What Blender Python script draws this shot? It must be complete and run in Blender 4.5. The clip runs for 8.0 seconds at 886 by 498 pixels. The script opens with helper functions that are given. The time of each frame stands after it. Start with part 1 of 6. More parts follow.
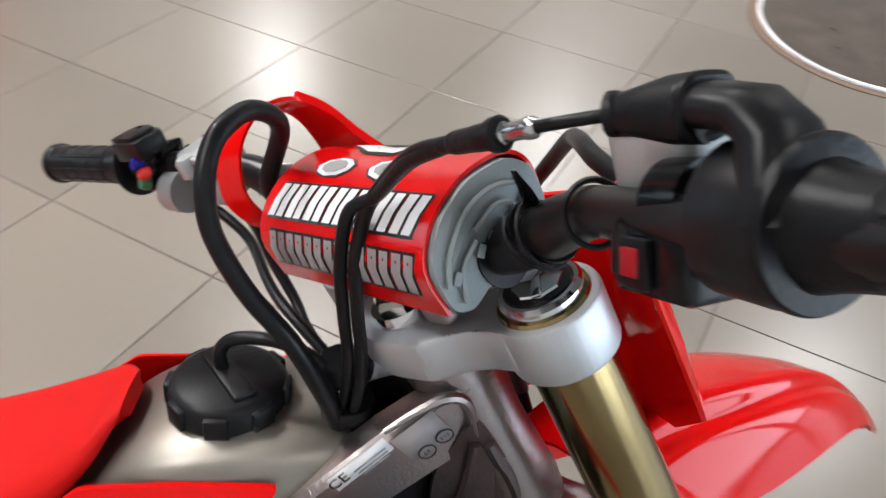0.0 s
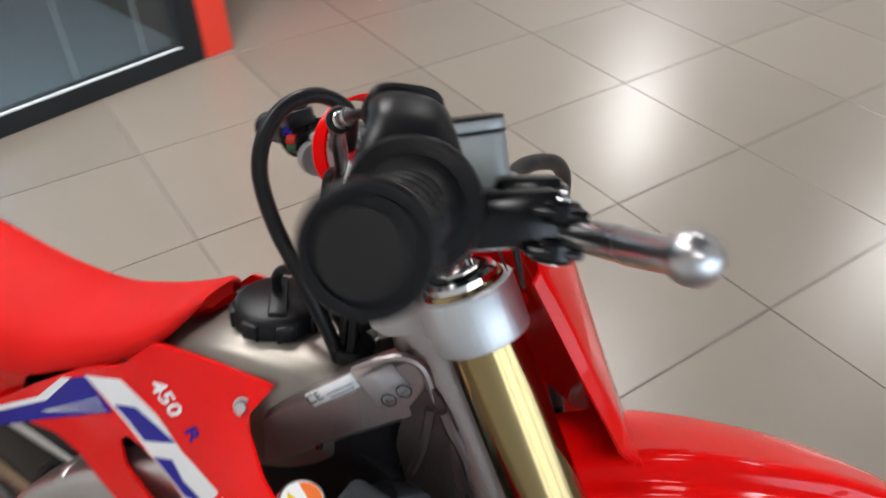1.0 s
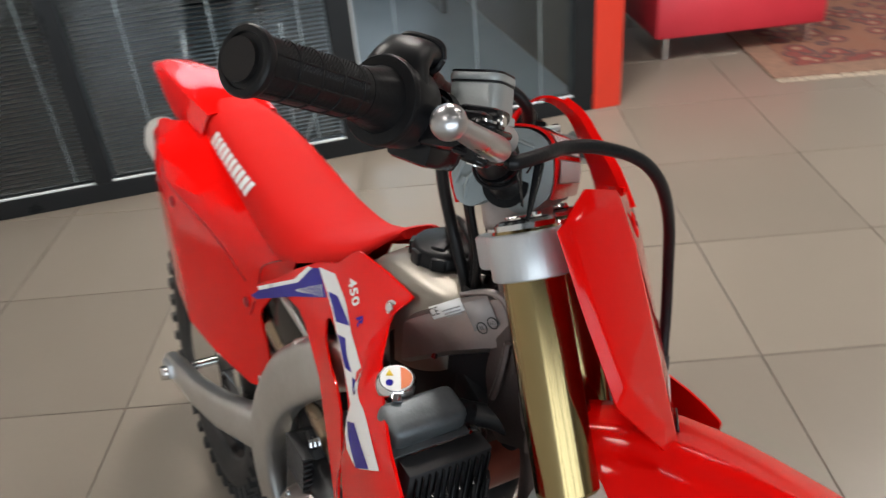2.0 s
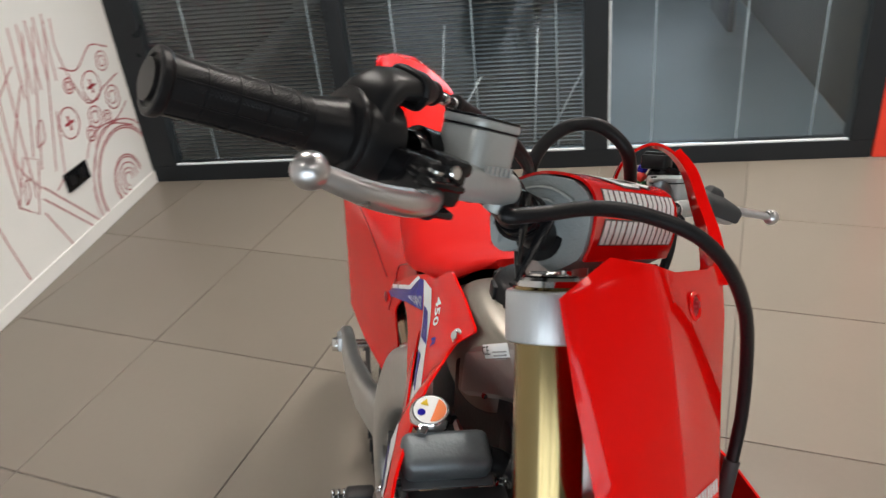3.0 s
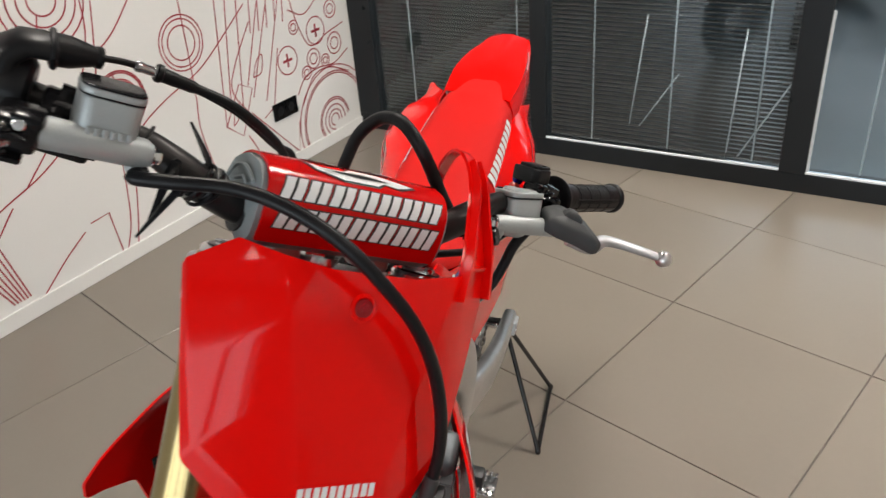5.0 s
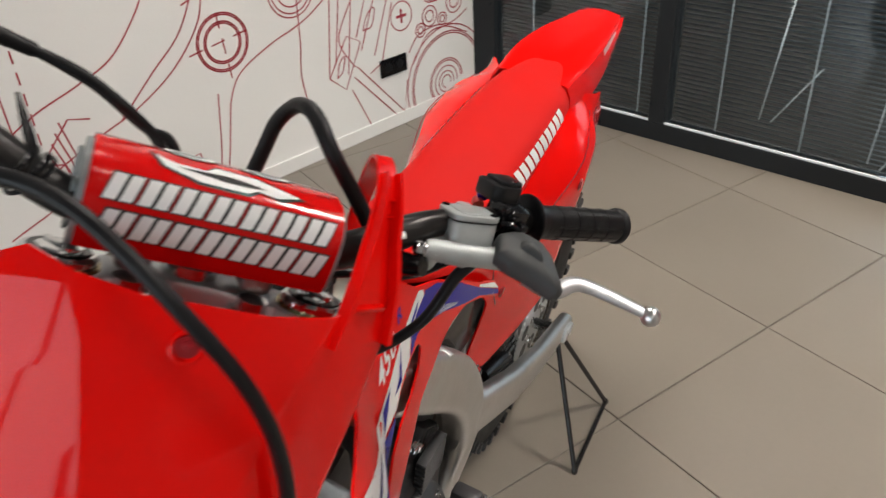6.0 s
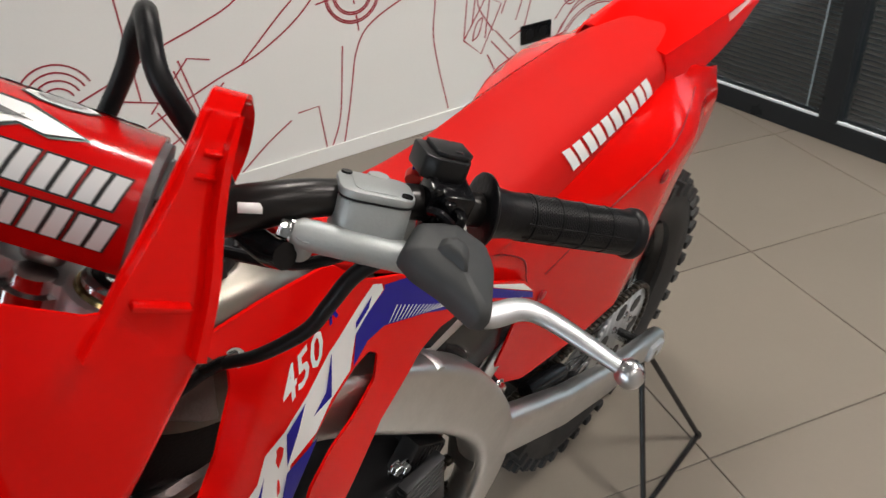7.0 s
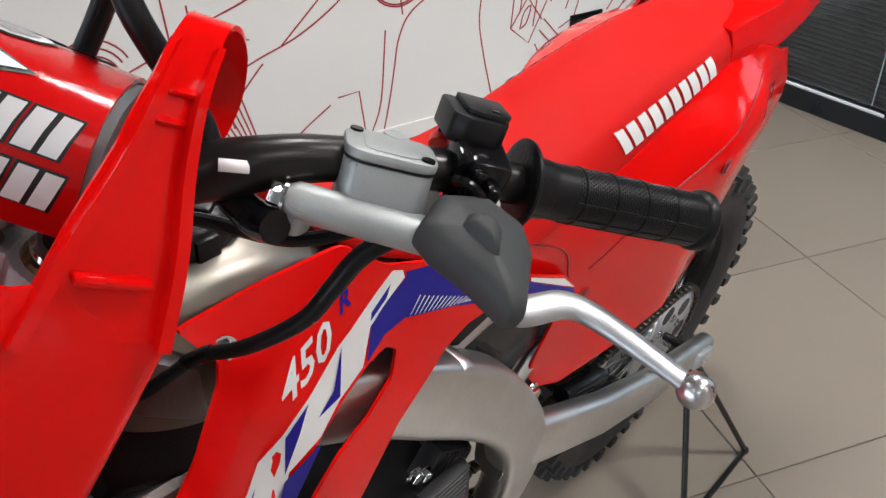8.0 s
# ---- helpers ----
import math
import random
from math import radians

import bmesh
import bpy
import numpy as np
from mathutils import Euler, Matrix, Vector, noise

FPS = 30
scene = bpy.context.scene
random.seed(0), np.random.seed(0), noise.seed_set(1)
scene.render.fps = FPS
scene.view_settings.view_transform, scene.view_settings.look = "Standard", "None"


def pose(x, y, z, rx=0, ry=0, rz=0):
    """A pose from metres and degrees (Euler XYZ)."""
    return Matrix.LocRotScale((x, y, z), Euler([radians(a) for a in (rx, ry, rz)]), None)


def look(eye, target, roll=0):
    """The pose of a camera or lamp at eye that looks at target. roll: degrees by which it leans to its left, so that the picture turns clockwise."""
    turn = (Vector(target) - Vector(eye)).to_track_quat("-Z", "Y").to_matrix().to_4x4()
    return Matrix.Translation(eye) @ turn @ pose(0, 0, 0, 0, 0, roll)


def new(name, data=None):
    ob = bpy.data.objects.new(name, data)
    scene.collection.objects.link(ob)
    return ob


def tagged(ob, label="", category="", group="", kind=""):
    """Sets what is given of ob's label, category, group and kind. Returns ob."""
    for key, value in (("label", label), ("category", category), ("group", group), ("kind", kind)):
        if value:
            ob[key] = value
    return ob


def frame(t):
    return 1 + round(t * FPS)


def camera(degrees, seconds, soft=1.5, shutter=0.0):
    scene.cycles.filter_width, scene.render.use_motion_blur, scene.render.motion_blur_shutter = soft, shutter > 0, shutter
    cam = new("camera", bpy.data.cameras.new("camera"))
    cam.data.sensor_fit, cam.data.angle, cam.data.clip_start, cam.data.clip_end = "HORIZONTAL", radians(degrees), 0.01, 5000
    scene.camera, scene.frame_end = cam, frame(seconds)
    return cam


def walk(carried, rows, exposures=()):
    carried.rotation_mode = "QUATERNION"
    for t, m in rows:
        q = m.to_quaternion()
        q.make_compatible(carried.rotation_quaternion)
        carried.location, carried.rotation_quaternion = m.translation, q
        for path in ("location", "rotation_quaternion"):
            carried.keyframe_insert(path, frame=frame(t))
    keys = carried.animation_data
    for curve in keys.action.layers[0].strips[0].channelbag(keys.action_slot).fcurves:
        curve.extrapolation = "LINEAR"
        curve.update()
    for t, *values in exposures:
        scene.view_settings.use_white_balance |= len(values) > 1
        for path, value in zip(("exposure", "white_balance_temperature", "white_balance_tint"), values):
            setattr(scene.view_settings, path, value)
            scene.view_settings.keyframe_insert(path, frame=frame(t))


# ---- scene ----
from mathutils import geometry

cam = camera(58.9, 8.0, soft=1.4, shutter=0.5)
PATH = [
    (0, (-0.489, -1.789, 1.463), (0.875, -1.138, 0.154), 5.0),
    (0.3, (-0.48, -1.859, 1.473), (0.764, -0.969, 0.185), 2.1),
    (0.5, (-0.456, -1.899, 1.477), (0.696, -0.878, 0.2), 0.8),
    (1, (-0.392, -2.027, 1.502), (0.445, -0.72, 0.24), -1.3),
    (1.3, (-0.352, -2.14, 1.505), (0.219, -0.658, 0.289), -3.6),
    (1.5, (-0.32, -2.205, 1.512), (0.067, -0.63, 0.343), -4.5),
    (1.8, (-0.269, -2.263, 1.507), (-0.136, -0.599, 0.406), -5.0),
    (2, (-0.229, -2.27, 1.499), (-0.261, -0.58, 0.429), -5.5),
    (2.2, (-0.188, -2.246, 1.491), (-0.374, -0.549, 0.449), -5.5),
    (3.3, (0.046, -2.196, 1.491), (-0.767, -0.666, 0.492), -6.5),
    (3.5, (0.125, -2.195, 1.491), (-0.762, -0.704, 0.496), -6.6),
    (4, (0.295, -2.181, 1.483), (-0.732, -0.779, 0.493), -6.1),
    (4.5, (0.354, -2.114, 1.487), (-0.78, -0.801, 0.491), -5.3),
    (4.7, (0.357, -2.054, 1.484), (-0.816, -0.778, 0.487), -5.0),
    (5.8, (0.358, -1.796, 1.441), (-1.012, -0.794, 0.383), -3.3),
    (6, (0.364, -1.733, 1.435), (-1.049, -0.804, 0.367), -3.1),
    (6.2, (0.364, -1.671, 1.417), (-1.096, -0.807, 0.358), -4.3),
    (6.5, (0.341, -1.582, 1.383), (-1.173, -0.851, 0.3), -3.0),
    (7, (0.292, -1.495, 1.328), (-1.282, -0.936, 0.227), -3.3),
    (7.5, (0.252, -1.465, 1.292), (-1.342, -0.986, 0.183), -3.4),
    (8, (0.231, -1.467, 1.273), (-1.371, -1.005, 0.167), -3.0),
]
EXPOSURES = [(0.0, -0.50, 6050, 10), (0.5, -0.49, 6050, 10), (1.0, -0.68, 6100, 10), (1.3, -0.78, 6250, 10), (2.0, -0.80, 6500, 10), (4.5, -0.74, 6600, 10), (6.0, -0.86, 6600, 10), (6.5, -0.85, 6600, 10), (7.0, -0.88, 6500, 10), (7.6, -0.78, 6300, 10), (8.0, -0.70, 6150, 10)]
walk(cam, [(t, look(eye, target, roll)) for t, eye, target, roll in PATH], EXPOSURES)

# ---- light ----
world = bpy.data.worlds.new("world")
scene.world = world
world.use_nodes = True
wn = world.node_tree
sky = wn.nodes.new("ShaderNodeTexSky")
sky.sky_type, sky.sun_disc, sky.sun_elevation, sky.sun_rotation = "NISHITA", False, radians(40), radians(200)
wn.links.new(sky.outputs[0], wn.nodes["Background"].inputs[0])
wn.nodes["Background"].inputs[1].default_value = 0.12
sun_data = bpy.data.lights.new("sun", "SUN")
sun_data.energy, sun_data.angle, sun_data.color = 1.2, radians(10), (1.0, 0.95, 0.88)
sun = new("sun", sun_data)
sun.matrix_world = look((0, 0, 12), (-3.0, 9.0, 0))


def ceiling_lamp(name, x, y, z, size, watts, color):
    data = bpy.data.lights.new(name, "AREA")
    data.shape, data.size, data.energy, data.color, data.spread = "DISK", size, watts, color, radians(140)
    ob = new(name, data)
    ob.matrix_world = pose(x, y, z)
    return ob


WARM, COOL = (1.0, 0.94, 0.875), (0.80, 0.91, 1.0)
LAMPS = [(-1.2, -0.6, 42), (1.4, -0.7, 14), (5.9, 0.2, 118), (-1.0, -3.2, 12), (1.6, -3.4, 8), (4.2, -2.6, 75), (5.6, 3.3, 200), (2.6, -1.9, 6), (0.2, 0.45, 92), (2.6, 0.8, 42)]
for lx, ly, watts in LAMPS:
    ceiling_lamp("ceiling_lamp", lx, ly, 3.12, 0.52, watts, WARM)
# daylight that enters by the shop windows
data = bpy.data.lights.new("window_light", "AREA")
data.shape, data.size, data.size_y, data.energy, data.color = "RECTANGLE", 6.6, 2.5, 330, COOL
window_light = new("window_light", data)
window_light.matrix_world = look((1.6, -6.46, 1.33), (1.6, 0, 1.30))
# added bluish fill lamp that brightens the office floor behind the glass
data = bpy.data.lights.new("office_fill_light", "AREA")
data.shape, data.size, data.size_y, data.energy, data.color = "RECTANGLE", 1.9, 1.5, 32, COOL
office_light = new("office_fill_light", data)


# ---- materials ----
def mat(name, color, rough=0.5, metal=0.0, coat=0.0, vary=0.12, scale=6.0, fine=90.0, bump=0.0, rough_vary=0.08, spec=0.5):
    """A surface with soft stains and fine grain at two scales."""
    m = bpy.data.materials.new(name)
    m.use_nodes = True
    nt = m.node_tree
    b = nt.nodes["Principled BSDF"]
    tc = nt.nodes.new("ShaderNodeTexCoord")
    big, small = nt.nodes.new("ShaderNodeTexNoise"), nt.nodes.new("ShaderNodeTexNoise")
    big.inputs["Scale"].default_value, small.inputs["Scale"].default_value = scale, fine
    big.inputs["Detail"].default_value, small.inputs["Detail"].default_value = 5, 3
    for n in (big, small):
        nt.links.new(tc.outputs["Object"], n.inputs["Vector"])
    add = nt.nodes.new("ShaderNodeMath")
    add.operation = "MULTIPLY_ADD"
    add.inputs[1].default_value = 0.35
    nt.links.new(small.outputs["Fac"], add.inputs[0])
    nt.links.new(big.outputs["Fac"], add.inputs[2])
    ramp = nt.nodes.new("ShaderNodeMapRange")
    ramp.inputs["From Min"].default_value, ramp.inputs["From Max"].default_value = 0.35, 1.0
    ramp.inputs["To Min"].default_value, ramp.inputs["To Max"].default_value = 1 - vary, 1 + vary
    nt.links.new(add.outputs[0], ramp.inputs["Value"])
    mul = nt.nodes.new("ShaderNodeVectorMath")
    mul.operation = "SCALE"
    mul.inputs[0].default_value = color
    nt.links.new(ramp.outputs[0], mul.inputs["Scale"])
    nt.links.new(mul.outputs[0], b.inputs["Base Color"])
    rr = nt.nodes.new("ShaderNodeMapRange")
    rr.inputs["From Min"].default_value, rr.inputs["From Max"].default_value = 0.3, 0.7
    rr.inputs["To Min"].default_value, rr.inputs["To Max"].default_value = max(0.02, rough - rough_vary), rough + rough_vary
    nt.links.new(big.outputs["Fac"], rr.inputs["Value"])
    nt.links.new(rr.outputs[0], b.inputs["Roughness"])
    b.inputs["Metallic"].default_value = metal
    b.inputs["Coat Weight"].default_value = coat
    b.inputs["Coat Roughness"].default_value = 0.08
    b.inputs["Specular IOR Level"].default_value = spec
    if bump:
        bp = nt.nodes.new("ShaderNodeBump")
        bp.inputs["Strength"].default_value, bp.inputs["Distance"].default_value = bump, 0.002
        nt.links.new(small.outputs["Fac"], bp.inputs["Height"])
        nt.links.new(bp.outputs[0], b.inputs["Normal"])
    return m


RED = mat("red_plastic", (0.76, 0.0035, 0.0025), 0.07, vary=0.05, scale=5, fine=200, rough_vary=0.03, spec=0.22)
SEAT_RED = mat("red_seat_vinyl", (0.58, 0.007, 0.005), 0.58, vary=0.06, scale=8, fine=700, bump=0.25, spec=0.12)
PAD_RED = mat("red_vinyl", (0.60, 0.004, 0.004), 0.12, coat=0.1, spec=0.35, vary=0.06, scale=30, fine=250, bump=0.12)
WHITE_INK = mat("white_ink", (0.80, 0.80, 0.80), 0.35, vary=0.04)
BLUE_INK = mat("blue_ink", (0.014, 0.010, 0.26), 0.2, vary=0.06, spec=0.2)
RED_INK = mat("dark_red_ink", (0.30, 0.004, 0.01), 0.35)
BLACK_INK = mat("black_ink", (0.012, 0.012, 0.012), 0.4)
GREY_INK = mat("grey_ink", (0.30, 0.30, 0.30), 0.4)
RUBBER = mat("black_rubber", (0.007, 0.007, 0.008), 0.37, vary=0.2, scale=20, fine=300, bump=0.15, spec=0.22)
BLACK = mat("black_plastic", (0.006, 0.006, 0.007), 0.19, vary=0.15, scale=20, fine=250, spec=0.30)
BAR = mat("black_anodised_bar", (0.022, 0.020, 0.020), 0.34, metal=0.6, vary=0.12, scale=15)
GOLD = mat("gold_anodised", (0.34, 0.255, 0.120), 0.17, metal=1.0, vary=0.05, scale=20, fine=400, rough_vary=0.02)
ALU = mat("cast_aluminium", (0.60, 0.60, 0.59), 0.38, metal=1.0, vary=0.12, scale=14, fine=120, rough_vary=0.04)
ALU_BRIGHT = mat("machined_aluminium", (0.56, 0.58, 0.60), 0.48, metal=0.8, vary=0.06, scale=30, fine=500)
TANK_GREY = mat("grey_radiator_tank", (0.13, 0.145, 0.155), 0.46, metal=0.7, vary=0.2, scale=30, fine=260, bump=0.2)
ALU_DARK = mat("raw_frame_aluminium", (0.38, 0.335, 0.325), 0.38, metal=1.0, vary=0.14, scale=10, fine=300, bump=0.25)
TITAN = mat("titanium_tank", (0.31, 0.285, 0.25), 0.44, metal=1.0, vary=0.1, scale=6, fine=160, rough_vary=0.07)
STEEL = mat("polished_steel", (0.70, 0.70, 0.70), 0.14, metal=1.0, vary=0.05)
SATIN = mat("satin_lever", (0.50, 0.51, 0.53), 0.42, metal=1.0, vary=0.08, scale=30, fine=300)
LEVER = mat("polished_lever", (0.54, 0.54, 0.55), 0.29, metal=1.0, vary=0.06, scale=30, fine=400)
CAST = mat("sand_cast_aluminium", (0.40, 0.425, 0.425), 0.48, metal=0.55, vary=0.1, scale=40, fine=600, bump=0.08)
GREY_FOAM = mat("grey_moulded_foam", (0.25, 0.28, 0.285), 0.7, vary=0.08, scale=30, fine=500, bump=0.3)
TYRE = mat("tyre_rubber", (0.022, 0.022, 0.022), 0.7, vary=0.25, scale=12, fine=300, bump=0.3)
BOOT = mat("grey_rubber_boot", (0.035, 0.037, 0.038), 0.6, vary=0.15, scale=25, fine=300)
HOUSING = mat("moulded_black_housing", (0.008, 0.008, 0.009), 0.36, vary=0.15, scale=20, fine=250, spec=0.28)
RAW_CAST = mat("raw_gusset_casting", (0.15, 0.125, 0.122), 0.42, metal=1.0, vary=0.18, scale=14, fine=260, bump=0.3)
DARK = mat("dark_engine_paint", (0.02, 0.02, 0.022), 0.5, vary=0.3, scale=20)
WALL_WHITE = mat("white_wall_paint", (0.80, 0.79, 0.76), 0.55, vary=0.03, scale=1.5, fine=120, bump=0.05)
MURAL_INK = mat("mural_red_ink", (0.36, 0.03, 0.045), 0.5, vary=0.1, scale=30)
FRAME_DARK = mat("dark_aluminium_frame", (0.011, 0.013, 0.015), 0.33, vary=0.1, scale=4, spec=0.3)
CORD = mat("white_cord", (0.62, 0.66, 0.68), 0.5)
SLAT = mat("grey_slat", (0.020, 0.020, 0.0195), 0.6, vary=0.06)
PILLAR_RED = mat("orange_red_panel", (0.72, 0.045, 0.02), 0.35, vary=0.04)
SOFA_RED = mat("red_leather", (0.62, 0.03, 0.05), 0.42, vary=0.08, scale=5, fine=200, bump=0.2)
# unseen walls and ceiling: grey chosen to cut the bounced fill light
UNSEEN_WALL = mat("fill_cutting_grey", (0.36, 0.36, 0.35), 0.6, vary=0.05, scale=1.5, fine=120)
CEILING_MAT = mat("fill_cutting_ceiling", (0.16, 0.16, 0.158), 0.7, vary=0.03)
# dim bluish light on the office floor, put into the base colour
OFFICE_DIM = mat("dim_bluish_floor", (0.080, 0.105, 0.122), 0.38, vary=0.06, scale=2, fine=40)
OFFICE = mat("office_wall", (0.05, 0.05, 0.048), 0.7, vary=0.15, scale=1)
GROUT = mat("grout", (0.145, 0.13, 0.115), 0.8, vary=0.2, scale=8)


def tile_material():
    m = mat("porcelain_tile", (0.205, 0.176, 0.146), 0.30, vary=0.05, scale=2.5, fine=60, rough_vary=0.012, spec=0.7)
    nt = m.node_tree
    spot = nt.nodes.new("ShaderNodeNewGeometry")
    for n in [n for n in nt.nodes if n.type == "TEX_NOISE"]:
        nt.links.new(spot.outputs["Position"], n.inputs["Vector"])
    info = nt.nodes.new("ShaderNodeObjectInfo")
    mr = nt.nodes.new("ShaderNodeMapRange")
    mr.inputs["To Min"].default_value, mr.inputs["To Max"].default_value = 0.93, 1.06
    nt.links.new(info.outputs["Random"], mr.inputs["Value"])
    b = nt.nodes["Principled BSDF"]
    src = b.inputs["Base Color"].links[0].from_socket
    s = nt.nodes.new("ShaderNodeVectorMath")
    s.operation = "SCALE"
    nt.links.new(src, s.inputs[0])
    nt.links.new(mr.outputs[0], s.inputs["Scale"])
    nt.links.new(s.outputs[0], b.inputs["Base Color"])
    return m


TILE = tile_material()


def glass_material():
    m = bpy.data.materials.new("window_glass")
    m.use_nodes = True
    nt = m.node_tree
    b = nt.nodes["Principled BSDF"]
    b.inputs["Base Color"].default_value = (0.80, 0.88, 0.90, 1)
    b.inputs["Transmission Weight"].default_value = 1.0
    b.inputs["Roughness"].default_value = 0.0
    b.inputs["IOR"].default_value = 1.5
    return m


GLASS_MAT = glass_material()


def glow(name, color, strength):
    m = bpy.data.materials.new(name)
    m.use_nodes = True
    b = m.node_tree.nodes["Principled BSDF"]
    b.inputs["Emission Color"].default_value = (*color, 1)
    b.inputs["Emission Strength"].default_value = strength
    return m


LAMP_GLOW = glow("lamp_diffuser", (1.0, 0.92, 0.83), 6.0)


# ---- building helpers ----
def part(name, bm, material, parent, label="", m=None, smooth=True, sharp=35):
    if m is not None:
        bm.transform(m)
    bmesh.ops.recalc_face_normals(bm, faces=bm.faces)
    for e in bm.edges:
        e.smooth = not (len(e.link_faces) == 2 and e.calc_face_angle(0) > radians(sharp))
    me = bpy.data.meshes.new(name)
    bm.to_mesh(me)
    bm.free()
    me.materials.append(material)
    me.polygons.foreach_set("use_smooth", [smooth] * len(me.polygons))
    ob = new(name, me)
    ob.parent = parent
    if label:
        ob["label"] = label
    return ob


def join(*bms):
    out = bms[0]
    for b in bms[1:]:
        me = bpy.data.meshes.new("tmp")
        b.to_mesh(me)
        b.free()
        out.from_mesh(me)
        bpy.data.meshes.remove(me)
    return out


def box(c, s, rot=(0, 0, 0), bevel=0.0, seg=2):
    bm = bmesh.new()
    bmesh.ops.create_cube(bm, size=1.0, matrix=Matrix.Diagonal((*s, 1)))
    if bevel:
        bmesh.ops.bevel(bm, geom=bm.edges[:], offset=min(bevel, 0.45 * min(s)), segments=seg, affect="EDGES", profile=0.5)
    bm.transform(pose(*c, *rot))
    return bm


def frame_to(a, b):
    a, b = Vector(a), Vector(b)
    return Matrix.Translation(a) @ (b - a).to_track_quat("Z", "Y").to_matrix().to_4x4()


def lathe(a, b, profile, seg=32, cap=True):
    """Turned shape round the line from a to b: profile rows of (fraction or metres along, radius)."""
    length = (Vector(b) - Vector(a)).length
    bm = bmesh.new()
    rings = []
    for h, r in profile:
        rings.append([bm.verts.new((r * math.cos(2 * math.pi * k / seg), r * math.sin(2 * math.pi * k / seg), h * length)) for k in range(seg)])
    for r0, r1 in zip(rings, rings[1:]):
        for k in range(seg):
            bm.faces.new((r0[k], r0[(k + 1) % seg], r1[(k + 1) % seg], r1[k]))
    if cap:
        bm.faces.new(rings[0][::-1])
        bm.faces.new(rings[-1])
    bm.transform(frame_to(a, b))
    return bm


def cyl(a, b, r, r1=None, seg=24, chamfer=0.0):
    length = (Vector(b) - Vector(a)).length
    r1 = r if r1 is None else r1
    c = min(chamfer, 0.4 * length) / length
    if chamfer:
        return lathe(a, b, [(0, r - chamfer), (c, r), (1 - c, r1), (1, r1 - chamfer)], seg)
    return lathe(a, b, [(0, r), (1, r1)], seg)


def spline(pts, n=8):
    """Catmull-Rom curve through the points."""
    p = [Vector(q) for q in pts]
    p = [2 * p[0] - p[1]] + p + [2 * p[-1] - p[-2]]
    out = []
    for i in range(1, len(p) - 2):
        for k in range(n):
            t = k / n
            out.append(0.5 * (2 * p[i] + (p[i + 1] - p[i - 1]) * t + (2 * p[i - 1] - 5 * p[i] + 4 * p[i + 1] - p[i + 2]) * t * t + (3 * p[i] - p[i - 1] - 3 * p[i + 1] + p[i + 2]) * t ** 3))
    out.append(p[-2])
    return out


def tube(pts, r, seg=14, n=8, smooth=True, flat=None, up=(0, 0, 1)):
    """A swept tube; r is a radius or a list of radii, flat = (a, b) gives an oval section with a along up."""
    path = spline(pts, n) if smooth else [Vector(p) for p in pts]
    count = len(path)
    radii = list(r) if isinstance(r, (list, tuple)) else [r, r]
    bm = bmesh.new()
    rings = []
    ref = Vector(up)
    for i, p in enumerate(path):
        d = (path[min(i + 1, count - 1)] - path[max(i - 1, 0)]).normalized()
        side = d.cross(ref)
        if side.length < 1e-3:
            side = d.orthogonal()
        side.normalize()
        nrm = side.cross(d).normalized()
        if flat is None:
            ref = nrm
        s = i / (count - 1) * (len(radii) - 1)
        k = min(int(s), len(radii) - 2)
        rad = radii[k] + (radii[k + 1] - radii[k]) * (s - k)
        a, b = flat if flat else (1.0, 1.0)
        rings.append([bm.verts.new(p + rad * (a * math.sin(2 * math.pi * j / seg) * nrm + b * math.cos(2 * math.pi * j / seg) * side)) for j in range(seg)])
    for r0, r1 in zip(rings, rings[1:]):
        for j in range(seg):
            bm.faces.new((r0[j], r0[(j + 1) % seg], r1[(j + 1) % seg], r1[j]))
    bm.faces.new(rings[0][::-1])
    bm.faces.new(rings[-1])
    return bm


def loft(rings, closed=True, caps=True):
    bm = bmesh.new()
    vr = [[bm.verts.new(p) for p in ring] for ring in rings]
    n = len(vr[0])
    for r0, r1 in zip(vr, vr[1:]):
        for j in range(n if closed else n - 1):
            bm.faces.new((r0[j], r0[(j + 1) % n], r1[(j + 1) % n], r1[j]))
    if caps and closed:
        bm.faces.new(vr[0][::-1])
        bm.faces.new(vr[-1])
    return bm


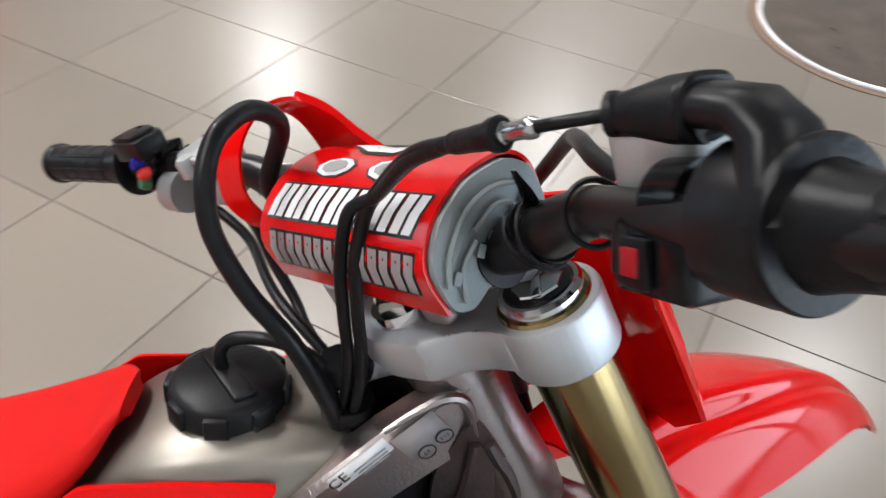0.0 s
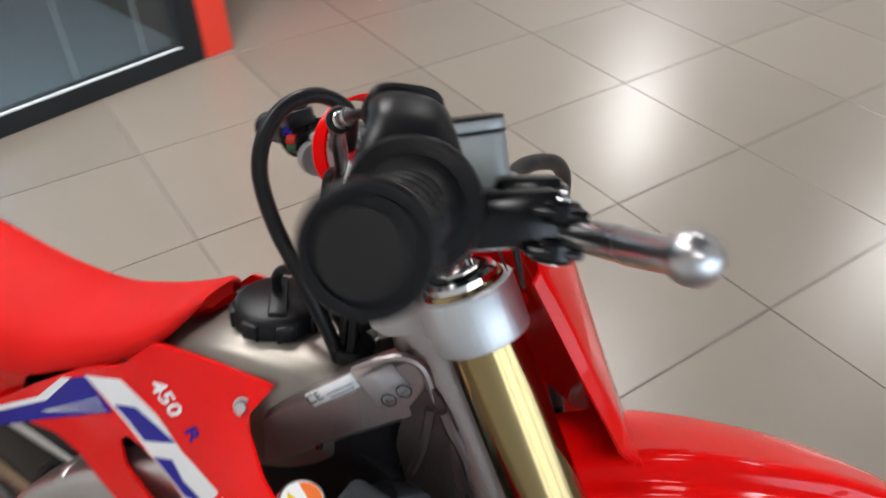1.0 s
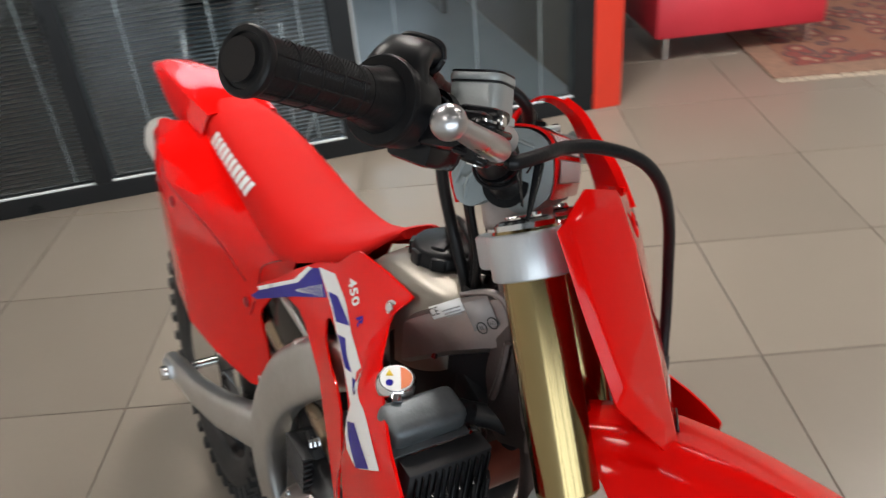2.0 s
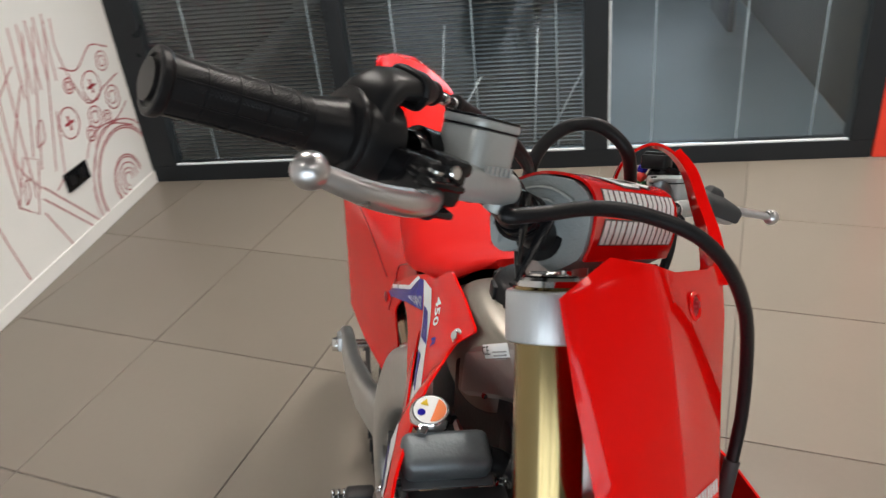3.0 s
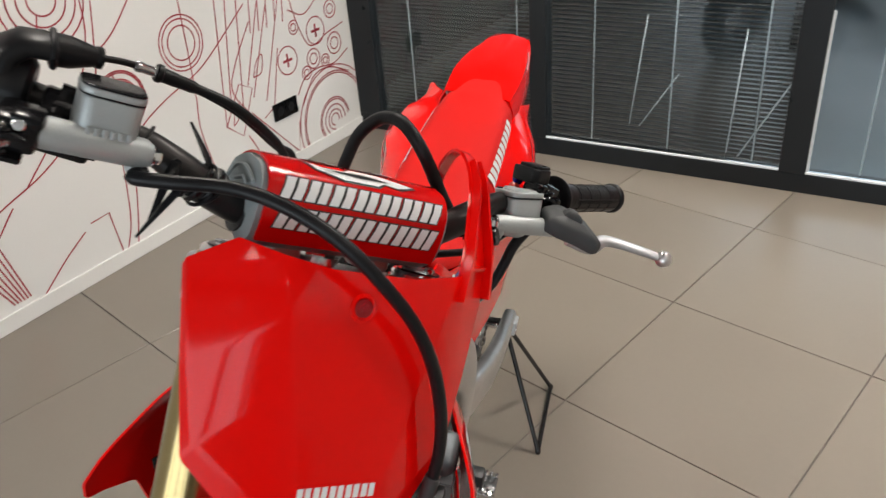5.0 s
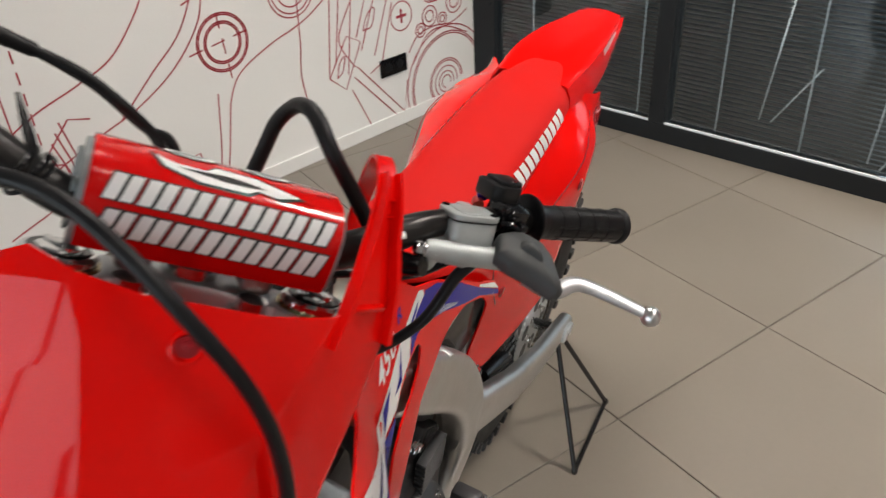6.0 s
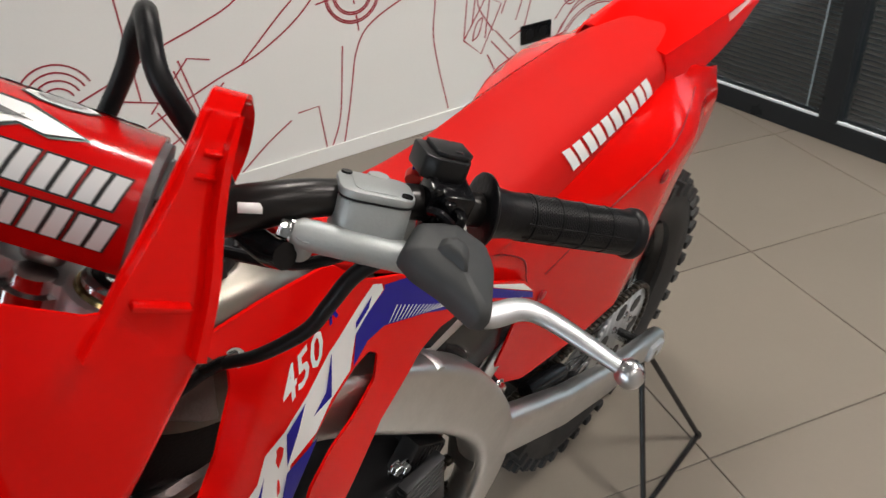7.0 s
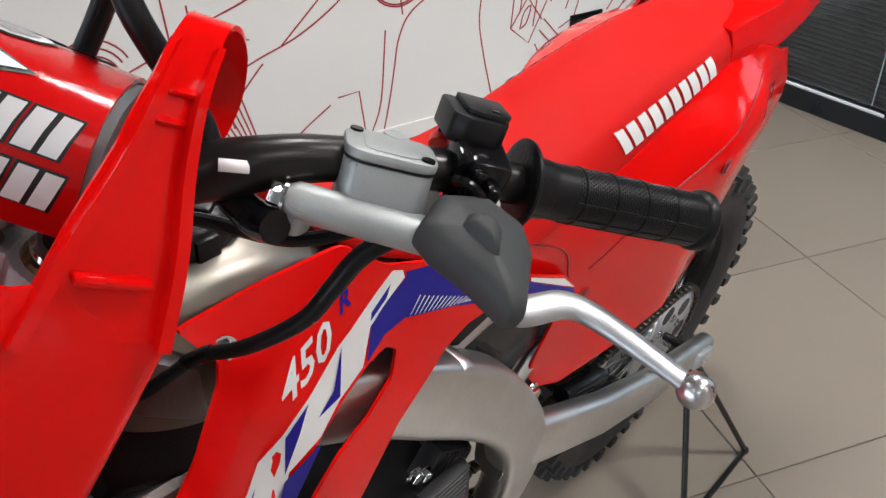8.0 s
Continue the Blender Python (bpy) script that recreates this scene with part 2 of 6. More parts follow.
class Patch:
    """A smooth sheet through a small grid of control points: rows from u = 0 to 1, columns from v = 0 to 1."""

    def __init__(self, rows):
        self.rows = [[Vector(p) for p in row] for row in rows]

    def _cr(self, p, t):
        n = len(p) - 1
        s = min(max(t, 0.0), 1.0) * n
        i = min(int(s), n - 1)
        f = s - i
        a = p[i - 1] if i > 0 else 2 * p[0] - p[1]
        d = p[i + 2] if i + 2 <= n else 2 * p[n] - p[n - 1]
        b, c = p[i], p[i + 1]
        return 0.5 * (2 * b + (c - a) * f + (2 * a - 5 * b + 4 * c - d) * f * f + (3 * b - a - 3 * c + d) * f ** 3)

    def at(self, u, v):
        return self._cr([self._cr(row, v) for row in self.rows], u)

    def normal(self, u, v):
        e = 1e-3
        u0, u1, v0, v1 = max(u - e, 0), min(u + e, 1), max(v - e, 0), min(v + e, 1)
        n = (self.at(u1, v) - self.at(u0, v)).cross(self.at(u, v1) - self.at(u, v0))
        return n.normalized() if n.length > 1e-12 else Vector((0, 0, 1))

    def sheet(self, nu=16, nv=16, thick=0.003, flip=1):
        bm = bmesh.new()
        top, low = [], []
        for i in range(nu + 1):
            a, b = [], []
            for j in range(nv + 1):
                u, v = i / nu, j / nv
                p, n = self.at(u, v), self.normal(u, v) * flip
                a.append(bm.verts.new(p))
                b.append(bm.verts.new(p - thick * n))
            top.append(a)
            low.append(b)
        for i in range(nu):
            for j in range(nv):
                bm.faces.new((top[i][j], top[i + 1][j], top[i + 1][j + 1], top[i][j + 1]))
                bm.faces.new((low[i][j], low[i][j + 1], low[i + 1][j + 1], low[i + 1][j]))
        for i in range(nu):
            for j in (0, nv):
                bm.faces.new((top[i][j], top[i + 1][j], low[i + 1][j], low[i][j]))
        for j in range(nv):
            for i in (0, nu):
                bm.faces.new((top[i][j], top[i][j + 1], low[i][j + 1], low[i][j]))
        return bm

    def decal(self, polys, lift=0.0006, flip=1, cuts=3):
        """Flat figures laid on the sheet: polygons of (u, v)."""
        bm = bmesh.new()
        for poly in polys:
            f = bm.faces.new([bm.verts.new((u, v, 0)) for u, v in poly])
        bmesh.ops.triangulate(bm, faces=bm.faces[:])
        for _ in range(cuts):
            long = [e for e in bm.edges if e.calc_length() > 0.07]
            if long:
                bmesh.ops.subdivide_edges(bm, edges=long, cuts=1)
                bmesh.ops.triangulate(bm, faces=[f for f in bm.faces if len(f.verts) > 3])
        for v in bm.verts:
            u, w = min(max(v.co.x, 0), 1), min(max(v.co.y, 0), 1)
            v.co = self.at(u, w) + lift * flip * self.normal(u, w)
        return bm


def rounded(pts, seg=4, k=0.35):
    """Rounds the corners of a closed 2D outline."""
    out = []
    n = len(pts)
    for i in range(n):
        a, b, c = Vector(pts[i - 1]), Vector(pts[i]), Vector(pts[(i + 1) % n])
        p, q = b.lerp(a, k), b.lerp(c, k)
        for s in range(seg + 1):
            t = s / seg
            out.append(p.lerp(b, t).lerp(b.lerp(q, t), t))
    return out


def slab(outline, depth, place, bevel=0.0):
    """A 2D outline (x, y) made solid along z and put at the pose."""
    bm = bmesh.new()
    f = bm.faces.new([bm.verts.new((p[0], p[1], 0)) for p in outline])
    ext = bmesh.ops.extrude_face_region(bm, geom=[f])
    bmesh.ops.translate(bm, vec=(0, 0, depth), verts=[v for v in ext["geom"] if isinstance(v, bmesh.types.BMVert)])
    if bevel:
        bmesh.ops.bevel(bm, geom=bm.edges[:], offset=bevel, segments=2, affect="EDGES", profile=0.5)
    bm.transform(place)
    return bm


def ramp(x, xs, ys):
    if x <= xs[0]:
        return ys[0]
    for a, b, c, d in zip(xs, xs[1:], ys, ys[1:]):
        if x <= b:
            f = (x - a) / (b - a)
            return c + (d - c) * f
    return ys[-1]


def bolt(a, d, r=0.006, h=0.005):
    """A hexagon bolt head with a washer."""
    a, d = Vector(a), Vector(d).normalized()
    return join(lathe(a, a + d * 0.0015, [(0, r * 1.45), (1, r * 1.4)], 16), lathe(a + d * 0.0015, a + d * (0.0015 + h), [(0, r), (0.8, r), (1, r * 0.85)], 6))


def lettering(body, height, shear=0.0, bold=0.0, align="CENTER"):
    """Flat letters in the x, y plane with the built-in font."""
    cu = bpy.data.curves.new("letters", "FONT")
    cu.body, cu.size, cu.align_x, cu.align_y, cu.resolution_u, cu.shear, cu.offset = body, height, align, "CENTER", 2, shear, bold
    ob = bpy.data.objects.new("letters", cu)
    scene.collection.objects.link(ob)
    me = bpy.data.meshes.new_from_object(ob.evaluated_get(bpy.context.evaluated_depsgraph_get()))
    bm = bmesh.new()
    bm.from_mesh(me)
    bpy.data.objects.remove(ob)
    bpy.data.curves.remove(cu)
    bpy.data.meshes.remove(me)
    return bm


def pieces(name, patch, polys, lift, flip, material, parent, m=None):
    """Each figure of a mark as a part of its own."""
    for poly in polys:
        part(name, patch.decal([poly], lift, flip), material, parent, m=m)




# ---- the room ----
WALL = pose(-2.257, -1.461, 0, 0, 0, 101.07)
GLASS = pose(-0.653, 0.952, 0, 0, 0, 13.3)


def structure(name, bm, material, label, category, m=None, smooth=False):
    ob = part(name, bm, material, None, smooth=smooth)
    if m is not None:
        ob.matrix_world = m
    return tagged(ob, label, category, kind="structure")


floor = structure("floor", box((2, -0.9, -0.06), (14, 14.2, 0.108)), GROUT, "beige porcelain tile floor with dark joints", "floor")
structure("wall_west", box((-1.5, 0.075, 1.6), (7.2, 0.15, 3.2)), WALL_WHITE, "white painted wall with red line drawings", "wall", WALL)
structure("baseboard", box((-1.5, -0.004, 0.03), (7.2, 0.008, 0.06), bevel=0.002), WALL_WHITE, "white baseboard along the drawn wall", "baseboard", WALL)
structure("wall_south_low", box((2.2, -6.3, 0.03), (9.6, 0.2, 0.06)), WALL_WHITE, "low white wall under the shop windows", "wall")
structure("wall_south_high", box((2.2, -6.3, 2.9), (9.6, 0.2, 0.6)), WALL_WHITE, "white wall above the shop windows", "wall")
structure("wall_south_end", box((6.0, -6.3, 1.33), (2.0, 0.2, 2.54)), WALL_WHITE, "white wall beside the shop windows", "wall")
for wx in (-0.45, 1.6, 3.65):
    structure("window_post", box((wx, -6.3, 1.33), (0.09, 0.16, 2.54), bevel=0.004), FRAME_DARK, "dark post between shop windows", "window frame")
# unseen enclosing surfaces, kept dark so they bounce less light
structure("wall_east", box((6.9, -0.9, 1.6), (0.2, 11.2, 3.2)), UNSEEN_WALL, "unseen showroom wall, greyed to cut fill light", "wall")
structure("wall_north", box((3.8, 4.7, 1.6), (7.0, 0.2, 3.2)), UNSEEN_WALL, "unseen wall behind the sofa, greyed to cut fill light", "wall")
structure("ceiling", box((2, -0.9, 3.26), (14, 14.2, 0.1)), CEILING_MAT, "unseen ceiling, darkened to cut fill light", "ceiling")
# back wall pieces leave an added, unseen opening for the fill lamp
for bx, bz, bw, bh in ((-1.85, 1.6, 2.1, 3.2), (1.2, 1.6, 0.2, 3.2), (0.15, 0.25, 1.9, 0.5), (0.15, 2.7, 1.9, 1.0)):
    structure("wall_office_back", box((bx, 3.3, bz), (bw, 0.12, bh)), OFFICE, "dark office wall round an added opening for the fill lamp", "wall", GLASS)
office_light.matrix_world = GLASS @ pose(0.15, 3.30, 1.35, -90)
# added sheet over the tiles that carries the dim bluish tone
structure("office_floor", box((-0.555, 1.665, 0.004), (3.44, 3.14, 0.008)), OFFICE_DIM, "office floor sheet with dim bluish light put into its colour", "floor", GLASS)
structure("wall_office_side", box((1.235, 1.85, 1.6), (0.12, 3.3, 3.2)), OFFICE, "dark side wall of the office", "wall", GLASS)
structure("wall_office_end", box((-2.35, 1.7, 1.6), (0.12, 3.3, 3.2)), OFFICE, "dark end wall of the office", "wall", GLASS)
pillar = structure("pillar", box((1.235, 0.065, 1.6), (0.138, 0.138, 3.2), bevel=0.004), PILLAR_RED, "orange-red cladding post at the end of the glass wall", "pillar", GLASS)
structure("wall_over_glass", box((-0.44, 0.045, 2.85), (3.2, 0.09, 0.7)), FRAME_DARK, "dark panel above the glass wall", "wall", GLASS)

# glass partition: bottom rail, posts, panes, cords and blinds
partition = tagged(new("glass_partition"), "dark framed glass partition with blinds between its panes", "partition", kind="structure")
partition.matrix_world = GLASS
part("bottom_rail", box((-0.44, 0.04, 0.04), (3.2, 0.08, 0.08), bevel=0.003), FRAME_DARK, partition, smooth=False)
part("rail_edge", box((-0.44, 0.006, 0.086), (3.0, 0.012, 0.009), bevel=0.002), CORD, partition, "pale strip along the glass foot", smooth=False)
part("top_rail", box((-0.44, 0.04, 2.46), (3.2, 0.08, 0.08), bevel=0.003), FRAME_DARK, partition, smooth=False)
for s, w in ((-1.975, 0.13), (-1.05, 0.075), (0.03, 0.10), (1.115, 0.10)):
    part("post", box((s, 0.04, 1.25), (w, 0.084, 2.34), bevel=0.003), FRAME_DARK, partition, smooth=False)
PANES = ((-1.91, -1.0875), (-1.0125, -0.02), (0.08, 1.065))
for s0, s1 in PANES:
    pane = part("pane", box(((s0 + s1) / 2, 0.03, 1.25), (s1 - s0, 0.006, 2.33)), GLASS_MAT, partition, "clear glass pane", smooth=False)
    pane.visible_shadow = False
part("bead", box((0.0845, 0.012, 0.4), (0.009, 0.012, 0.62)), CORD, partition, "pale edge strip", smooth=False)
for s in (-1.72, -1.165, -0.81, -0.475, -0.13, 0.267, 0.62, 0.92):
    part("cord", cyl((s, 0.047, 0.09), (s, 0.047, 2.4), 0.0028, seg=8), CORD, partition, "thin white ladder cord")


# thin slanted white lines just behind the middle pane
for low, high in (((-0.645, 0.180), (-0.590, 0.650)), ((-0.600, 0.178), (-0.450, 0.420)), ((-0.234, 0.108), (-0.205, 0.620)), ((-0.188, 0.096), (0.000, 0.470))):
    part("slant_line", cyl((low[0], 0.050, low[1]), (high[0], 0.050, high[1]), 0.0022, seg=8), CORD, partition, "thin slanted white line behind the glass")


def blind(s0, s1):
    ob = tagged(new("venetian_blind"), "grey venetian blind lowered behind the glass", "blind", group="blinds in the glass wall")
    ob.matrix_world = GLASS
    bm = box((0, 0, 0), (s1 - s0 - 0.012, 0.0155, 0.0009), (24, 0, 0))
    me = bpy.data.meshes.new("slat")
    bm.to_mesh(me)
    bm.free()
    me.materials.append(SLAT)
    for k in range(40):
        sl = new("slat", me)
        sl.parent = ob
        sl.location = ((s0 + s1) / 2, 0.062, 0.098 + 0.0185 * k)
    rest = [box(((s0 + s1) / 2, 0.062, 0.098 + 0.0185 * k), (s1 - s0 - 0.012, 0.0155, 0.0009), (24, 0, 0)) for k in range(40, 126)]
    tagged(part("upper_slats", join(*rest), SLAT, ob, smooth=False), kind="stuff")
    part("bottom_bar", box(((s0 + s1) / 2, 0.062, 0.088), (s1 - s0 - 0.01, 0.016, 0.008), bevel=0.002), SLAT, ob)
    part("head_rail", box(((s0 + s1) / 2, 0.062, 2.44), (s1 - s0 - 0.01, 0.02, 0.03), bevel=0.002), SLAT, ob)


for s0, s1 in PANES[:2]:
    blind(s0, s1)

# office furniture glimpsed behind the glass
desk = tagged(new("office_desk"), "dark office desk seen through the glass", "desk")
desk.matrix_world = GLASS
part("desktop", box((0.35, 2.2, 0.738), (1.3, 0.7, 0.03), bevel=0.004), DARK, desk)
for sx in (-0.25, 0.95):
    part("leg", box((sx, 2.2, 0.3655), (0.04, 0.6, 0.713), bevel=0.004), DARK, desk)

# line drawing on the west wall
ink = bmesh.new()
SHIFT = [0.0, 0.0]


def ribbon(pts, w=0.0056, n=6, straight=False):
    dx, dz = SHIFT
    path = [Vector((p[0] + dx, 0, p[1] + dz)) for p in pts] if straight else spline([(p[0] + dx, 0, p[1] + dz) for p in pts], n)
    prev = None
    for i, p in enumerate(path):
        d = path[min(i + 1, len(path) - 1)] - path[max(i - 1, 0)]
        side = Vector((-d.z, 0, d.x)).normalized() * w / 2
        cur = (ink.verts.new(p + side + Vector((0, -0.0012, 0))), ink.verts.new(p - side + Vector((0, -0.0012, 0))))
        if prev:
            ink.faces.new((prev[0], cur[0], cur[1], prev[1]))
        prev = cur


def ring(cx, cz, r, a0=0, a1=360, w=0.0056, sx=1.0):
    n = max(8, int(abs(a1 - a0) / 12))
    ribbon([(cx + sx * r * math.cos(radians(a0 + (a1 - a0) * k / n)), cz + r * math.sin(radians(a0 + (a1 - a0) * k / n))) for k in range(n + 1)], w, 1, True)


def dashes(a, b, step=0.07, fill=0.6):
    a, b = Vector(a), Vector(b)
    n = max(1, int((b - a).length / step))
    for k in range(n):
        ribbon([a.lerp(b, k / n), a.lerp(b, (k + fill) / n)], straight=True)


for r in (0.105, 0.098, 0.075, 0.068):
    ring(0.65, 0.595, r)
dashes((0.51, 0.58), (0.79, 0.62), 0.09)
dashes((0.66, 0.46), (0.64, 0.74), 0.09)
ribbon([(0.44, 0.95), (0.40, 0.84), (0.35, 0.76), (0.24, 0.65), (0.11, 0.595), (-0.03, 0.55), (-0.16, 0.49), (-0.30, 0.44)])
ribbon([(0.64, 0.95), (0.61, 0.82), (0.57, 0.69), (0.45, 0.56), (0.29, 0.465), (0.13, 0.41), (0.0, 0.36), (-0.12, 0.31)])
ribbon([(0.60, 1.05), (0.59, 0.86), (0.50, 0.68), (0.36, 0.56), (0.22, 0.44)])
ribbon([(1.32, 0.78), (1.10, 0.635), (0.99, 0.58), (0.84, 0.535), (0.70, 0.47), (0.64, 0.385), (0.61, 0.27), (0.585, 0.17), (0.55, 0.05)])
ribbon([(0.59, 0.42), (0.55, 0.17), (0.50, 0.05)])
ribbon([(1.00, 0.92), (0.99, 0.67), (0.98, 0.50), (0.965, 0.38), (0.98, 0.25), (1.015, 0.07)])
ribbon([(0.36, 0.20), (0.26, 0.14), (0.15, 0.06)])
ribbon([(0.39, 0.22), (0.47, 0.225), (0.48, 0.06)], straight=True)
ribbon([(-0.12, 0.95), (-0.12, 0.40)])
dashes((-0.05, 0.95), (-0.05, 0.42), 0.06)
for k in range(4):
    ring(-0.35, 0.45 + 0.004 * k, 0.05 + 0.02 * k, 20, 330)
ribbon([(-0.2, 0.42), (0.0, 0.36), (0.02, 0.2)], straight=True)
ribbon([(-0.1, 0.35), (0.05, 0.5), (0.12, 0.48)], straight=True)
for k in range(6):
    ribbon([(0.02 - 0.02 * k, 0.5 - 0.03 * k), (0.1 - 0.012 * k, 0.08)], straight=True)
for r in (0.05, 0.085, 0.12, 0.15):
    ring(0.47, 0.99, r)
for r in (0.105, 0.09, 0.065):
    ring(0.97, 0.715, r)
# fork legs, casting and wheel of the drawn machine
SHIFT[:] = -0.03, -0.045
for k, (a, b) in enumerate((((1.21, 0.95), (1.13, 0.37)), ((1.27, 0.95), (1.17, 0.42)), ((1.33, 0.95), (1.23, 0.36)), ((1.53, 0.92), (1.31, 0.44)), ((1.47, 0.92), (1.29, 0.50)), ((1.60, 0.92), (1.38, 0.40)))):
    ribbon([a, b], straight=True)
ribbon([(1.13, 0.37), (1.21, 0.30), (1.31, 0.48), (1.24, 0.52), (1.13, 0.37)], straight=True)
ribbon([(1.35, 0.33), (1.42, 0.36), (1.50, 0.60)], straight=True)
ribbon([(1.24, 0.29), (1.30, 0.16), (1.33, 0.09)])
ribbon([(1.26, 0.34), (1.48, 0.10)], straight=True)
ribbon([(1.28, 0.38), (1.53, 0.10), (1.56, 0.24)], straight=True)
ribbon([(1.17, 0.36), (1.19, 0.42), (1.22, 0.44), (1.20, 0.38), (1.17, 0.36)])
ribbon([(1.33, 0.52), (1.36, 0.58), (1.40, 0.60), (1.38, 0.53), (1.33, 0.52)])
ring(1.55, 0.53, 0.062)
ribbon([(1.52, 0.53), (1.58, 0.53)], 0.012, straight=True)
ribbon([(1.55, 0.50), (1.55, 0.56)], 0.012, straight=True)
ring(1.76, 0.61, 0.062)
ribbon([(1.73, 0.61), (1.79, 0.61)], 0.012, straight=True)
ribbon([(1.76, 0.58), (1.76, 0.64)], 0.012, straight=True)
for r in (0.235, 0.225, 0.265):
    ring(1.82, 0.16, r, 20, 200)
for r in (0.11, 0.10, 0.075, 0.05, 0.03):
    ring(1.81, 0.16, r, -30 + 300 * r, 250 + 300 * r)
for c, z, r in ((1.66, 0.44, 0.03), (1.72, 0.49, 0.045), (1.80, 0.46, 0.028), (1.88, 0.52, 0.05), (1.62, 0.66, 0.03), (1.88, 0.68, 0.04)):
    ring(c, z, r)
    ring(c, z, r * 0.55)
ribbon([(1.58, 0.36), (1.64, 0.42), (1.74, 0.44), (1.86, 0.43), (1.97, 0.47)])
ribbon([(1.60, 0.30), (1.70, 0.41), (1.82, 0.42), (1.96, 0.36)])
ribbon([(1.60, 0.74), (1.70, 0.70), (1.83, 0.76), (1.95, 0.72)])
ribbon([(1.64, 0.92), (1.62, 0.78), (1.70, 0.56), (1.84, 0.58), (1.96, 0.60)])
for k in range(5):
    ribbon([(1.40 + 0.05 * k, 0.95), (1.36 + 0.05 * k, 0.70)], straight=True)
ribbon([(0.85, 1.0), (0.70, 0.86), (0.55, 0.80)])
ribbon([(0.18, 0.44), (0.02, 0.30), (-0.2, 0.22)])
ribbon([(1.36, 0.75), (1.24, 0.60), (1.20, 0.50), (1.27, 0.38)])
mural = part("wall_drawing", ink, MURAL_INK, None, smooth=False)
mural.matrix_world = WALL
tagged(mural, "thin red engineering line drawing on a white wall", "wall graphic", kind="structure")

socket = tagged(new("wall_socket"), "black double power socket on the white wall", "socket")
socket.matrix_world = WALL
part("cover_plate", box((1.45, -0.005, 0.285), (0.155, 0.010, 0.078), bevel=0.003), BLACK, socket)
for sx in (1.415, 1.485):
    part("outlet", cyl((sx, -0.0105, 0.285), (sx, -0.008, 0.285), 0.021, seg=20), RUBBER, socket)

# lounge corner
sofa = tagged(new("sofa"), "bright red leather sofa with chrome legs on the tiles", "sofa")
sofa.matrix_world = pose(1.35, 2.05, 0, 0, 0, 4)
part("base", box((0, 0.1, 0.25), (0.92, 0.72, 0.26), bevel=0.02), SOFA_RED, sofa)
part("seat_cushion", box((0, 0.04, 0.44), (0.72, 0.6, 0.12), bevel=0.035, seg=3), SOFA_RED, sofa)
part("backrest", box((0, 0.42, 0.58), (0.92, 0.16, 0.42), bevel=0.04, seg=3), SOFA_RED, sofa)
for sx in (-0.41, 0.41):
    part("armrest", box((sx, 0.08, 0.47), (0.1, 0.66, 0.18), bevel=0.03, seg=3), SOFA_RED, sofa)
    for sy in (-0.22, 0.4):
        part("leg", cyl((sx * 0.95, sy, 0), (sx * 0.95, sy, 0.125), 0.019, seg=20, chamfer=0.003), STEEL, sofa, "chrome leg")


def rug_material():
    m = mat("woven_rug", (0.16, 0.045, 0.035), 0.9, vary=0.3, scale=14, fine=400, bump=0.5)
    nt = m.node_tree
    b = nt.nodes["Principled BSDF"]
    tc = nt.nodes.new("ShaderNodeTexCoord")
    vo = nt.nodes.new("ShaderNodeTexVoronoi")
    vo.inputs["Scale"].default_value = 9
    nt.links.new(tc.outputs["Object"], vo.inputs["Vector"])
    cr = nt.nodes.new("ShaderNodeValToRGB")
    cr.color_ramp.interpolation = "CONSTANT"
    for pos, col in ((0.0, (0.35, 0.25, 0.16)), (0.22, (0.20, 0.04, 0.035)), (0.42, (0.05, 0.045, 0.05)), (0.55, (0.24, 0.12, 0.07))):
        e = cr.color_ramp.elements.new(pos) if pos else cr.color_ramp.elements[0]
        e.color = (*col, 1)
    nt.links.new(vo.outputs["Distance"], cr.inputs[0])
    mix = nt.nodes.new("ShaderNodeMix")
    mix.data_type = "RGBA"
    mix.inputs[0].default_value = 0.6
    src = b.inputs["Base Color"].links[0].from_socket
    nt.links.new(src, mix.inputs[6])
    nt.links.new(cr.outputs[0], mix.inputs[7])
    nt.links.new(mix.outputs[2], b.inputs["Base Color"])
    return m


RUG = rug_material()
RUG_EDGE = mat("rug_border", (0.22, 0.13, 0.09), 0.9, vary=0.3, scale=30, fine=300, bump=0.4)
FRINGE = mat("cream_fringe", (0.55, 0.48, 0.38), 0.9)
rug = tagged(new("rug"), "patterned dark red woven rug with a cream fringe", "rug")
rug.matrix_world = pose(2.42, 2.06, 0, 0, 0, -1)
part("field", box((0, 0, 0.006), (1.74, 1.1, 0.010)), RUG, rug, smooth=False)
for sy in (-1, 1):
    part("border", box((0, sy * 0.62, 0.0055), (2.0, 0.14, 0.009)), RUG_EDGE, rug, smooth=False)
    part("border", box((sy * 0.935, 0, 0.0055), (0.13, 1.1, 0.009)), RUG_EDGE, rug, smooth=False)
    strands = []
    for k in range(110):
        fx = -0.99 + 0.018 * k + random.uniform(-0.004, 0.004)
        strands.append(box((fx, sy * 0.714, 0.004), (0.008, 0.05, 0.006), (0, 0, random.uniform(-18, 18))))
    tagged(part("fringe", join(*strands), FRINGE, rug, "cream thread fringe", smooth=False), kind="stuff")

mat_dark = mat("dark_glossy_mat", (0.085, 0.066, 0.052), 0.34, vary=0.5, scale=7, fine=40)
mat_edge = mat("brown_mat_edge", (0.20, 0.13, 0.09), 0.6)
entry = tagged(new("floor_mat"), "dark oval floor mat with a white piped rim", "mat")
entry.matrix_world = pose(3.48, -2.02, 0, 0, 0, 0)


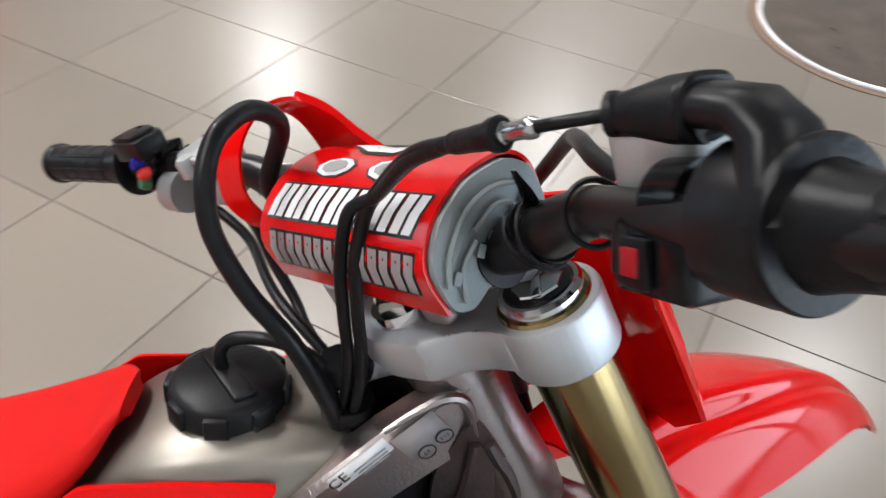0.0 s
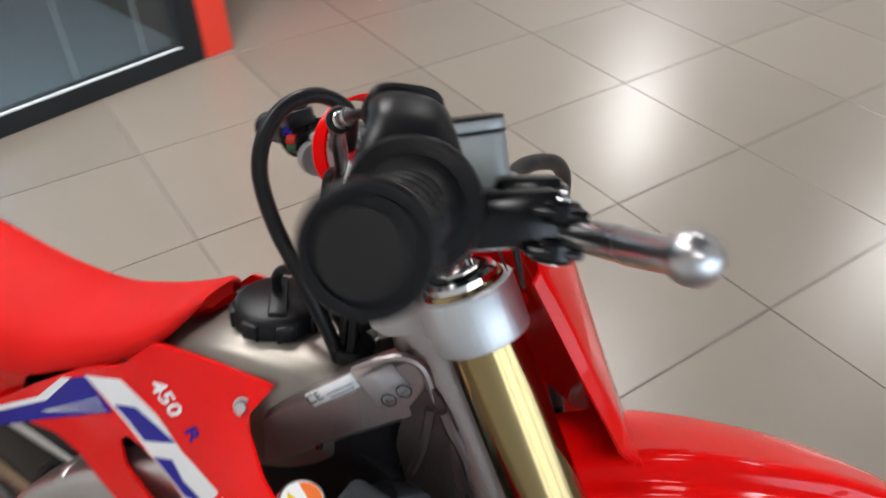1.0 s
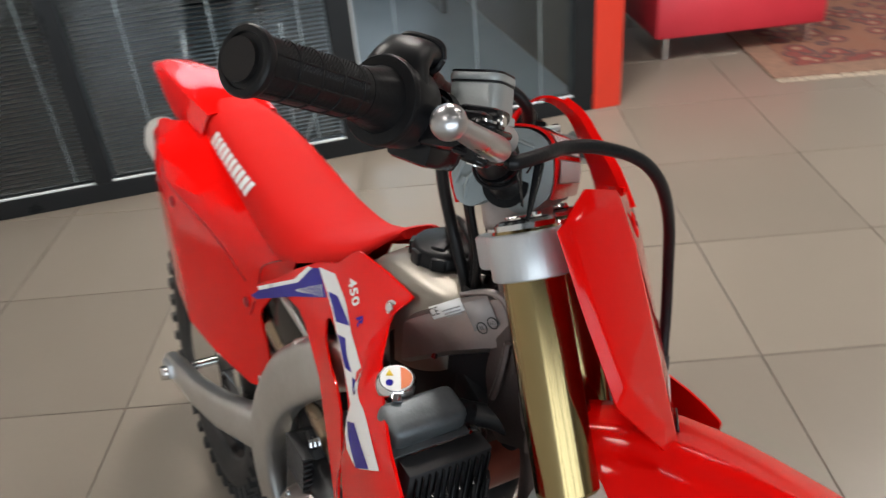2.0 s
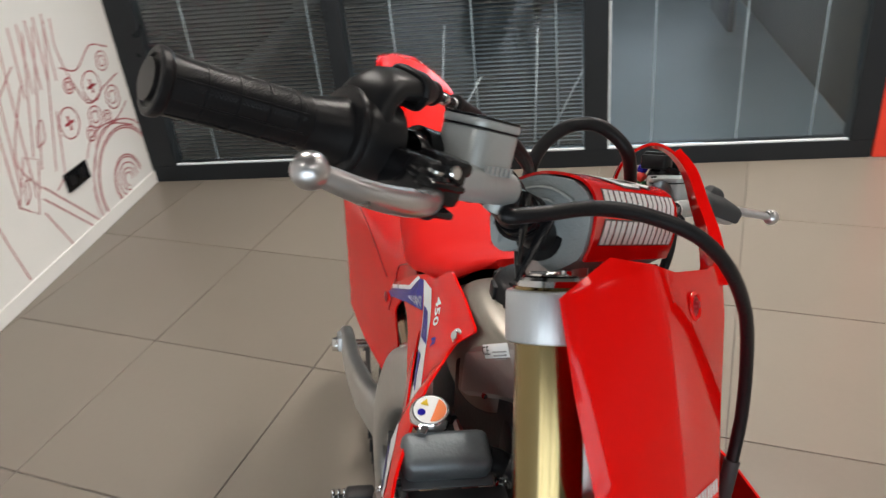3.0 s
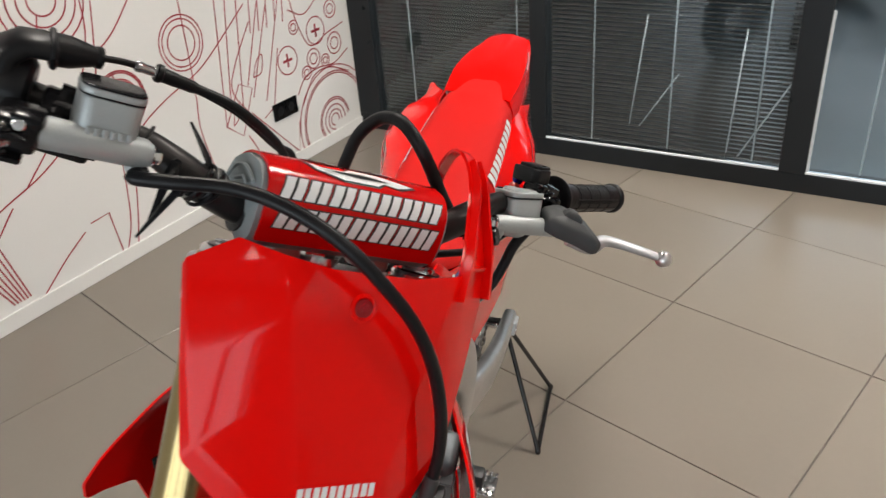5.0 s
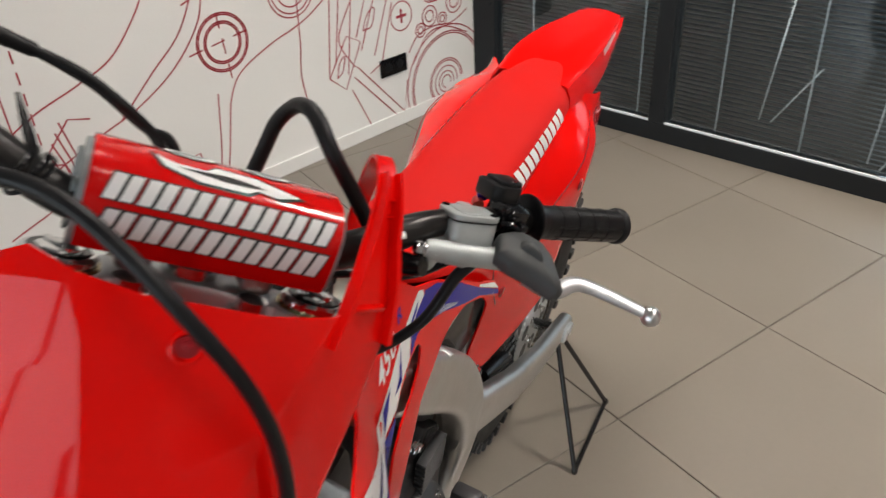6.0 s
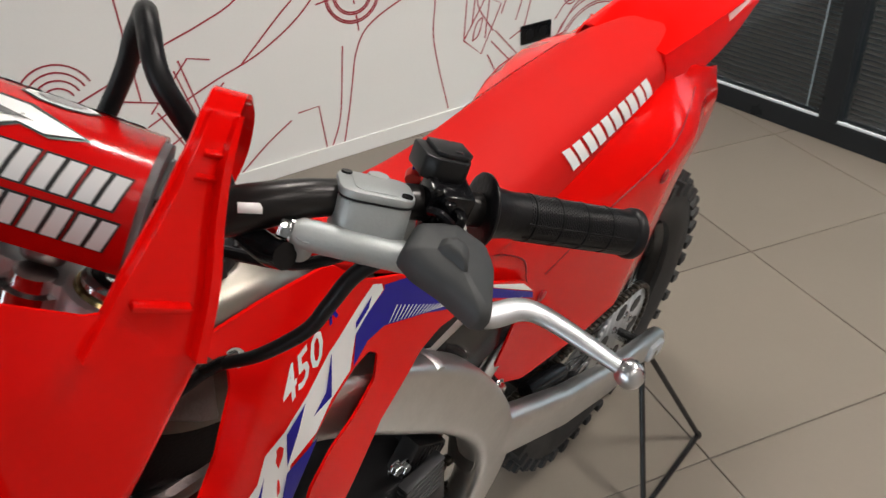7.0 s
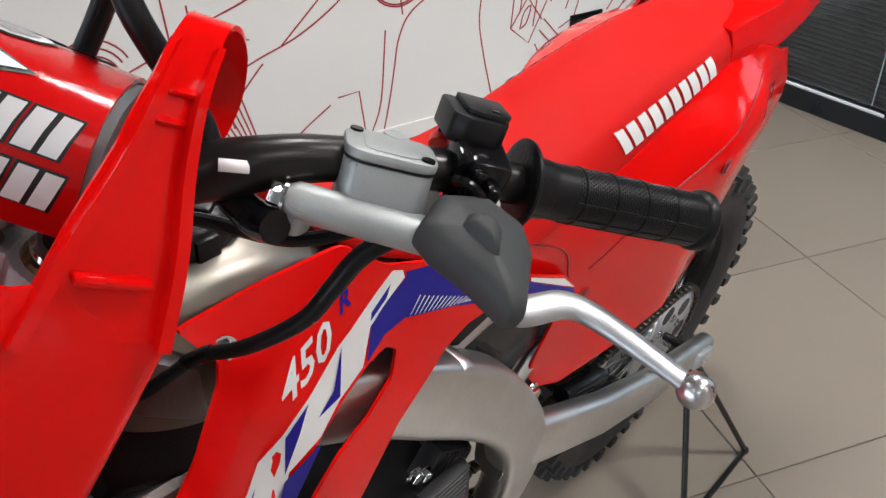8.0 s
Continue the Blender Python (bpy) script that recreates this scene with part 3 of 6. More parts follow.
def oval(rx, ry, h0, h1, seg=64, inner=None):
    rings = []
    for r, h in ((1.0, h0), (1.0, h1)):
        rings.append([(rx * r * math.cos(2 * math.pi * k / seg), ry * r * math.sin(2 * math.pi * k / seg), h) for k in range(seg)])
    return loft(rings)


part("backing", oval(0.70, 0.60, 0.0005, 0.005), mat_edge, entry)
part("field", oval(0.635, 0.535, 0.005, 0.0085), mat_dark, entry)
rim = [(0.65 * math.cos(2 * math.pi * k / 48), 0.55 * math.sin(2 * math.pi * k / 48), 0.009) for k in range(49)]
part("rim", tube(rim, 0.011, seg=8, n=2), WHITE_INK, entry, "white piped rim")

# ceiling lights
for lx, ly, watts in LAMPS:
    lamp = tagged(new("ceiling_light"), "round white ceiling light with glowing diffuser", "lamp", group="ceiling lights")
    lamp.location = (lx, ly, 3.21)
    part("rim", lathe((0, 0, -0.06), (0, 0, 0), [(0, 0.30), (0.2, 0.315), (1, 0.315)], 40), FRAME_DARK, lamp)
    part("diffuser", cyl((0, 0, -0.064), (0, 0, -0.058), 0.285, seg=40), LAMP_GLOW, lamp)

# ---- the motorcycle ----
LEAN = Matrix.Translation((-0.368, -1.751, 0)) @ Matrix.Rotation(radians(-60.11), 4, "Z") @ Matrix.Rotation(radians(-12.25), 4, "X")
SETTLE = Matrix.Translation((0, -0.0133, 0.9)) @ Matrix.Rotation(radians(-1.924), 4, "X") @ Matrix.Rotation(radians(0.334), 4, "Z") @ Matrix.Translation((0, 0, -0.9))
BIKE = LEAN @ SETTLE.inverted()  # x ahead, y left, z up along the leaning body
RAKE = radians(27.1)
AXIS = Vector((-math.sin(RAKE), 0, math.cos(RAKE)))
STEER = SETTLE @ Matrix.Translation((0, 0, 1.1)) @ Matrix.Rotation(radians(42.6), 4, AXIS) @ Matrix.Translation((0, 0, -1.1))
FORK = STEER @ pose(0.0155, 0, 1.125, 0, -28, 0)  # z up the fork legs, x ahead, y left
bike = tagged(new("motorcycle"), "red motocross bike leaning on a side stand with its bars turned", "motorcycle")
bike.matrix_world = BIKE


def blocks(u0, u1, v0, v1, n, gap=0.16, slant=0.0, grow=0.0, axis="u"):
    """A row of n plain slanted blocks in place of a word mark."""
    out = []
    step = (u1 - u0) / n
    for k in range(n):
        a, b = u0 + step * (k + gap / 2), u0 + step * (k + 1 - gap / 2)
        ga = grow * (1 if b > a else -1)
        gv = grow * (1 if v1 > v0 else -1)
        a, b = a - ga, b + ga
        w0, w1 = v0 - gv, v1 + gv
        out.append([(a, w0), (b, w0), (b + slant, w1), (a + slant, w1)])
    return out


def bar_row(a, b, n, h, gap=0.2, slant=0.0):
    """A row of n pairs of plain upright bars in place of a word mark: polygons of (along, up)."""
    out = []
    step = (b - a) / n
    for k in range(n):
        p, q = a + step * (k + gap / 2), a + step * (k + 1 - gap / 2)
        for e, f in ((0.0, 0.44), (0.58, 1.0)):
            lo, hi = p + e * (q - p), p + f * (q - p)
            out.append([(lo, 0), (hi, 0), (hi + slant * h, h), (lo + slant * h, h)])
    return out


# handlebar and pad
def bar_path():
    half = [(-0.022, 0.0, 1.168), (-0.022, 0.05, 1.1685), (-0.022, 0.09, 1.173), (-0.026, 0.12, 1.188), (-0.034, 0.15, 1.205), (-0.047, 0.18, 1.213), (-0.066, 0.23, 1.215), (-0.089, 0.31, 1.216), (-0.112, 0.398, 1.217)]
    low = [(x, -y, z - 0.009 * min(1.0, max(0.0, (y - 0.09) / 0.05)) * (1.0 if y < 0.25 else 0.6)) for x, y, z in half[:0:-1]]
    return low + half


handlebar = part("handlebar", tube(bar_path(), [0.0115, 0.0115, 0.0115, 0.0145, 0.0145, 0.0145, 0.0145, 0.0145, 0.0145, 0.0115, 0.0115, 0.0115], seg=20, n=6), BAR, bike, "black anodised tapered handlebar", STEER)
logo = box((-0.0205, 0.142, 1.2125), (0.006, 0.014, 0.0012), (0, 35, 22))
part("bar_mark", logo, WHITE_INK, handlebar, m=STEER)
for at, along, r in (((-0.0262, -0.121, 1.1832), (-0.10, -0.72, 0.68), 0.0185), ((-0.0272, -0.126, 1.1856), (0.10, -0.90, 0.40), 0.0180), ((-0.0445, -0.1745, 1.2025), (-0.40, -0.88, 0.20), 0.0150)):
    n = Vector(along).normalized()
    u = n.orthogonal().normalized()
    tie = [Vector(at) + (u * math.cos(radians(a)) + n.cross(u) * math.sin(radians(a))) * r for a in range(0, 361, 20)]
    part("cable_tie", tube(tie, 0.0016, 6, 2), RUBBER, handlebar, "black cable tie", STEER)
SECTION = [(-0.060, 1.143), (-0.075, 1.170), (-0.068, 1.196), (-0.046, 1.217), (-0.016, 1.227), (0.003, 1.221), (0.013, 1.205), (0.0185, 1.187), (0.0200, 1.172)]
pad_patch = Patch([[(x, y, z) for x, z in SECTION] for y in (-0.088, -0.03, 0.03, 0.088)])
pad = part("bar_pad", pad_patch.sheet(10, 32, 0.0025, -1), PAD_RED, bike, "glossy red wrap-round bar pad", STEER)
core_section = [(x * 0.95 - 0.002, 1.18 + (z - 1.18) * 0.93) for x, z in SECTION]
core_section = [tuple(p) for p in rounded(core_section + [(0.0, 1.150), (-0.030, 1.158), (-0.045, 1.144)], 2, 0.3)]
foam = part("foam_core", loft([[(x, y, z) for x, z in core_section] for y in (-0.092, 0.092)]), GREY_FOAM, pad, "grey moulded foam core", STEER)
for sy in (-1, 1):
    y0, y1 = sy * 0.091, sy * 0.0945
    bars = [tube([(-0.064, y1, 1.160), (-0.062, y1, 1.178), (-0.050, y1, 1.198), (-0.030, y1, 1.209), (-0.008, y1, 1.209)], 0.0016, 6),
            tube([(-0.052, y1, 1.150), (-0.054, y1, 1.168), (-0.044, y1, 1.182)], 0.0016, 6),
            tube([(-0.044, y1, 1.188), (-0.030, y1, 1.199), (-0.018, y1, 1.200)], 0.0016, 6)]
    for k in range(7):
        f = k / 6
        bars.append(box((-0.058 + 0.052 * f, y1, 1.170 + 0.036 * f - 0.006), (0.0052, 0.0022, 0.0075), (0, 20, 0), 0.0006))
    part("moulding", join(*bars), GREY_FOAM, foam, m=STEER)
    part("bar_hole", cyl((-0.022, sy * 0.0915, 1.172), (-0.022, sy * 0.0930, 1.1722), 0.020, seg=24), RUBBER, foam, m=STEER)


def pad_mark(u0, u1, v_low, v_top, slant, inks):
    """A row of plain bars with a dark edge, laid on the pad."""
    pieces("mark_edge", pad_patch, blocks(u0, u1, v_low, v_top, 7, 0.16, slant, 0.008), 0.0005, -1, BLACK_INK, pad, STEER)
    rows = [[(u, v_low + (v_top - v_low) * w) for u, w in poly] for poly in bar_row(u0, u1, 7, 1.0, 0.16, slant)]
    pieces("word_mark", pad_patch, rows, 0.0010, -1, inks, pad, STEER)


pad_mark(0.050, 0.945, 0.708, 0.590, 0.03, WHITE_INK)
pad_mark(0.050, 0.945, 0.876, 0.752, 0.03, WHITE_INK)
pad_mark(0.95, 0.06, 0.205, 0.305, -0.03, WHITE_INK)
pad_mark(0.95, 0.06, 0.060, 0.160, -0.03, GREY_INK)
BADGE = [(0.22, 0.445), (0.30, 0.475), (0.42, 0.475), (0.46, 0.445), (0.62, 0.450), (0.80, 0.505), (0.70, 0.535), (0.62, 0.520), (0.58, 0.545), (0.40, 0.545), (0.26, 0.505)]
part("badge_edge", pad_patch.decal([[(0.5 + (u - 0.5) * 1.08, 0.495 + (v - 0.495) * 1.25) for u, v in BADGE]], 0.0005, -1), BLACK_INK, pad, m=STEER)
part("badge", pad_patch.decal([BADGE], 0.0010, -1), WHITE_INK, pad, "white angular badge", STEER)
part("badge_line", pad_patch.decal([[(0.30, 0.495), (0.52, 0.480), (0.66, 0.505), (0.50, 0.515)]], 0.0014, -1), BLACK_INK, pad, m=STEER)
for cu_ in (0.36, 0.68):
    for k_, (ru, rv, ink_) in enumerate(((0.120, 0.042, BLACK_INK), (0.108, 0.037, WHITE_INK), (0.075, 0.026, GREY_INK))):
        part("round_badge", pad_patch.decal([[(cu_ + ru * math.cos(radians(a)), 0.375 + rv * math.sin(radians(a))) for a in range(0, 360, 40)]], 0.0005 + 0.0004 * k_, -1), ink_, pad, m=STEER)
for sy in (-0.045, 0.045):
    part("bar_clamp", box((-0.022, sy, 1.1535), (0.050, 0.026, 0.044), (0, -27, 0), 0.007, 3), ALU_DARK, bike, m=STEER)
    part("clamp_nut", join(lathe((0.020, sy, 1.128), (0.012, sy, 1.144), [(0, 0.017), (0.5, 0.017), (0.55, 0.013), (1, 0.012)], 24)), STEEL, bike, m=STEER)
    for sx in (-0.017, 0.017):
        part("clamp_bolt", bolt((-0.022 + sx * 0.89 - 0.011, sy, 1.1745 + sx * 0.45), AXIS, 0.005, 0.006), STEEL, bike, m=STEER)


# triple clamps, forks
def clamp_outline(r, mid, back):
    pts = []
    for k in range(9):
        a = radians(-20 - 140 * k / 8)
        pts.append((r * math.cos(a), -0.093 + r * math.sin(a)))
    pts += [(back, -0.04), (back - 0.008, 0), (back, 0.04)]
    for k in range(9):
        a = radians(160 - 140 * k / 8)
        pts.append((r * math.cos(a), 0.093 + r * math.sin(a)))
    pts += [(mid, 0.05), (mid - 0.004, 0), (mid, -0.05)]
    return pts


ring_plan = [(0.0345 * math.cos(radians(9 * k)), 0.0345 * math.sin(radians(9 * k))) for k in range(40)]
bridge_plan = rounded([(-0.0335, -0.092), (-0.036, -0.070), (-0.043, -0.054), (-0.060, -0.034), (-0.066, 0.0), (-0.060, 0.034), (-0.043, 0.054), (-0.036, 0.070), (-0.0335, 0.092), (0.016, 0.090), (0.012, 0.055), (-0.004, 0.028), (-0.008, 0.0), (-0.004, -0.028), (0.012, -0.055), (0.016, -0.090)], 3, 0.2)
top_clamp = part("top_clamp", join(slab(ring_plan, 0.040, pose(0, -0.093, -0.022), 0.003), slab(ring_plan, 0.040, pose(0, 0.093, -0.022), 0.003), slab(bridge_plan, 0.033, pose(0, 0, -0.0155), 0.004)), ALU_BRIGHT, bike, "silver forged top fork clamp", FORK)
lower_clamp = part("lower_clamp", slab(clamp_outline(0.0375, 0.022, -0.030), 0.050, pose(0, 0, -0.258), 0.005), ALU_BRIGHT, bike, "silver forged lower fork clamp", FORK)
part("stem_nut", join(lathe((-0.034, 0, 0.018), (-0.034, 0, 0.026), [(0, 0.022), (1, 0.021)]), lathe((-0.034, 0, 0.026), (-0.034, 0, 0.037), [(0, 0.0175), (0.8, 0.0175), (1, 0.015)], 6)), STEEL, top_clamp, m=FORK)
for sy in (-0.093, 0.093):
    fork = part("fork_tube", lathe((0, sy, -0.30), (0, sy, 0.018), [(0, 0.0285), (0.15, 0.0285), (0.30, 0.0278), (0.85, 0.0270), (1, 0.0265)], 48), GOLD, bike, "gold anodised fork tube", FORK)
    part("fork_tube_end", lathe((0, sy, -0.52), (0, sy, -0.30), [(0, 0.0275), (0.1, 0.0285), (1, 0.0285)], 32), GOLD, bike, m=FORK)
    part("fork_slider", lathe((0, sy, -0.86), (0, sy, -0.50), [(0, 0.024), (1, 0.0235)], 24), STEEL, bike, m=FORK)
    part("fork_collar", lathe((0, sy, 0.016), (0, sy, 0.0205), [(0, 0.0285), (0.5, 0.0290), (1, 0.0280)], 40), GOLD, fork, "thin gold collar", FORK)
    part("fork_cap", join(lathe((0, sy, 0.0195), (0, sy, 0.0275), [(0, 0.0262), (0.7, 0.0262), (1, 0.0240)], 40), lathe((0, sy, 0.0275), (0, sy, 0.0300), [(0, 0.0165), (1, 0.0155)], 8)), STEEL, fork, "steel fork cap", FORK)
    part("cap_inset", lathe((0, sy, 0.0276), (0, sy, 0.0286), [(0, 0.0215), (1, 0.0205)], 40), BLACK, fork, m=FORK)
    part("cap_slot", box((0, sy, 0.0306), (0.033, 0.0055, 0.0024), (0, 0, 40), 0.0006), STEEL, fork, m=FORK)
    part("cap_adjuster", lathe((0.010, sy + 0.006, 0.0285), (0.010, sy + 0.006, 0.0335), [(0, 0.0045), (0.8, 0.0045), (1, 0.0035)], 16), STEEL, fork, m=FORK)
    out = 1 if sy > 0 else -1
    for dz in (-0.012, 0.008):
        part("pinch_bolt", bolt((0.033, sy - out * 0.006, dz), (1, -out * 0.15, 0), 0.0045, 0.005), STEEL, top_clamp, m=FORK)
    for dz in (-0.246, -0.222):
        part("pinch_bolt", bolt((0.020, sy + out * 0.034, dz), (0.5, out * 0.87, 0), 0.005, 0.006), STEEL, lower_clamp, m=FORK)

# number plate with its strap, in the fork's own axes (x ahead, z up the legs)
PLATE = {
    "top": (0.0790, 0.040, 0.0325), "T": (0.0790, 0.086, 0.0355), "peak": (0.0570, 0.1120, 0.0445), "corner": (0.0440, 0.1420, 0.0190),
    "c1": (0.0868, 0.0705, -0.007), "c2": (0.0895, 0.0560, -0.070), "c3": (0.0915, 0.0460, -0.118), "c4": (0.0935, 0.0390, -0.160), "foot": (0.0950, 0.0320, -0.1885),
    "o1": (0.0530, 0.1340, -0.055), "k1": (0.0655, 0.1195, -0.117), "k2": (0.0880, 0.0600, -0.1655), "low": (0.0850, 0.0680, -0.1895), "l1": (0.0560, 0.1245, -0.132),
    "b0": (0.0330, 0.1430, 0.0150), "b1": (0.0430, 0.1350, -0.056),
}


def plate_shell():
    bm = bmesh.new()
    vs = {}
    for key, (x, y, z) in PLATE.items():
        vs[key, 1], vs[key, -1] = bm.verts.new((x, y, z)), bm.verts.new((x, -y, z))
    half = (("T", "peak", "corner"), ("T", "corner", "o1", "c1"), ("c1", "o1", "k1", "c2"), ("c2", "k1", "k2", "c3"), ("c3", "k2", "foot", "c4"),
            ("k1", "l1", "low", "k2"), ("k2", "low", "foot"), ("corner", "b0", "b1", "o1"), ("o1", "b1", "l1", "k1"))
    for s in (1, -1):
        for loop in half:
            bm.faces.new([vs[key, s] for key in loop])
    rows = ["top", "c1", "c2", "c3", "c4", "foot"]
    bm.faces.new([vs[k, s] for s in (1,) for k in ("top", "T", "c1")])
    bm.faces.new([vs[k, -1] for k in ("c1", "T", "top")])
    for a, b in zip(rows, rows[1:]):
        bm.faces.new((vs[a, 1], vs[b, 1], vs[b, -1], vs[a, -1]))
    bmesh.ops.recalc_face_normals(bm, faces=bm.faces)
    sharp = [e for e in bm.edges if len(e.link_faces) == 2 and e.calc_face_angle(0) > radians(5)]
    bmesh.ops.bevel(bm, geom=sharp, offset=0.0035, segments=3, affect="EDGES", profile=0.5, clamp_overlap=True)
    bmesh.ops.recalc_face_normals(bm, faces=bm.faces)
    bmesh.ops.solidify(bm, geom=bm.faces[:], thickness=0.003)
    return bm


plate = part("number_plate", plate_shell(), RED, bike, "blank red plastic front number plate", FORK, sharp=50)


def plate_face(y, z):
    """Depth of the flat middle of the plate."""
    return ramp(-z, (-0.035, 0.007, 0.070, 0.118, 0.160, 0.190), (0.0790, 0.0868, 0.0895, 0.0915, 0.0935, 0.0952))


for poly in bar_row(-0.0400, 0.0340, 5, 0.0115, 0.16):
    bm = bmesh.new()
    bm.faces.new([bm.verts.new((plate_face(y, -0.1545 + w + 0.03 * y) + 0.0009, y, -0.1545 + w + 0.03 * y)) for y, w in poly])
    part("word_mark", bm, WHITE_INK, plate, m=FORK)
hole = Vector((plate_face(0, 0.004), -0.009, 0.0045))
part("plate_screw_hole", lathe(hole + Vector((0.0005, 0, 0)), hole + Vector((0.0024, 0, 0.0002)), [(0, 0.0125), (0.6, 0.0120), (1, 0.0100), (0.4, 0.0085), (-0.8, 0.0080)], 28, False), RED, plate, m=FORK)
part("plate_screw", lathe(hole + Vector((-0.0002, 0, 0)), hole + Vector((0.0012, 0, 0)), [(0, 0.0082), (1, 0.0080)], 20), RED_INK, plate, "dark red screw in a round recess", FORK)
part("screw_head", bolt(hole + Vector((0.0010, 0.001, 0.001)), (1, 0, 0), 0.0032, 0.0012), RED_INK, plate, m=FORK)
part("plate_slot", box((0.0962, 0.0, -0.1830), (0.0022, 0.046, 0.0105), (0, 0, 0), 0.0008), BLACK, plate, "dark slot at the foot of the plate", FORK)


def band(pts, widths, thick, across=(0, 1, 0), n=8):
    """A flat strap along the points, its width across."""
    path = spline(pts, n)
    rings = []
    w = Vector(across).normalized()
    for i, p in enumerate(path):
        d = (path[min(i + 1, len(path) - 1)] - path[max(i - 1, 0)]).normalized()
        nrm = d.cross(w).normalized()
        s = i / (len(path) - 1) * (len(widths) - 1)
        k = min(int(s), len(widths) - 2)
        h = (widths[k] + (widths[k + 1] - widths[k]) * (s - k)) / 2
        rings.append([p - w * h - nrm * thick / 2, p + w * h - nrm * thick / 2, p + w * h + nrm * thick / 2, p - w * h + nrm * thick / 2])
    return loft(rings)


STRAP = [(0.0605, 0.1135, 0.0170), (0.0545, 0.1140, 0.0580), (0.0440, 0.1130, 0.0930), (0.0345, 0.1120, 0.1220), (0.0190, 0.1115, 0.1420), (0.0000, 0.1125, 0.1495), (-0.0200, 0.1165, 0.1440), (-0.0360, 0.1205, 0.1290), (-0.0450, 0.1230, 0.1060), (-0.0420, 0.1215, 0.0850), (-0.0330, 0.1150, 0.0690), (-0.0270, 0.1050, 0.0600)]
WIDTHS = [0.0640, 0.050, 0.032, 0.0225, 0.0205, 0.0205, 0.0205, 0.020, 0.018, 0.015, 0.012]
ACROSS, AHEAD = Vector((-0.5, 0.866, 0)), Vector((0.866, 0.5, 0))
strap = part("strap", band(STRAP, WIDTHS, 0.0028, ACROSS), RED, plate, "red plastic strap looped over the bar", FORK)
for sy in (-1, 1):
    edge = [Vector(p) + ACROSS * sy * (w / 2 - 0.0026) + AHEAD * 0.0048 for p, w in zip(STRAP[:5], WIDTHS)]
    part("strap_rib", band(edge, [0.0060, 0.0056, 0.0050, 0.0042, 0.0030], 0.0092, ACROSS), RED, strap, m=FORK)
lip = Vector(STRAP[1]) + AHEAD * 0.003 + Vector((0.003, 0, -0.012))
part("strap_lip", box(lip, (0.0060, 0.032, 0.0040), (0, 12, 30), 0.001), RED, strap, m=FORK)
for k in range(2):
    part("strap_bridge", box((0.0400 - 0.0042 * k, 0.1132, 0.1120 + 0.0120 * k), (0.0040, 0.017, 0.0024), (0, 20, 30), 0.0006), RED, strap, m=FORK)

# front fender
FEND = []
for x, z, w, drop in ((0.105, 0.985, 0.074, 0.060), (0.160, 1.000, 0.080, 0.080), (0.230, 1.003, 0.083, 0.094), (0.310, 0.994, 0.083, 0.092), (0.400, 0.977, 0.078, 0.080), (0.490, 0.948, 0.068, 0.060), (0.580, 0.898, 0.052, 0.036), (0.660, 0.838, 0.030, 0.014), (0.705, 0.802, 0.012, 0.004)):
    half = [(w, -drop), (w * 0.92, -drop * 0.60), (w * 0.82, -drop * 0.34), (w * 0.70, -drop * 0.24), (w * 0.60, -drop * 0.04), (w * 0.36, 0.0)]
    FEND.append([(x, -y, z + d) for y, d in half] + [(x + 0.004, 0, z + 0.001)] + [(x, y, z + d) for y, d in half[::-1]])
fend_patch = Patch(FEND)
part("front_fender", fend_patch.sheet(36, 48, 0.003, 1), RED, bike, "glossy red plastic front fender", STEER, sharp=50)

# seat
SEAT = []
for x, zt, zb, w in ((-0.211, 1.042, 1.036, 0.024), (-0.226, 1.036, 1.014, 0.048), (-0.252, 1.020, 0.990, 0.063), (-0.295, 0.998, 0.966, 0.073), (-0.345, 0.978, 0.944, 0.080), (-0.400, 0.962, 0.918, 0.085), (-0.456, 0.960, 0.902, 0.088), (-0.520, 0.966, 0.902, 0.086), (-0.600, 0.980, 0.915, 0.083), (-0.700, 0.993, 0.935, 0.079), (-0.800, 1.001, 0.952, 0.074), (-0.875, 1.003, 0.958, 0.067), (-0.925, 1.003, 0.978, 0.051), (-0.945, 1.000, 0.990, 0.030)):
    h = zt - zb
    half = [(1.0, 0.0), (0.99, 0.20), (0.92, 0.50), (0.74, 0.80), (0.42, 0.955)]
    SEAT.append([(x, -w * k, zb + h * f) for k, f in half] + [(x, 0, zt)] + [(x, w * k, zb + h * f) for k, f in half[::-1]])
seat_patch = Patch(SEAT)
seat = part("seat", seat_patch.sheet(60, 44, 0.012, -1), SEAT_RED, bike, "long red vinyl motocross seat", sharp=60)

# rear fender
REAR = []
for x, z, w, drop in ((-0.850, 0.997, 0.072, 0.045), (-0.960, 1.003, 0.078, 0.062), (-1.080, 0.999, 0.073, 0.050), (-1.190, 0.990, 0.062, 0.026), (-1.280, 0.980, 0.051, 0.012), (-1.340, 0.972, 0.040, 0.006)):
    o = ramp(x, (-1.34, -0.90), (-0.008, -0.003))
    half = [(w * 1.04, z - drop), (w * 1.00, z - drop * 0.50), (w * 0.90, z - 0.007), (w * 0.84, z - 0.002), (w * 0.4, z)]
    REAR.append([(x, o - y, q) for y, q in half] + [(x, o, z + 0.002)] + [(x, o + y, q) for y, q in half[::-1]])
rear_patch = Patch(REAR)
rear_fender = part("rear_fender", rear_patch.sheet(26, 28, 0.003, -1), RED, bike, "red plastic rear fender", sharp=40)
# whitish pink reflection on the fender's left facet, painted as a flat strip
part("sticker", rear_patch.decal([[(0.36, 0.795), (0.62, 0.77), (0.62, 0.84), (0.36, 0.855)]], 0.001, -1), mat("pale_reflection", (0.72, 0.40, 0.38), 0.25), rear_fender, "small pale reflection painted on the fender")


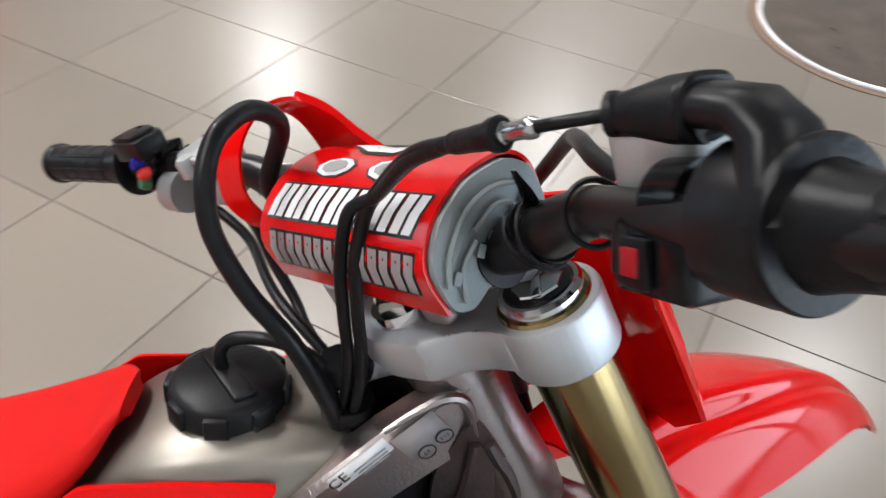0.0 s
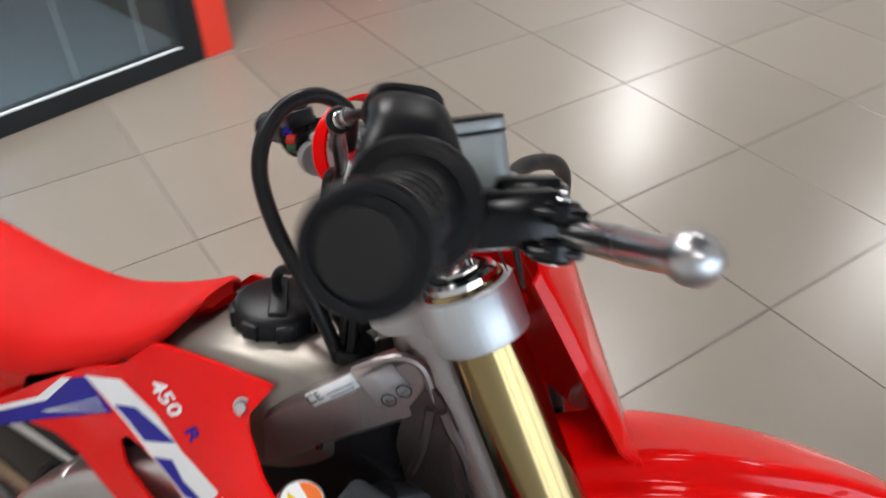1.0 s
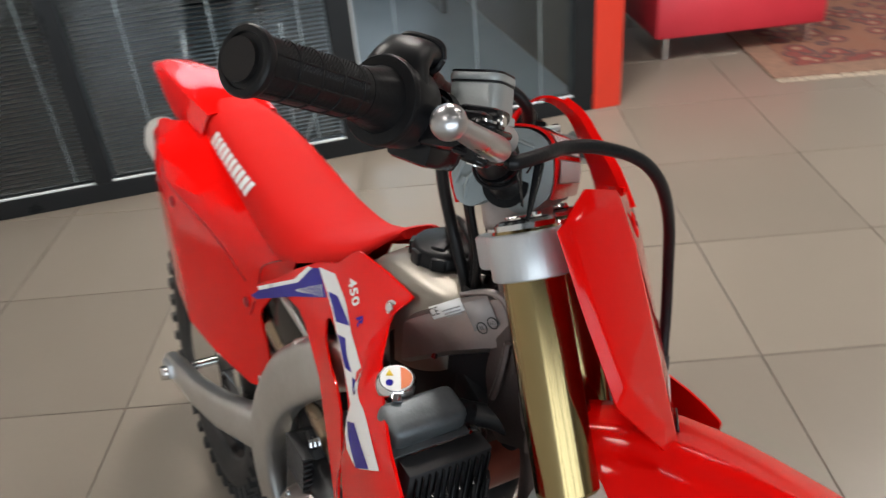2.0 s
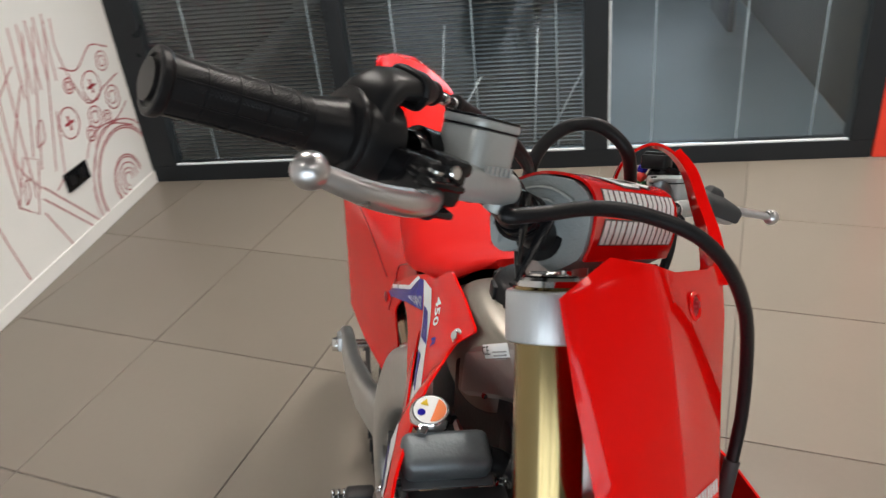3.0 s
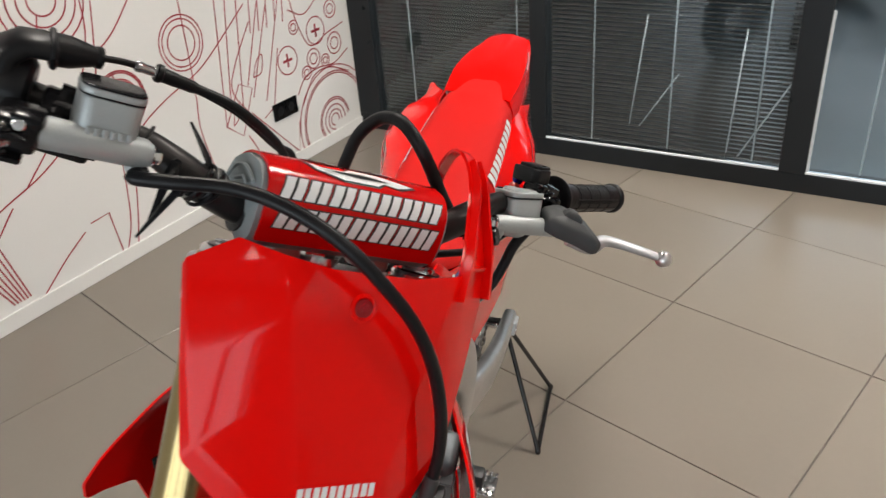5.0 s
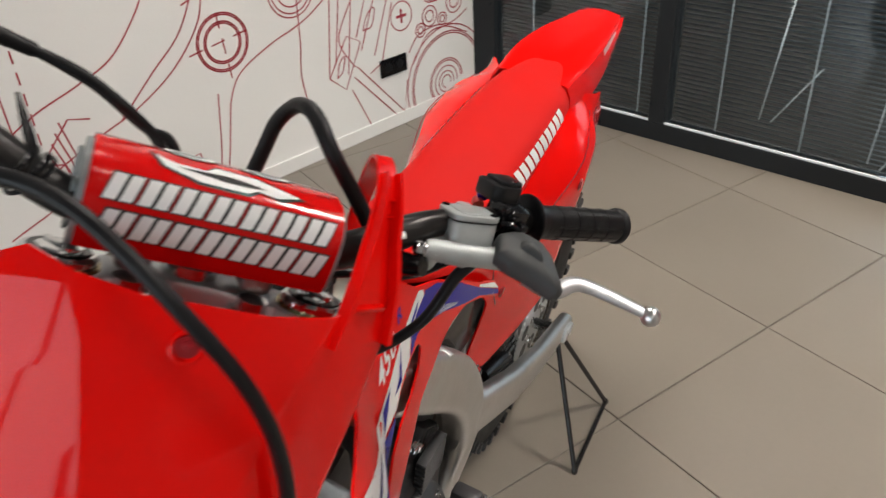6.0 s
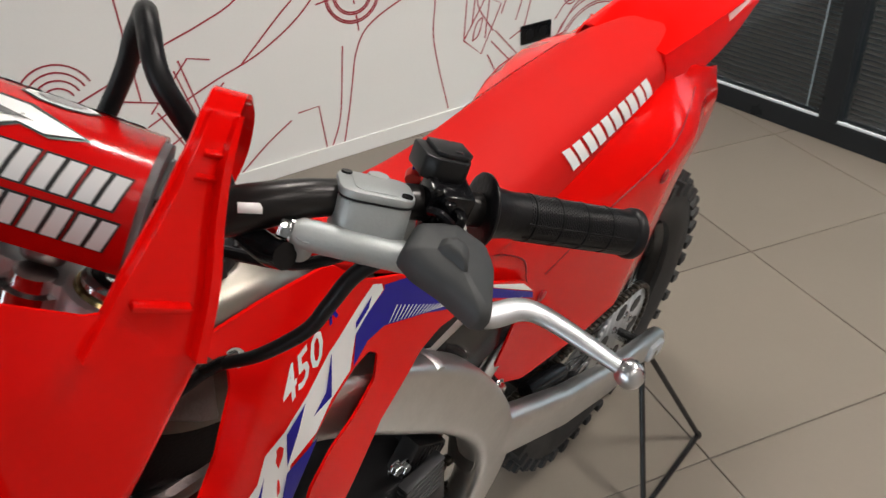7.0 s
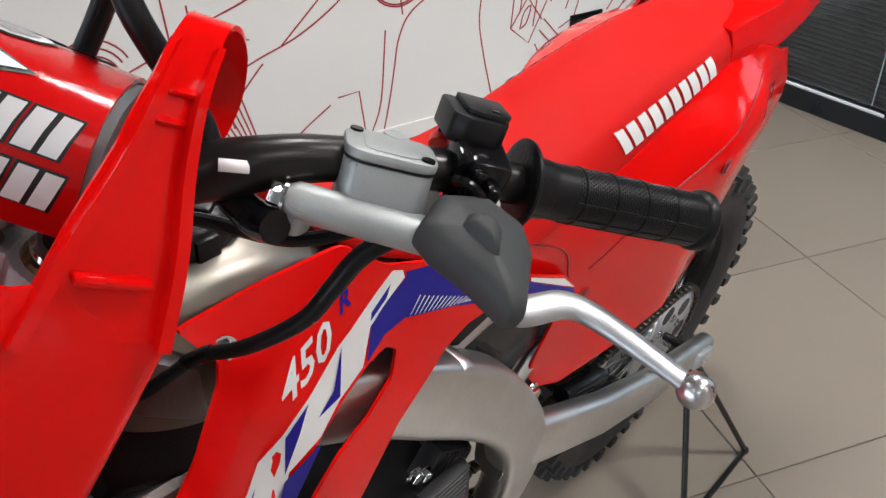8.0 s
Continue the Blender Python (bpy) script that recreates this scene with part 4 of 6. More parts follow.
def skin(outline, yfun, side, fine=0.04, k=0.15, lift=0.0):
    """A sheet over an outline in x and z, bowed to the side by yfun."""
    pts = [Vector(p) for p in (rounded(outline, 2, k) if k else outline)]
    rim = []
    for p, q in zip(pts, pts[1:] + pts[:1]):
        n = max(1, int((q - p).length / fine + 0.5))
        rim += [p.lerp(q, i / n) for i in range(n)]
    xs, zs = [p.x for p in rim], [p.y for p in rim]
    inner = []
    for i in range(1, int((max(xs) - min(xs)) / fine) + 1):
        for j in range(1, int((max(zs) - min(zs)) / fine) + 1):
            p = Vector((min(xs) + fine * (i + 0.5 * (j % 2)), min(zs) + fine * j))
            if min((p - q).length for q in rim) > 0.55 * fine:
                inner.append(p)
    n = len(rim)
    co, _, faces, _, _, _ = geometry.delaunay_2d_cdt(rim + inner, [(i, (i + 1) % n) for i in range(n)], [], 1, 1e-6)
    bm = bmesh.new()
    vs = [bm.verts.new((p.x, 0, p.y)) for p in co]
    for f in faces:
        bm.faces.new([vs[i] for i in f])
    bmesh.ops.delete(bm, geom=[v for v in bm.verts if not v.link_faces], context="VERTS")
    bend(bm, yfun, side, lift)
    return bm


def bend(bm, yfun, side, lift=0.0):
    for v in bm.verts:
        v.co.y = side * (yfun(v.co.x, v.co.z) + lift)


def panel(outline, yfun, thick, side, k=0.15):
    """The sheet with its thickness inwards."""
    bm = skin(outline, yfun, side, 0.022, k)
    edges = [e for e in bm.edges if len(e.link_faces) == 1]
    faces = bm.faces[:]
    low = {v: bm.verts.new(v.co - Vector((0, side * thick, 0))) for v in bm.verts[:]}
    for f in faces:
        bm.faces.new([low[v] for v in reversed(f.verts)])
    for e in edges:
        a, b = e.verts
        bm.faces.new((a, b, low[b], low[a]))
    return bm


def seat_side(x, z):
    lo, hi = 0.0, 1.0
    for _ in range(24):
        u = (lo + hi) / 2
        lo, hi = (u, hi) if seat_patch.at(u, 0.5).x > x else (lo, u)
    u, lo, hi = lo, 0.60, 1.0
    for _ in range(24):
        v = (lo + hi) / 2
        lo, hi = (v, hi) if seat_patch.at(u, v).z > z else (lo, v)
    return seat_patch.at(u, lo).y


for s in (-1, 1):
    for poly in bar_row(-0.810, -0.604, 5, 1.0, 0.14, 0.014):
        quad = [(x, ramp(x, (-0.81, -0.605), (0.958, 0.934)) + 0.026 * w) for x, w in poly]
        part("word_mark", skin(quad, seat_side, s, 0.006, 0, 0.0020), WHITE_INK, seat)

FIN_RIGHT = [(-1.040, 0.905), (-0.975, 0.957), (-0.955, 0.956), (-0.925, 0.962)]
FIN_LEFT = [(-1.055, 0.875), (-0.996, 0.942), (-0.972, 0.946), (-0.930, 0.960)]


def side_outline(fin):
    return [(-0.400, 0.926), (-0.430, 0.872), (-0.500, 0.815), (-0.552, 0.750), (-0.536, 0.629), (-0.560, 0.590), (-0.602, 0.573), (-0.720, 0.585), (-0.860, 0.622), (-0.959, 0.667), (-1.030, 0.712), (-1.083, 0.775), (-1.078, 0.840)] + fin + [(-0.880, 0.961), (-0.834, 0.957), (-0.700, 0.934), (-0.594, 0.915), (-0.456, 0.905)]


def side_bow(x, z, out, shelf):
    """Half width of a side panel: flush with the seat at the top, out over a short shelf, in again below."""
    top = ramp(x, (-0.95, -0.834, -0.70, -0.594, -0.456), (0.962, 0.957, 0.934, 0.915, 0.905))
    edge = ramp(x, (-0.95, -0.875, -0.80, -0.60, -0.46), (0.060, 0.068, 0.076, 0.0845, 0.078))
    k = max(0.0, min(1.0, (top - z) / shelf))
    k = max(k * (2 - k), ramp(x, (-0.985, -0.900), (0.9, 0.0)))
    return edge + out * k - 0.022 * max(0.0, min(1.0, (0.86 - z) / 0.25))


def side_left(x, z):
    return side_bow(x, z, ramp(x, (-1.08, -0.99, -0.90, -0.80, -0.70, -0.60, -0.50), (0.024, 0.032, 0.057, 0.060, 0.040, 0.019, 0.0)), 0.080)


def side_right(x, z):
    return side_bow(x, z, ramp(x, (-1.08, -0.97, -0.90, -0.80, -0.70, -0.60, -0.50), (0.060, 0.074, 0.092, 0.086, 0.058, 0.026, 0.0)), 0.048)


for s, bow, fin in ((-1, side_right, FIN_RIGHT), (1, side_left, FIN_LEFT)):
    sp = part("side_panel", panel(side_outline(fin), bow, 0.003, s), RED, bike, "flat red plastic side panel", sharp=40)
    for x, z in ((-0.783, 0.868), (-0.585, 0.757)):
        part("panel_screw", bolt((x, s * (bow(x, z) - 0.001), z), (0, s, 0), 0.0075, 0.002), RED_INK, sp)
    for line in (((-0.462, 0.890), (-0.500, 0.868), (-0.528, 0.845), (-0.545, 0.800), (-0.575, 0.735)), ((-0.92, 0.935), (-0.80, 0.905), (-0.66, 0.860), (-0.575, 0.800))):
        part("seam", tube([(x, s * (bow(x, z) + 0.0004), z) for x, z in line], 0.0011, 6, 4), RED_INK, sp)

# radiator shrouds: blade, wing and tail in one moulding with a long slot
SHROUD = [(-0.098, 1.020), (-0.160, 1.020), (-0.228, 1.016), (-0.262, 0.984), (-0.311, 0.963), (-0.375, 0.922), (-0.450, 0.868), (-0.522, 0.824), (-0.553, 0.788), (-0.548, 0.776), (-0.455, 0.838), (-0.400, 0.866), (-0.353, 0.872), (-0.322, 0.864), (-0.298, 0.846), (-0.255, 0.818), (-0.190, 0.782), (-0.134, 0.740), (-0.085, 0.690), (-0.055, 0.650), (-0.040, 0.660), (-0.062, 0.705), (-0.095, 0.765), (-0.125, 0.815), (-0.150, 0.850), (-0.184, 0.864), (-0.220, 0.868), (-0.254, 0.881), (-0.262, 0.905), (-0.250, 0.917), (-0.229, 0.917), (-0.199, 0.909), (-0.162, 0.893), (-0.128, 0.872), (-0.090, 0.825), (-0.052, 0.755), (-0.025, 0.670), (0.010, 0.700), (0.035, 0.780), (0.055, 0.852), (0.125, 0.897), (0.128, 0.922), (0.080, 0.938), (0.034, 0.949), (-0.038, 0.964), (-0.075, 0.973), (-0.107, 0.985), (-0.114, 0.994)]


def shroud_bow(x, z):
    k = ramp(x, (-0.54, -0.26, -0.12, -0.06, -0.03, 0.03, 0.10), (0.14, 0.28, 0.70, 2.2, 2.6, 3.5, 4.0))
    a = ramp(x, (-0.54, -0.26, -0.10, -0.03, 0.03, 0.10), (0.108, 0.122, 0.155, 0.165, 0.178, 0.19)) - 0.075
    return 0.075 + a * (1 - math.exp(-k * max(0.0, 1.005 - z) / a)) - 0.5 * max(0.0, z - 1.005)


BLADE_WHITE = [(-0.266, 0.978), (-0.276, 0.973), (-0.277, 0.966), (-0.235, 0.947), (-0.221, 0.920), (-0.192, 0.912), (-0.168, 0.898), (-0.134, 0.896), (-0.126, 0.884), (-0.077, 0.864), (-0.007, 0.858), (0.043, 0.932), (-0.027, 0.946), (-0.091, 0.930), (-0.110, 0.932), (-0.137, 0.926), (-0.168, 0.936), (-0.202, 0.953), (-0.215, 0.957)]
BLUE_TAIL = [(-0.279, 0.970), (-0.311, 0.960), (-0.375, 0.919), (-0.450, 0.860), (-0.546, 0.791), (-0.549, 0.780), (-0.453, 0.844), (-0.395, 0.872), (-0.329, 0.907), (-0.273, 0.930), (-0.249, 0.930), (-0.226, 0.920), (-0.236, 0.948), (-0.279, 0.966)]
BLUE_WEDGES = [[(-0.262, 0.969), (-0.256, 0.960), (-0.236, 0.952), (-0.238, 0.958)], [(-0.204, 0.952), (-0.193, 0.915), (-0.169, 0.915), (-0.188, 0.924)], [(-0.164, 0.932), (-0.150, 0.916), (-0.130, 0.898), (-0.138, 0.923)], [(-0.168, 0.893), (-0.140, 0.874), (-0.085, 0.838), (-0.040, 0.820), (-0.078, 0.864), (-0.128, 0.893)], [(-0.100, 0.926), (-0.070, 0.905), (-0.030, 0.880), (-0.060, 0.915)], [(-0.040, 0.936), (-0.010, 0.912), (0.020, 0.890), (0.000, 0.925)]]
WHITE_RIGHT = [(-0.307, 0.958), (-0.261, 0.971), (-0.211, 0.958), (-0.175, 0.940), (-0.123, 0.926), (-0.046, 0.936), (0.031, 0.927), (-0.035, 0.873), (-0.070, 0.868), (-0.124, 0.880), (-0.176, 0.902), (-0.221, 0.918), (-0.266, 0.937)]
BLUE_RIGHT = [[(-0.268, 0.943), (-0.238, 0.953), (-0.183, 0.944), (-0.224, 0.926)], [(-0.210, 0.917), (-0.185, 0.927), (-0.169, 0.915), (-0.142, 0.909), (-0.164, 0.901)], [(-0.138, 0.906), (-0.122, 0.911), (-0.085, 0.926), (-0.123, 0.893)], [(-0.088, 0.890), (-0.058, 0.912), (-0.028, 0.907), (0.006, 0.908), (-0.034, 0.874)]]
TAIL_RIGHT = [(-0.561, 0.781), (-0.520, 0.812), (-0.362, 0.908), (-0.325, 0.948), (-0.305, 0.957), (-0.269, 0.934), (-0.375, 0.879), (-0.533, 0.789)]
EDGE_RIGHT = [(-0.529, 0.814), (-0.376, 0.906), (-0.338, 0.944), (-0.325, 0.948), (-0.362, 0.908), (-0.520, 0.812)]


def shroud_left(x, z):
    return shroud_bow(x, z) + 0.011 * max(0.0, min(1.0, (x + 0.08) / 0.12))


for s in (-1, 1):
    shroud_now = shroud_left if s > 0 else shroud_bow
    sh = part("radiator_shroud", panel(SHROUD, shroud_now, 0.003, s, 0.12), RED, bike, "red radiator shroud with blue and white graphics", sharp=40)
    white, tail, wedges = (BLADE_WHITE, BLUE_TAIL, BLUE_WEDGES) if s > 0 else (WHITE_RIGHT, TAIL_RIGHT, BLUE_RIGHT)
    part("white_graphic", skin(white, shroud_now, s, 0.02, 0, 0.0007), WHITE_INK, sh)
    part("white_graphic", skin([(-0.449, 0.866), (-0.519, 0.822), (-0.546, 0.793), (-0.450, 0.861)] if s > 0 else EDGE_RIGHT, shroud_now, s, 0.02, 0, 0.0009), WHITE_INK, sh)
    part("blue_graphic", skin(tail, shroud_now, s, 0.02, 0, 0.0007), BLUE_INK, sh)
    for poly in wedges:
        part("blue_graphic", skin(poly, shroud_now, s, 0.02, 0, 0.0012), BLUE_INK, sh)
    hatch = []
    for k in range(16):
        x0 = -0.278 - 0.0052 * k
        hatch.append(skin([(x0, 0.929 - 0.40 * (-0.278 - x0)), (x0 - 0.0012, 0.929 - 0.42 * (-0.278 - x0)), (x0 - 0.0142, 0.941 - 0.62 * (-0.278 - x0)), (x0 - 0.013, 0.942 - 0.62 * (-0.278 - x0))], shroud_now, s, 0.05, 0, 0.0012))
    tagged(part("hatching", join(*hatch), WHITE_INK, sh, "fine white hatching"), kind="stuff")
    read = Vector((-0.97, 0, 0.24)) if s > 0 else Vector((0.88, 0, -0.47))
    up = Vector((0.10, 0, 1.0)) if s > 0 else Vector((0.45, 0, 0.89))
    for body, cx, cz, ink_, nm in (("450", -0.168 if s > 0 else -0.205, 0.957 if s > 0 else 0.978, WHITE_INK, "number_mark"), ("R", -0.214 if s > 0 else -0.168, 0.980 if s > 0 else 0.961, BLUE_INK, "letter_mark")):
        glyphs = lettering(body, (0.036 if body == "450" else 0.020 if s > 0 else 0.030) * (1.0 if s > 0 else 0.70), 0.40, 0.0006)
        for v in glyphs.verts:
            v.co = Vector((cx, 0, cz)) + read * v.co.x + up * (v.co.y * 0.9)
        bend(glyphs, shroud_now, s, 0.0009)
        part(nm, glyphs, ink_, sh, smooth=False)
    part("shroud_bolt", bolt((-0.122, s * shroud_now(-0.122, 0.998), 0.998), (0.2, s * 0.8, 0.4), 0.006, 0.004), STEEL, sh)

# fuel tank, cap and vent hose
TANK = []
for x, w, zt, zb in ((-0.050, 0.030, 1.018, 0.960), (-0.062, 0.050, 1.030, 0.945), (-0.100, 0.064, 1.034, 0.930), (-0.160, 0.070, 1.033, 0.920), (-0.205, 0.066, 1.016, 0.915), (-0.250, 0.056, 0.980, 0.910), (-0.310, 0.050, 0.945, 0.900)):
    c = [(-w, zb), (-w * 1.0, zb + 0.5 * (zt - zb)), (-w * 0.86, zt - 0.016), (-w * 0.62, zt - 0.003), (0, zt), (w * 0.62, zt - 0.003), (w * 0.86, zt - 0.016), (w, zb + 0.5 * (zt - zb)), (w, zb)]
    TANK.append([(x, y, z) for y, z in c])
tank = part("fuel_tank", Patch(TANK).sheet(30, 32, 0.004, 1), TITAN, bike, "bare titanium fuel tank with a brushed sheen", sharp=50)
flange = [(-0.060, -0.060, 0.965), (-0.057, -0.053, 1.000), (-0.054, -0.040, 1.022), (-0.052, 0, 1.030), (-0.054, 0.040, 1.022), (-0.057, 0.053, 1.000), (-0.060, 0.060, 0.965)]
part("weld_flange", tube(flange, 0.0035, 8, 8), STEEL, tank, "bright welded seam")
cap = part("fuel_cap", lathe((-0.142, 0, 1.028), (-0.142, 0, 1.056), [(0, 0.034), (0.25, 0.041), (0.75, 0.041), (0.92, 0.038), (1, 0.034)], 40), RUBBER, bike, "ribbed black plastic fuel cap")
for k in range(8):
    a = 2 * math.pi * k / 8
    part("cap_lug", box((-0.142 + 0.0405 * math.cos(a), 0.0405 * math.sin(a), 1.043), (0.006, 0.017, 0.017), (0, 0, math.degrees(a)), 0.002), RUBBER, cap)
part("cap_bridge", box((-0.142, 0, 1.057), (0.016, 0.060, 0.006), (0, 0, 35), 0.002), RUBBER, cap)
part("vent_hose", tube([(-0.145, 0.004, 1.052), (-0.147, 0.004, 1.072), (-0.135, 0.002, 1.086), (-0.105, -0.004, 1.089), (-0.078, -0.010, 1.078), (-0.062, -0.014, 1.055), (-0.055, -0.014, 1.035)], 0.0048, 12), RUBBER, bike, "black rubber vent hose")

LABEL_GREY = mat("grey_label", (0.32, 0.30, 0.30), 0.45, vary=0.06, scale=60)
# frame
head = part("frame_head", lathe(Vector((0, 0, 1.1)) + AXIS * -0.175, Vector((0, 0, 1.1)) + AXIS * -0.002, [(0, 0.031), (0.1, 0.033), (0.5, 0.029), (0.88, 0.033), (1, 0.030)], 36), ALU_DARK, bike, "raw aluminium steering head")
part("bearing_seal", lathe(Vector((0, 0, 1.1)) + AXIS * -0.004, Vector((0, 0, 1.1)) + AXIS * 0.010, [(0, 0.0265), (1, 0.0265)], 32), RUBBER, bike)
for s in (-1, 1):
    rings = []
    for x, yo, zt, zb, th in ((0.040, 0.020, 1.092, 0.985, 0.024), (0.015, 0.036, 1.080, 1.010, 0.032), (-0.040, 0.056, 1.046, 0.978, 0.036), (-0.094, 0.0745, 1.004, 0.940, 0.036), (-0.106, 0.0735, 0.992, 0.931, 0.034), (-0.113, 0.066, 0.986, 0.926, 0.026), (-0.124, 0.052, 0.976, 0.918, 0.018), (-0.190, 0.056, 0.930, 0.866, 0.022), (-0.260, 0.076, 0.882, 0.818, 0.028)):
        b = 0.007
        yi = yo - th
        ring8 = [(yo - b, zb), (yo, zb + b), (yo, zt - b), (yo - b, zt), (yi + b, zt), (yi, zt - b), (yi, zb + b), (yi + b, zb)]
        rings.append([(x, s * y, z) for y, z in ring8])
    spar = part("frame_spar", loft(rings), ALU_DARK, bike, "raw aluminium twin-spar frame beam", sharp=40)
    # added black sheet: stands in for the deep shade under the beam
    part("shade_sheet", panel([(-0.134, 0.958), (-0.112, 0.981), (-0.060, 1.024), (-0.004, 1.066), (0.006, 1.000), (0.000, 0.940), (-0.010, 0.880), (-0.080, 0.870), (-0.128, 0.890)], lambda x, z: 0.0275 - 0.355 * x, 0.004, s, 0.1), RUBBER, bike, "added black sheet standing in for the shade behind the frame beam")
    rings = []
    LOOP = [(-0.170, 0.885, 0.030, 0.070, 0.020), (-0.250, 0.840, 0.036, 0.078, 0.022), (-0.325, 0.786, 0.044, 0.084, 0.024), (-0.395, 0.725, 0.045, 0.088, 0.025), (-0.452, 0.655, 0.041, 0.090, 0.025), (-0.497, 0.575, 0.040, 0.090, 0.025), (-0.517, 0.495, 0.044, 0.088, 0.025), (-0.508, 0.425, 0.043, 0.085, 0.023), (-0.470, 0.355, 0.036, 0.080, 0.022), (-0.390, 0.310, 0.028, 0.076, 0.020)]
    for q, (x, z, half, y, depth) in enumerate(LOOP):
        before, after = LOOP[max(q - 1, 0)], LOOP[min(q + 1, len(LOOP) - 1)]
        n = Vector((before[1] - after[1], 0, after[0] - before[0])).normalized()
        c = []
        for k in range(24):
            a = 2 * math.pi * k / 24
            ca, sa = math.cos(a), math.sin(a)
            c.append(Vector((x, s * y, z)) + n * half * math.copysign(abs(ca) ** 0.45, ca) + Vector((0, s * depth * math.copysign(abs(sa) ** 0.45, sa), 0)))
        rings.append(c)
    dense = [spline([ring_[k] for ring_ in rings], 5) for k in range(24)]
    loop = part("frame_loop", loft([list(ring_) for ring_ in zip(*dense)]), ALU, bike, "cast aluminium frame pivot loop", sharp=60)
    part("loop_boss", lathe((-0.352, s * 0.066, 0.806), (-0.352, s * 0.104, 0.806), [(0, 0.015), (0.85, 0.015), (1, 0.011)], 18), ALU, loop)
    part("tank_bolt", bolt((-0.500, s * 0.098, 0.655), (0, s, 0), 0.009, 0.008), STEEL, loop)
    part("head_gusset", panel([(0.030, 1.055), (0.010, 1.022), (0.004, 1.000), (0.002, 0.978), (0.010, 0.955), (0.018, 0.925), (0.030, 0.908), (0.066, 0.922), (0.074, 0.950), (0.062, 1.000)], lambda x, z: 0.037 - 0.25 * max(0.0, x - 0.02) - 0.1 * max(0.0, 0.92 - z), 0.010, s, 0.2), RAW_CAST, bike, "cast gusset below the steering head", sharp=50)
    part("gusset_rib", tube([(0.0310, s * 0.036, 1.032), (0.0290, s * 0.037, 1.007), (0.0255, s * 0.037, 0.985), (0.0180, s * 0.037, 0.958)], 0.0042, 8), RAW_CAST, bike)
    part("gusset_rib", tube([(0.0400, s * 0.033, 1.030), (0.0490, s * 0.032, 1.012), (0.0570, s * 0.030, 0.998), (0.0670, s * 0.028, 0.970), (0.0700, s * 0.026, 0.925)], 0.0048, 8), RAW_CAST, bike)
    arc = [(-0.0316, 0.0527, 1.0568), (-0.0116, 0.0456, 1.0681), (0.0081, 0.0386, 1.0744), (0.0221, 0.0337, 1.0656), (0.0316, 0.0303, 1.0355)]
    part("cast_border", tube([(x, s * y, z) for x, y, z in arc], [0.0020, 0.0035, 0.0042, 0.0042, 0.0036], 8, 6), ALU_DARK, spar)
    part("loop_bolt", bolt((-0.535, s * 0.100, 0.530), (0, s, 0), 0.012, 0.008), STEEL, bike)
    if s < 0:
        d = Vector((0.93, 0.34, 0.0)).normalized()
        ang = math.degrees(math.atan2(0.365, 1))

        def on_spar(x, z, dx, dz, t, out=0.0):
            return box((x, -0.0415 + 0.355 * x - 0.0012 - out, z), (dx, t, dz), (0, -36, ang))

        part("maker_label", on_spar(-0.046, 1.0335, 0.046, 0.014, 0.0010), WHITE_INK, spar, "white certification label")
        for k in range(3):
            part("label_line", on_spar(-0.040 + 0.0022 * k, 1.0350 - 0.0027 * k + 0.0015, 0.026 - 0.002 * k, 0.0014, 0.0006, 0.0008), GREY_INK, spar)
        for body, lx, lz, hh, ink_ in (("CE", -0.0595, 1.0235, 0.0125, BLACK_INK), ("E5", -0.002, 1.0318, 0.0052, DARK), ("E10", 0.009, 1.0428, 0.0046, DARK)):
            glyphs = lettering(body, hh)
            glyphs.transform(pose(lx, -0.0415 + 0.355 * lx - 0.0026, lz, 0, -36, ang) @ pose(0, 0, 0, 90, 0, 0))
            part("label_text", glyphs, ink_, spar, smooth=False)
        part("dark_label", on_spar(-0.006, 1.046, 0.034, 0.030, 0.0008), LABEL_GREY, spar, "grey type label with two ring marks")
        for rx, rz in ((-0.002, 1.032), (0.009, 1.043)):
            rr = []
            for k in range(25):
                a = 2 * math.pi * k / 24
                px_ = rx + 0.0058 * math.cos(a)
                rr.append((px_, -0.0415 + 0.355 * px_ - 0.0024, rz + 0.0058 * math.sin(a)))
            part("ring_mark", tube(rr, 0.0006, 6, 1), DARK, spar)
part("down_tube", tube([(0.052, 0, 0.960), (0.075, 0, 0.860), (0.060, 0, 0.640), (0.000, 0, 0.450), (-0.150, 0, 0.330)], 0.026, 16), RAW_CAST, bike)

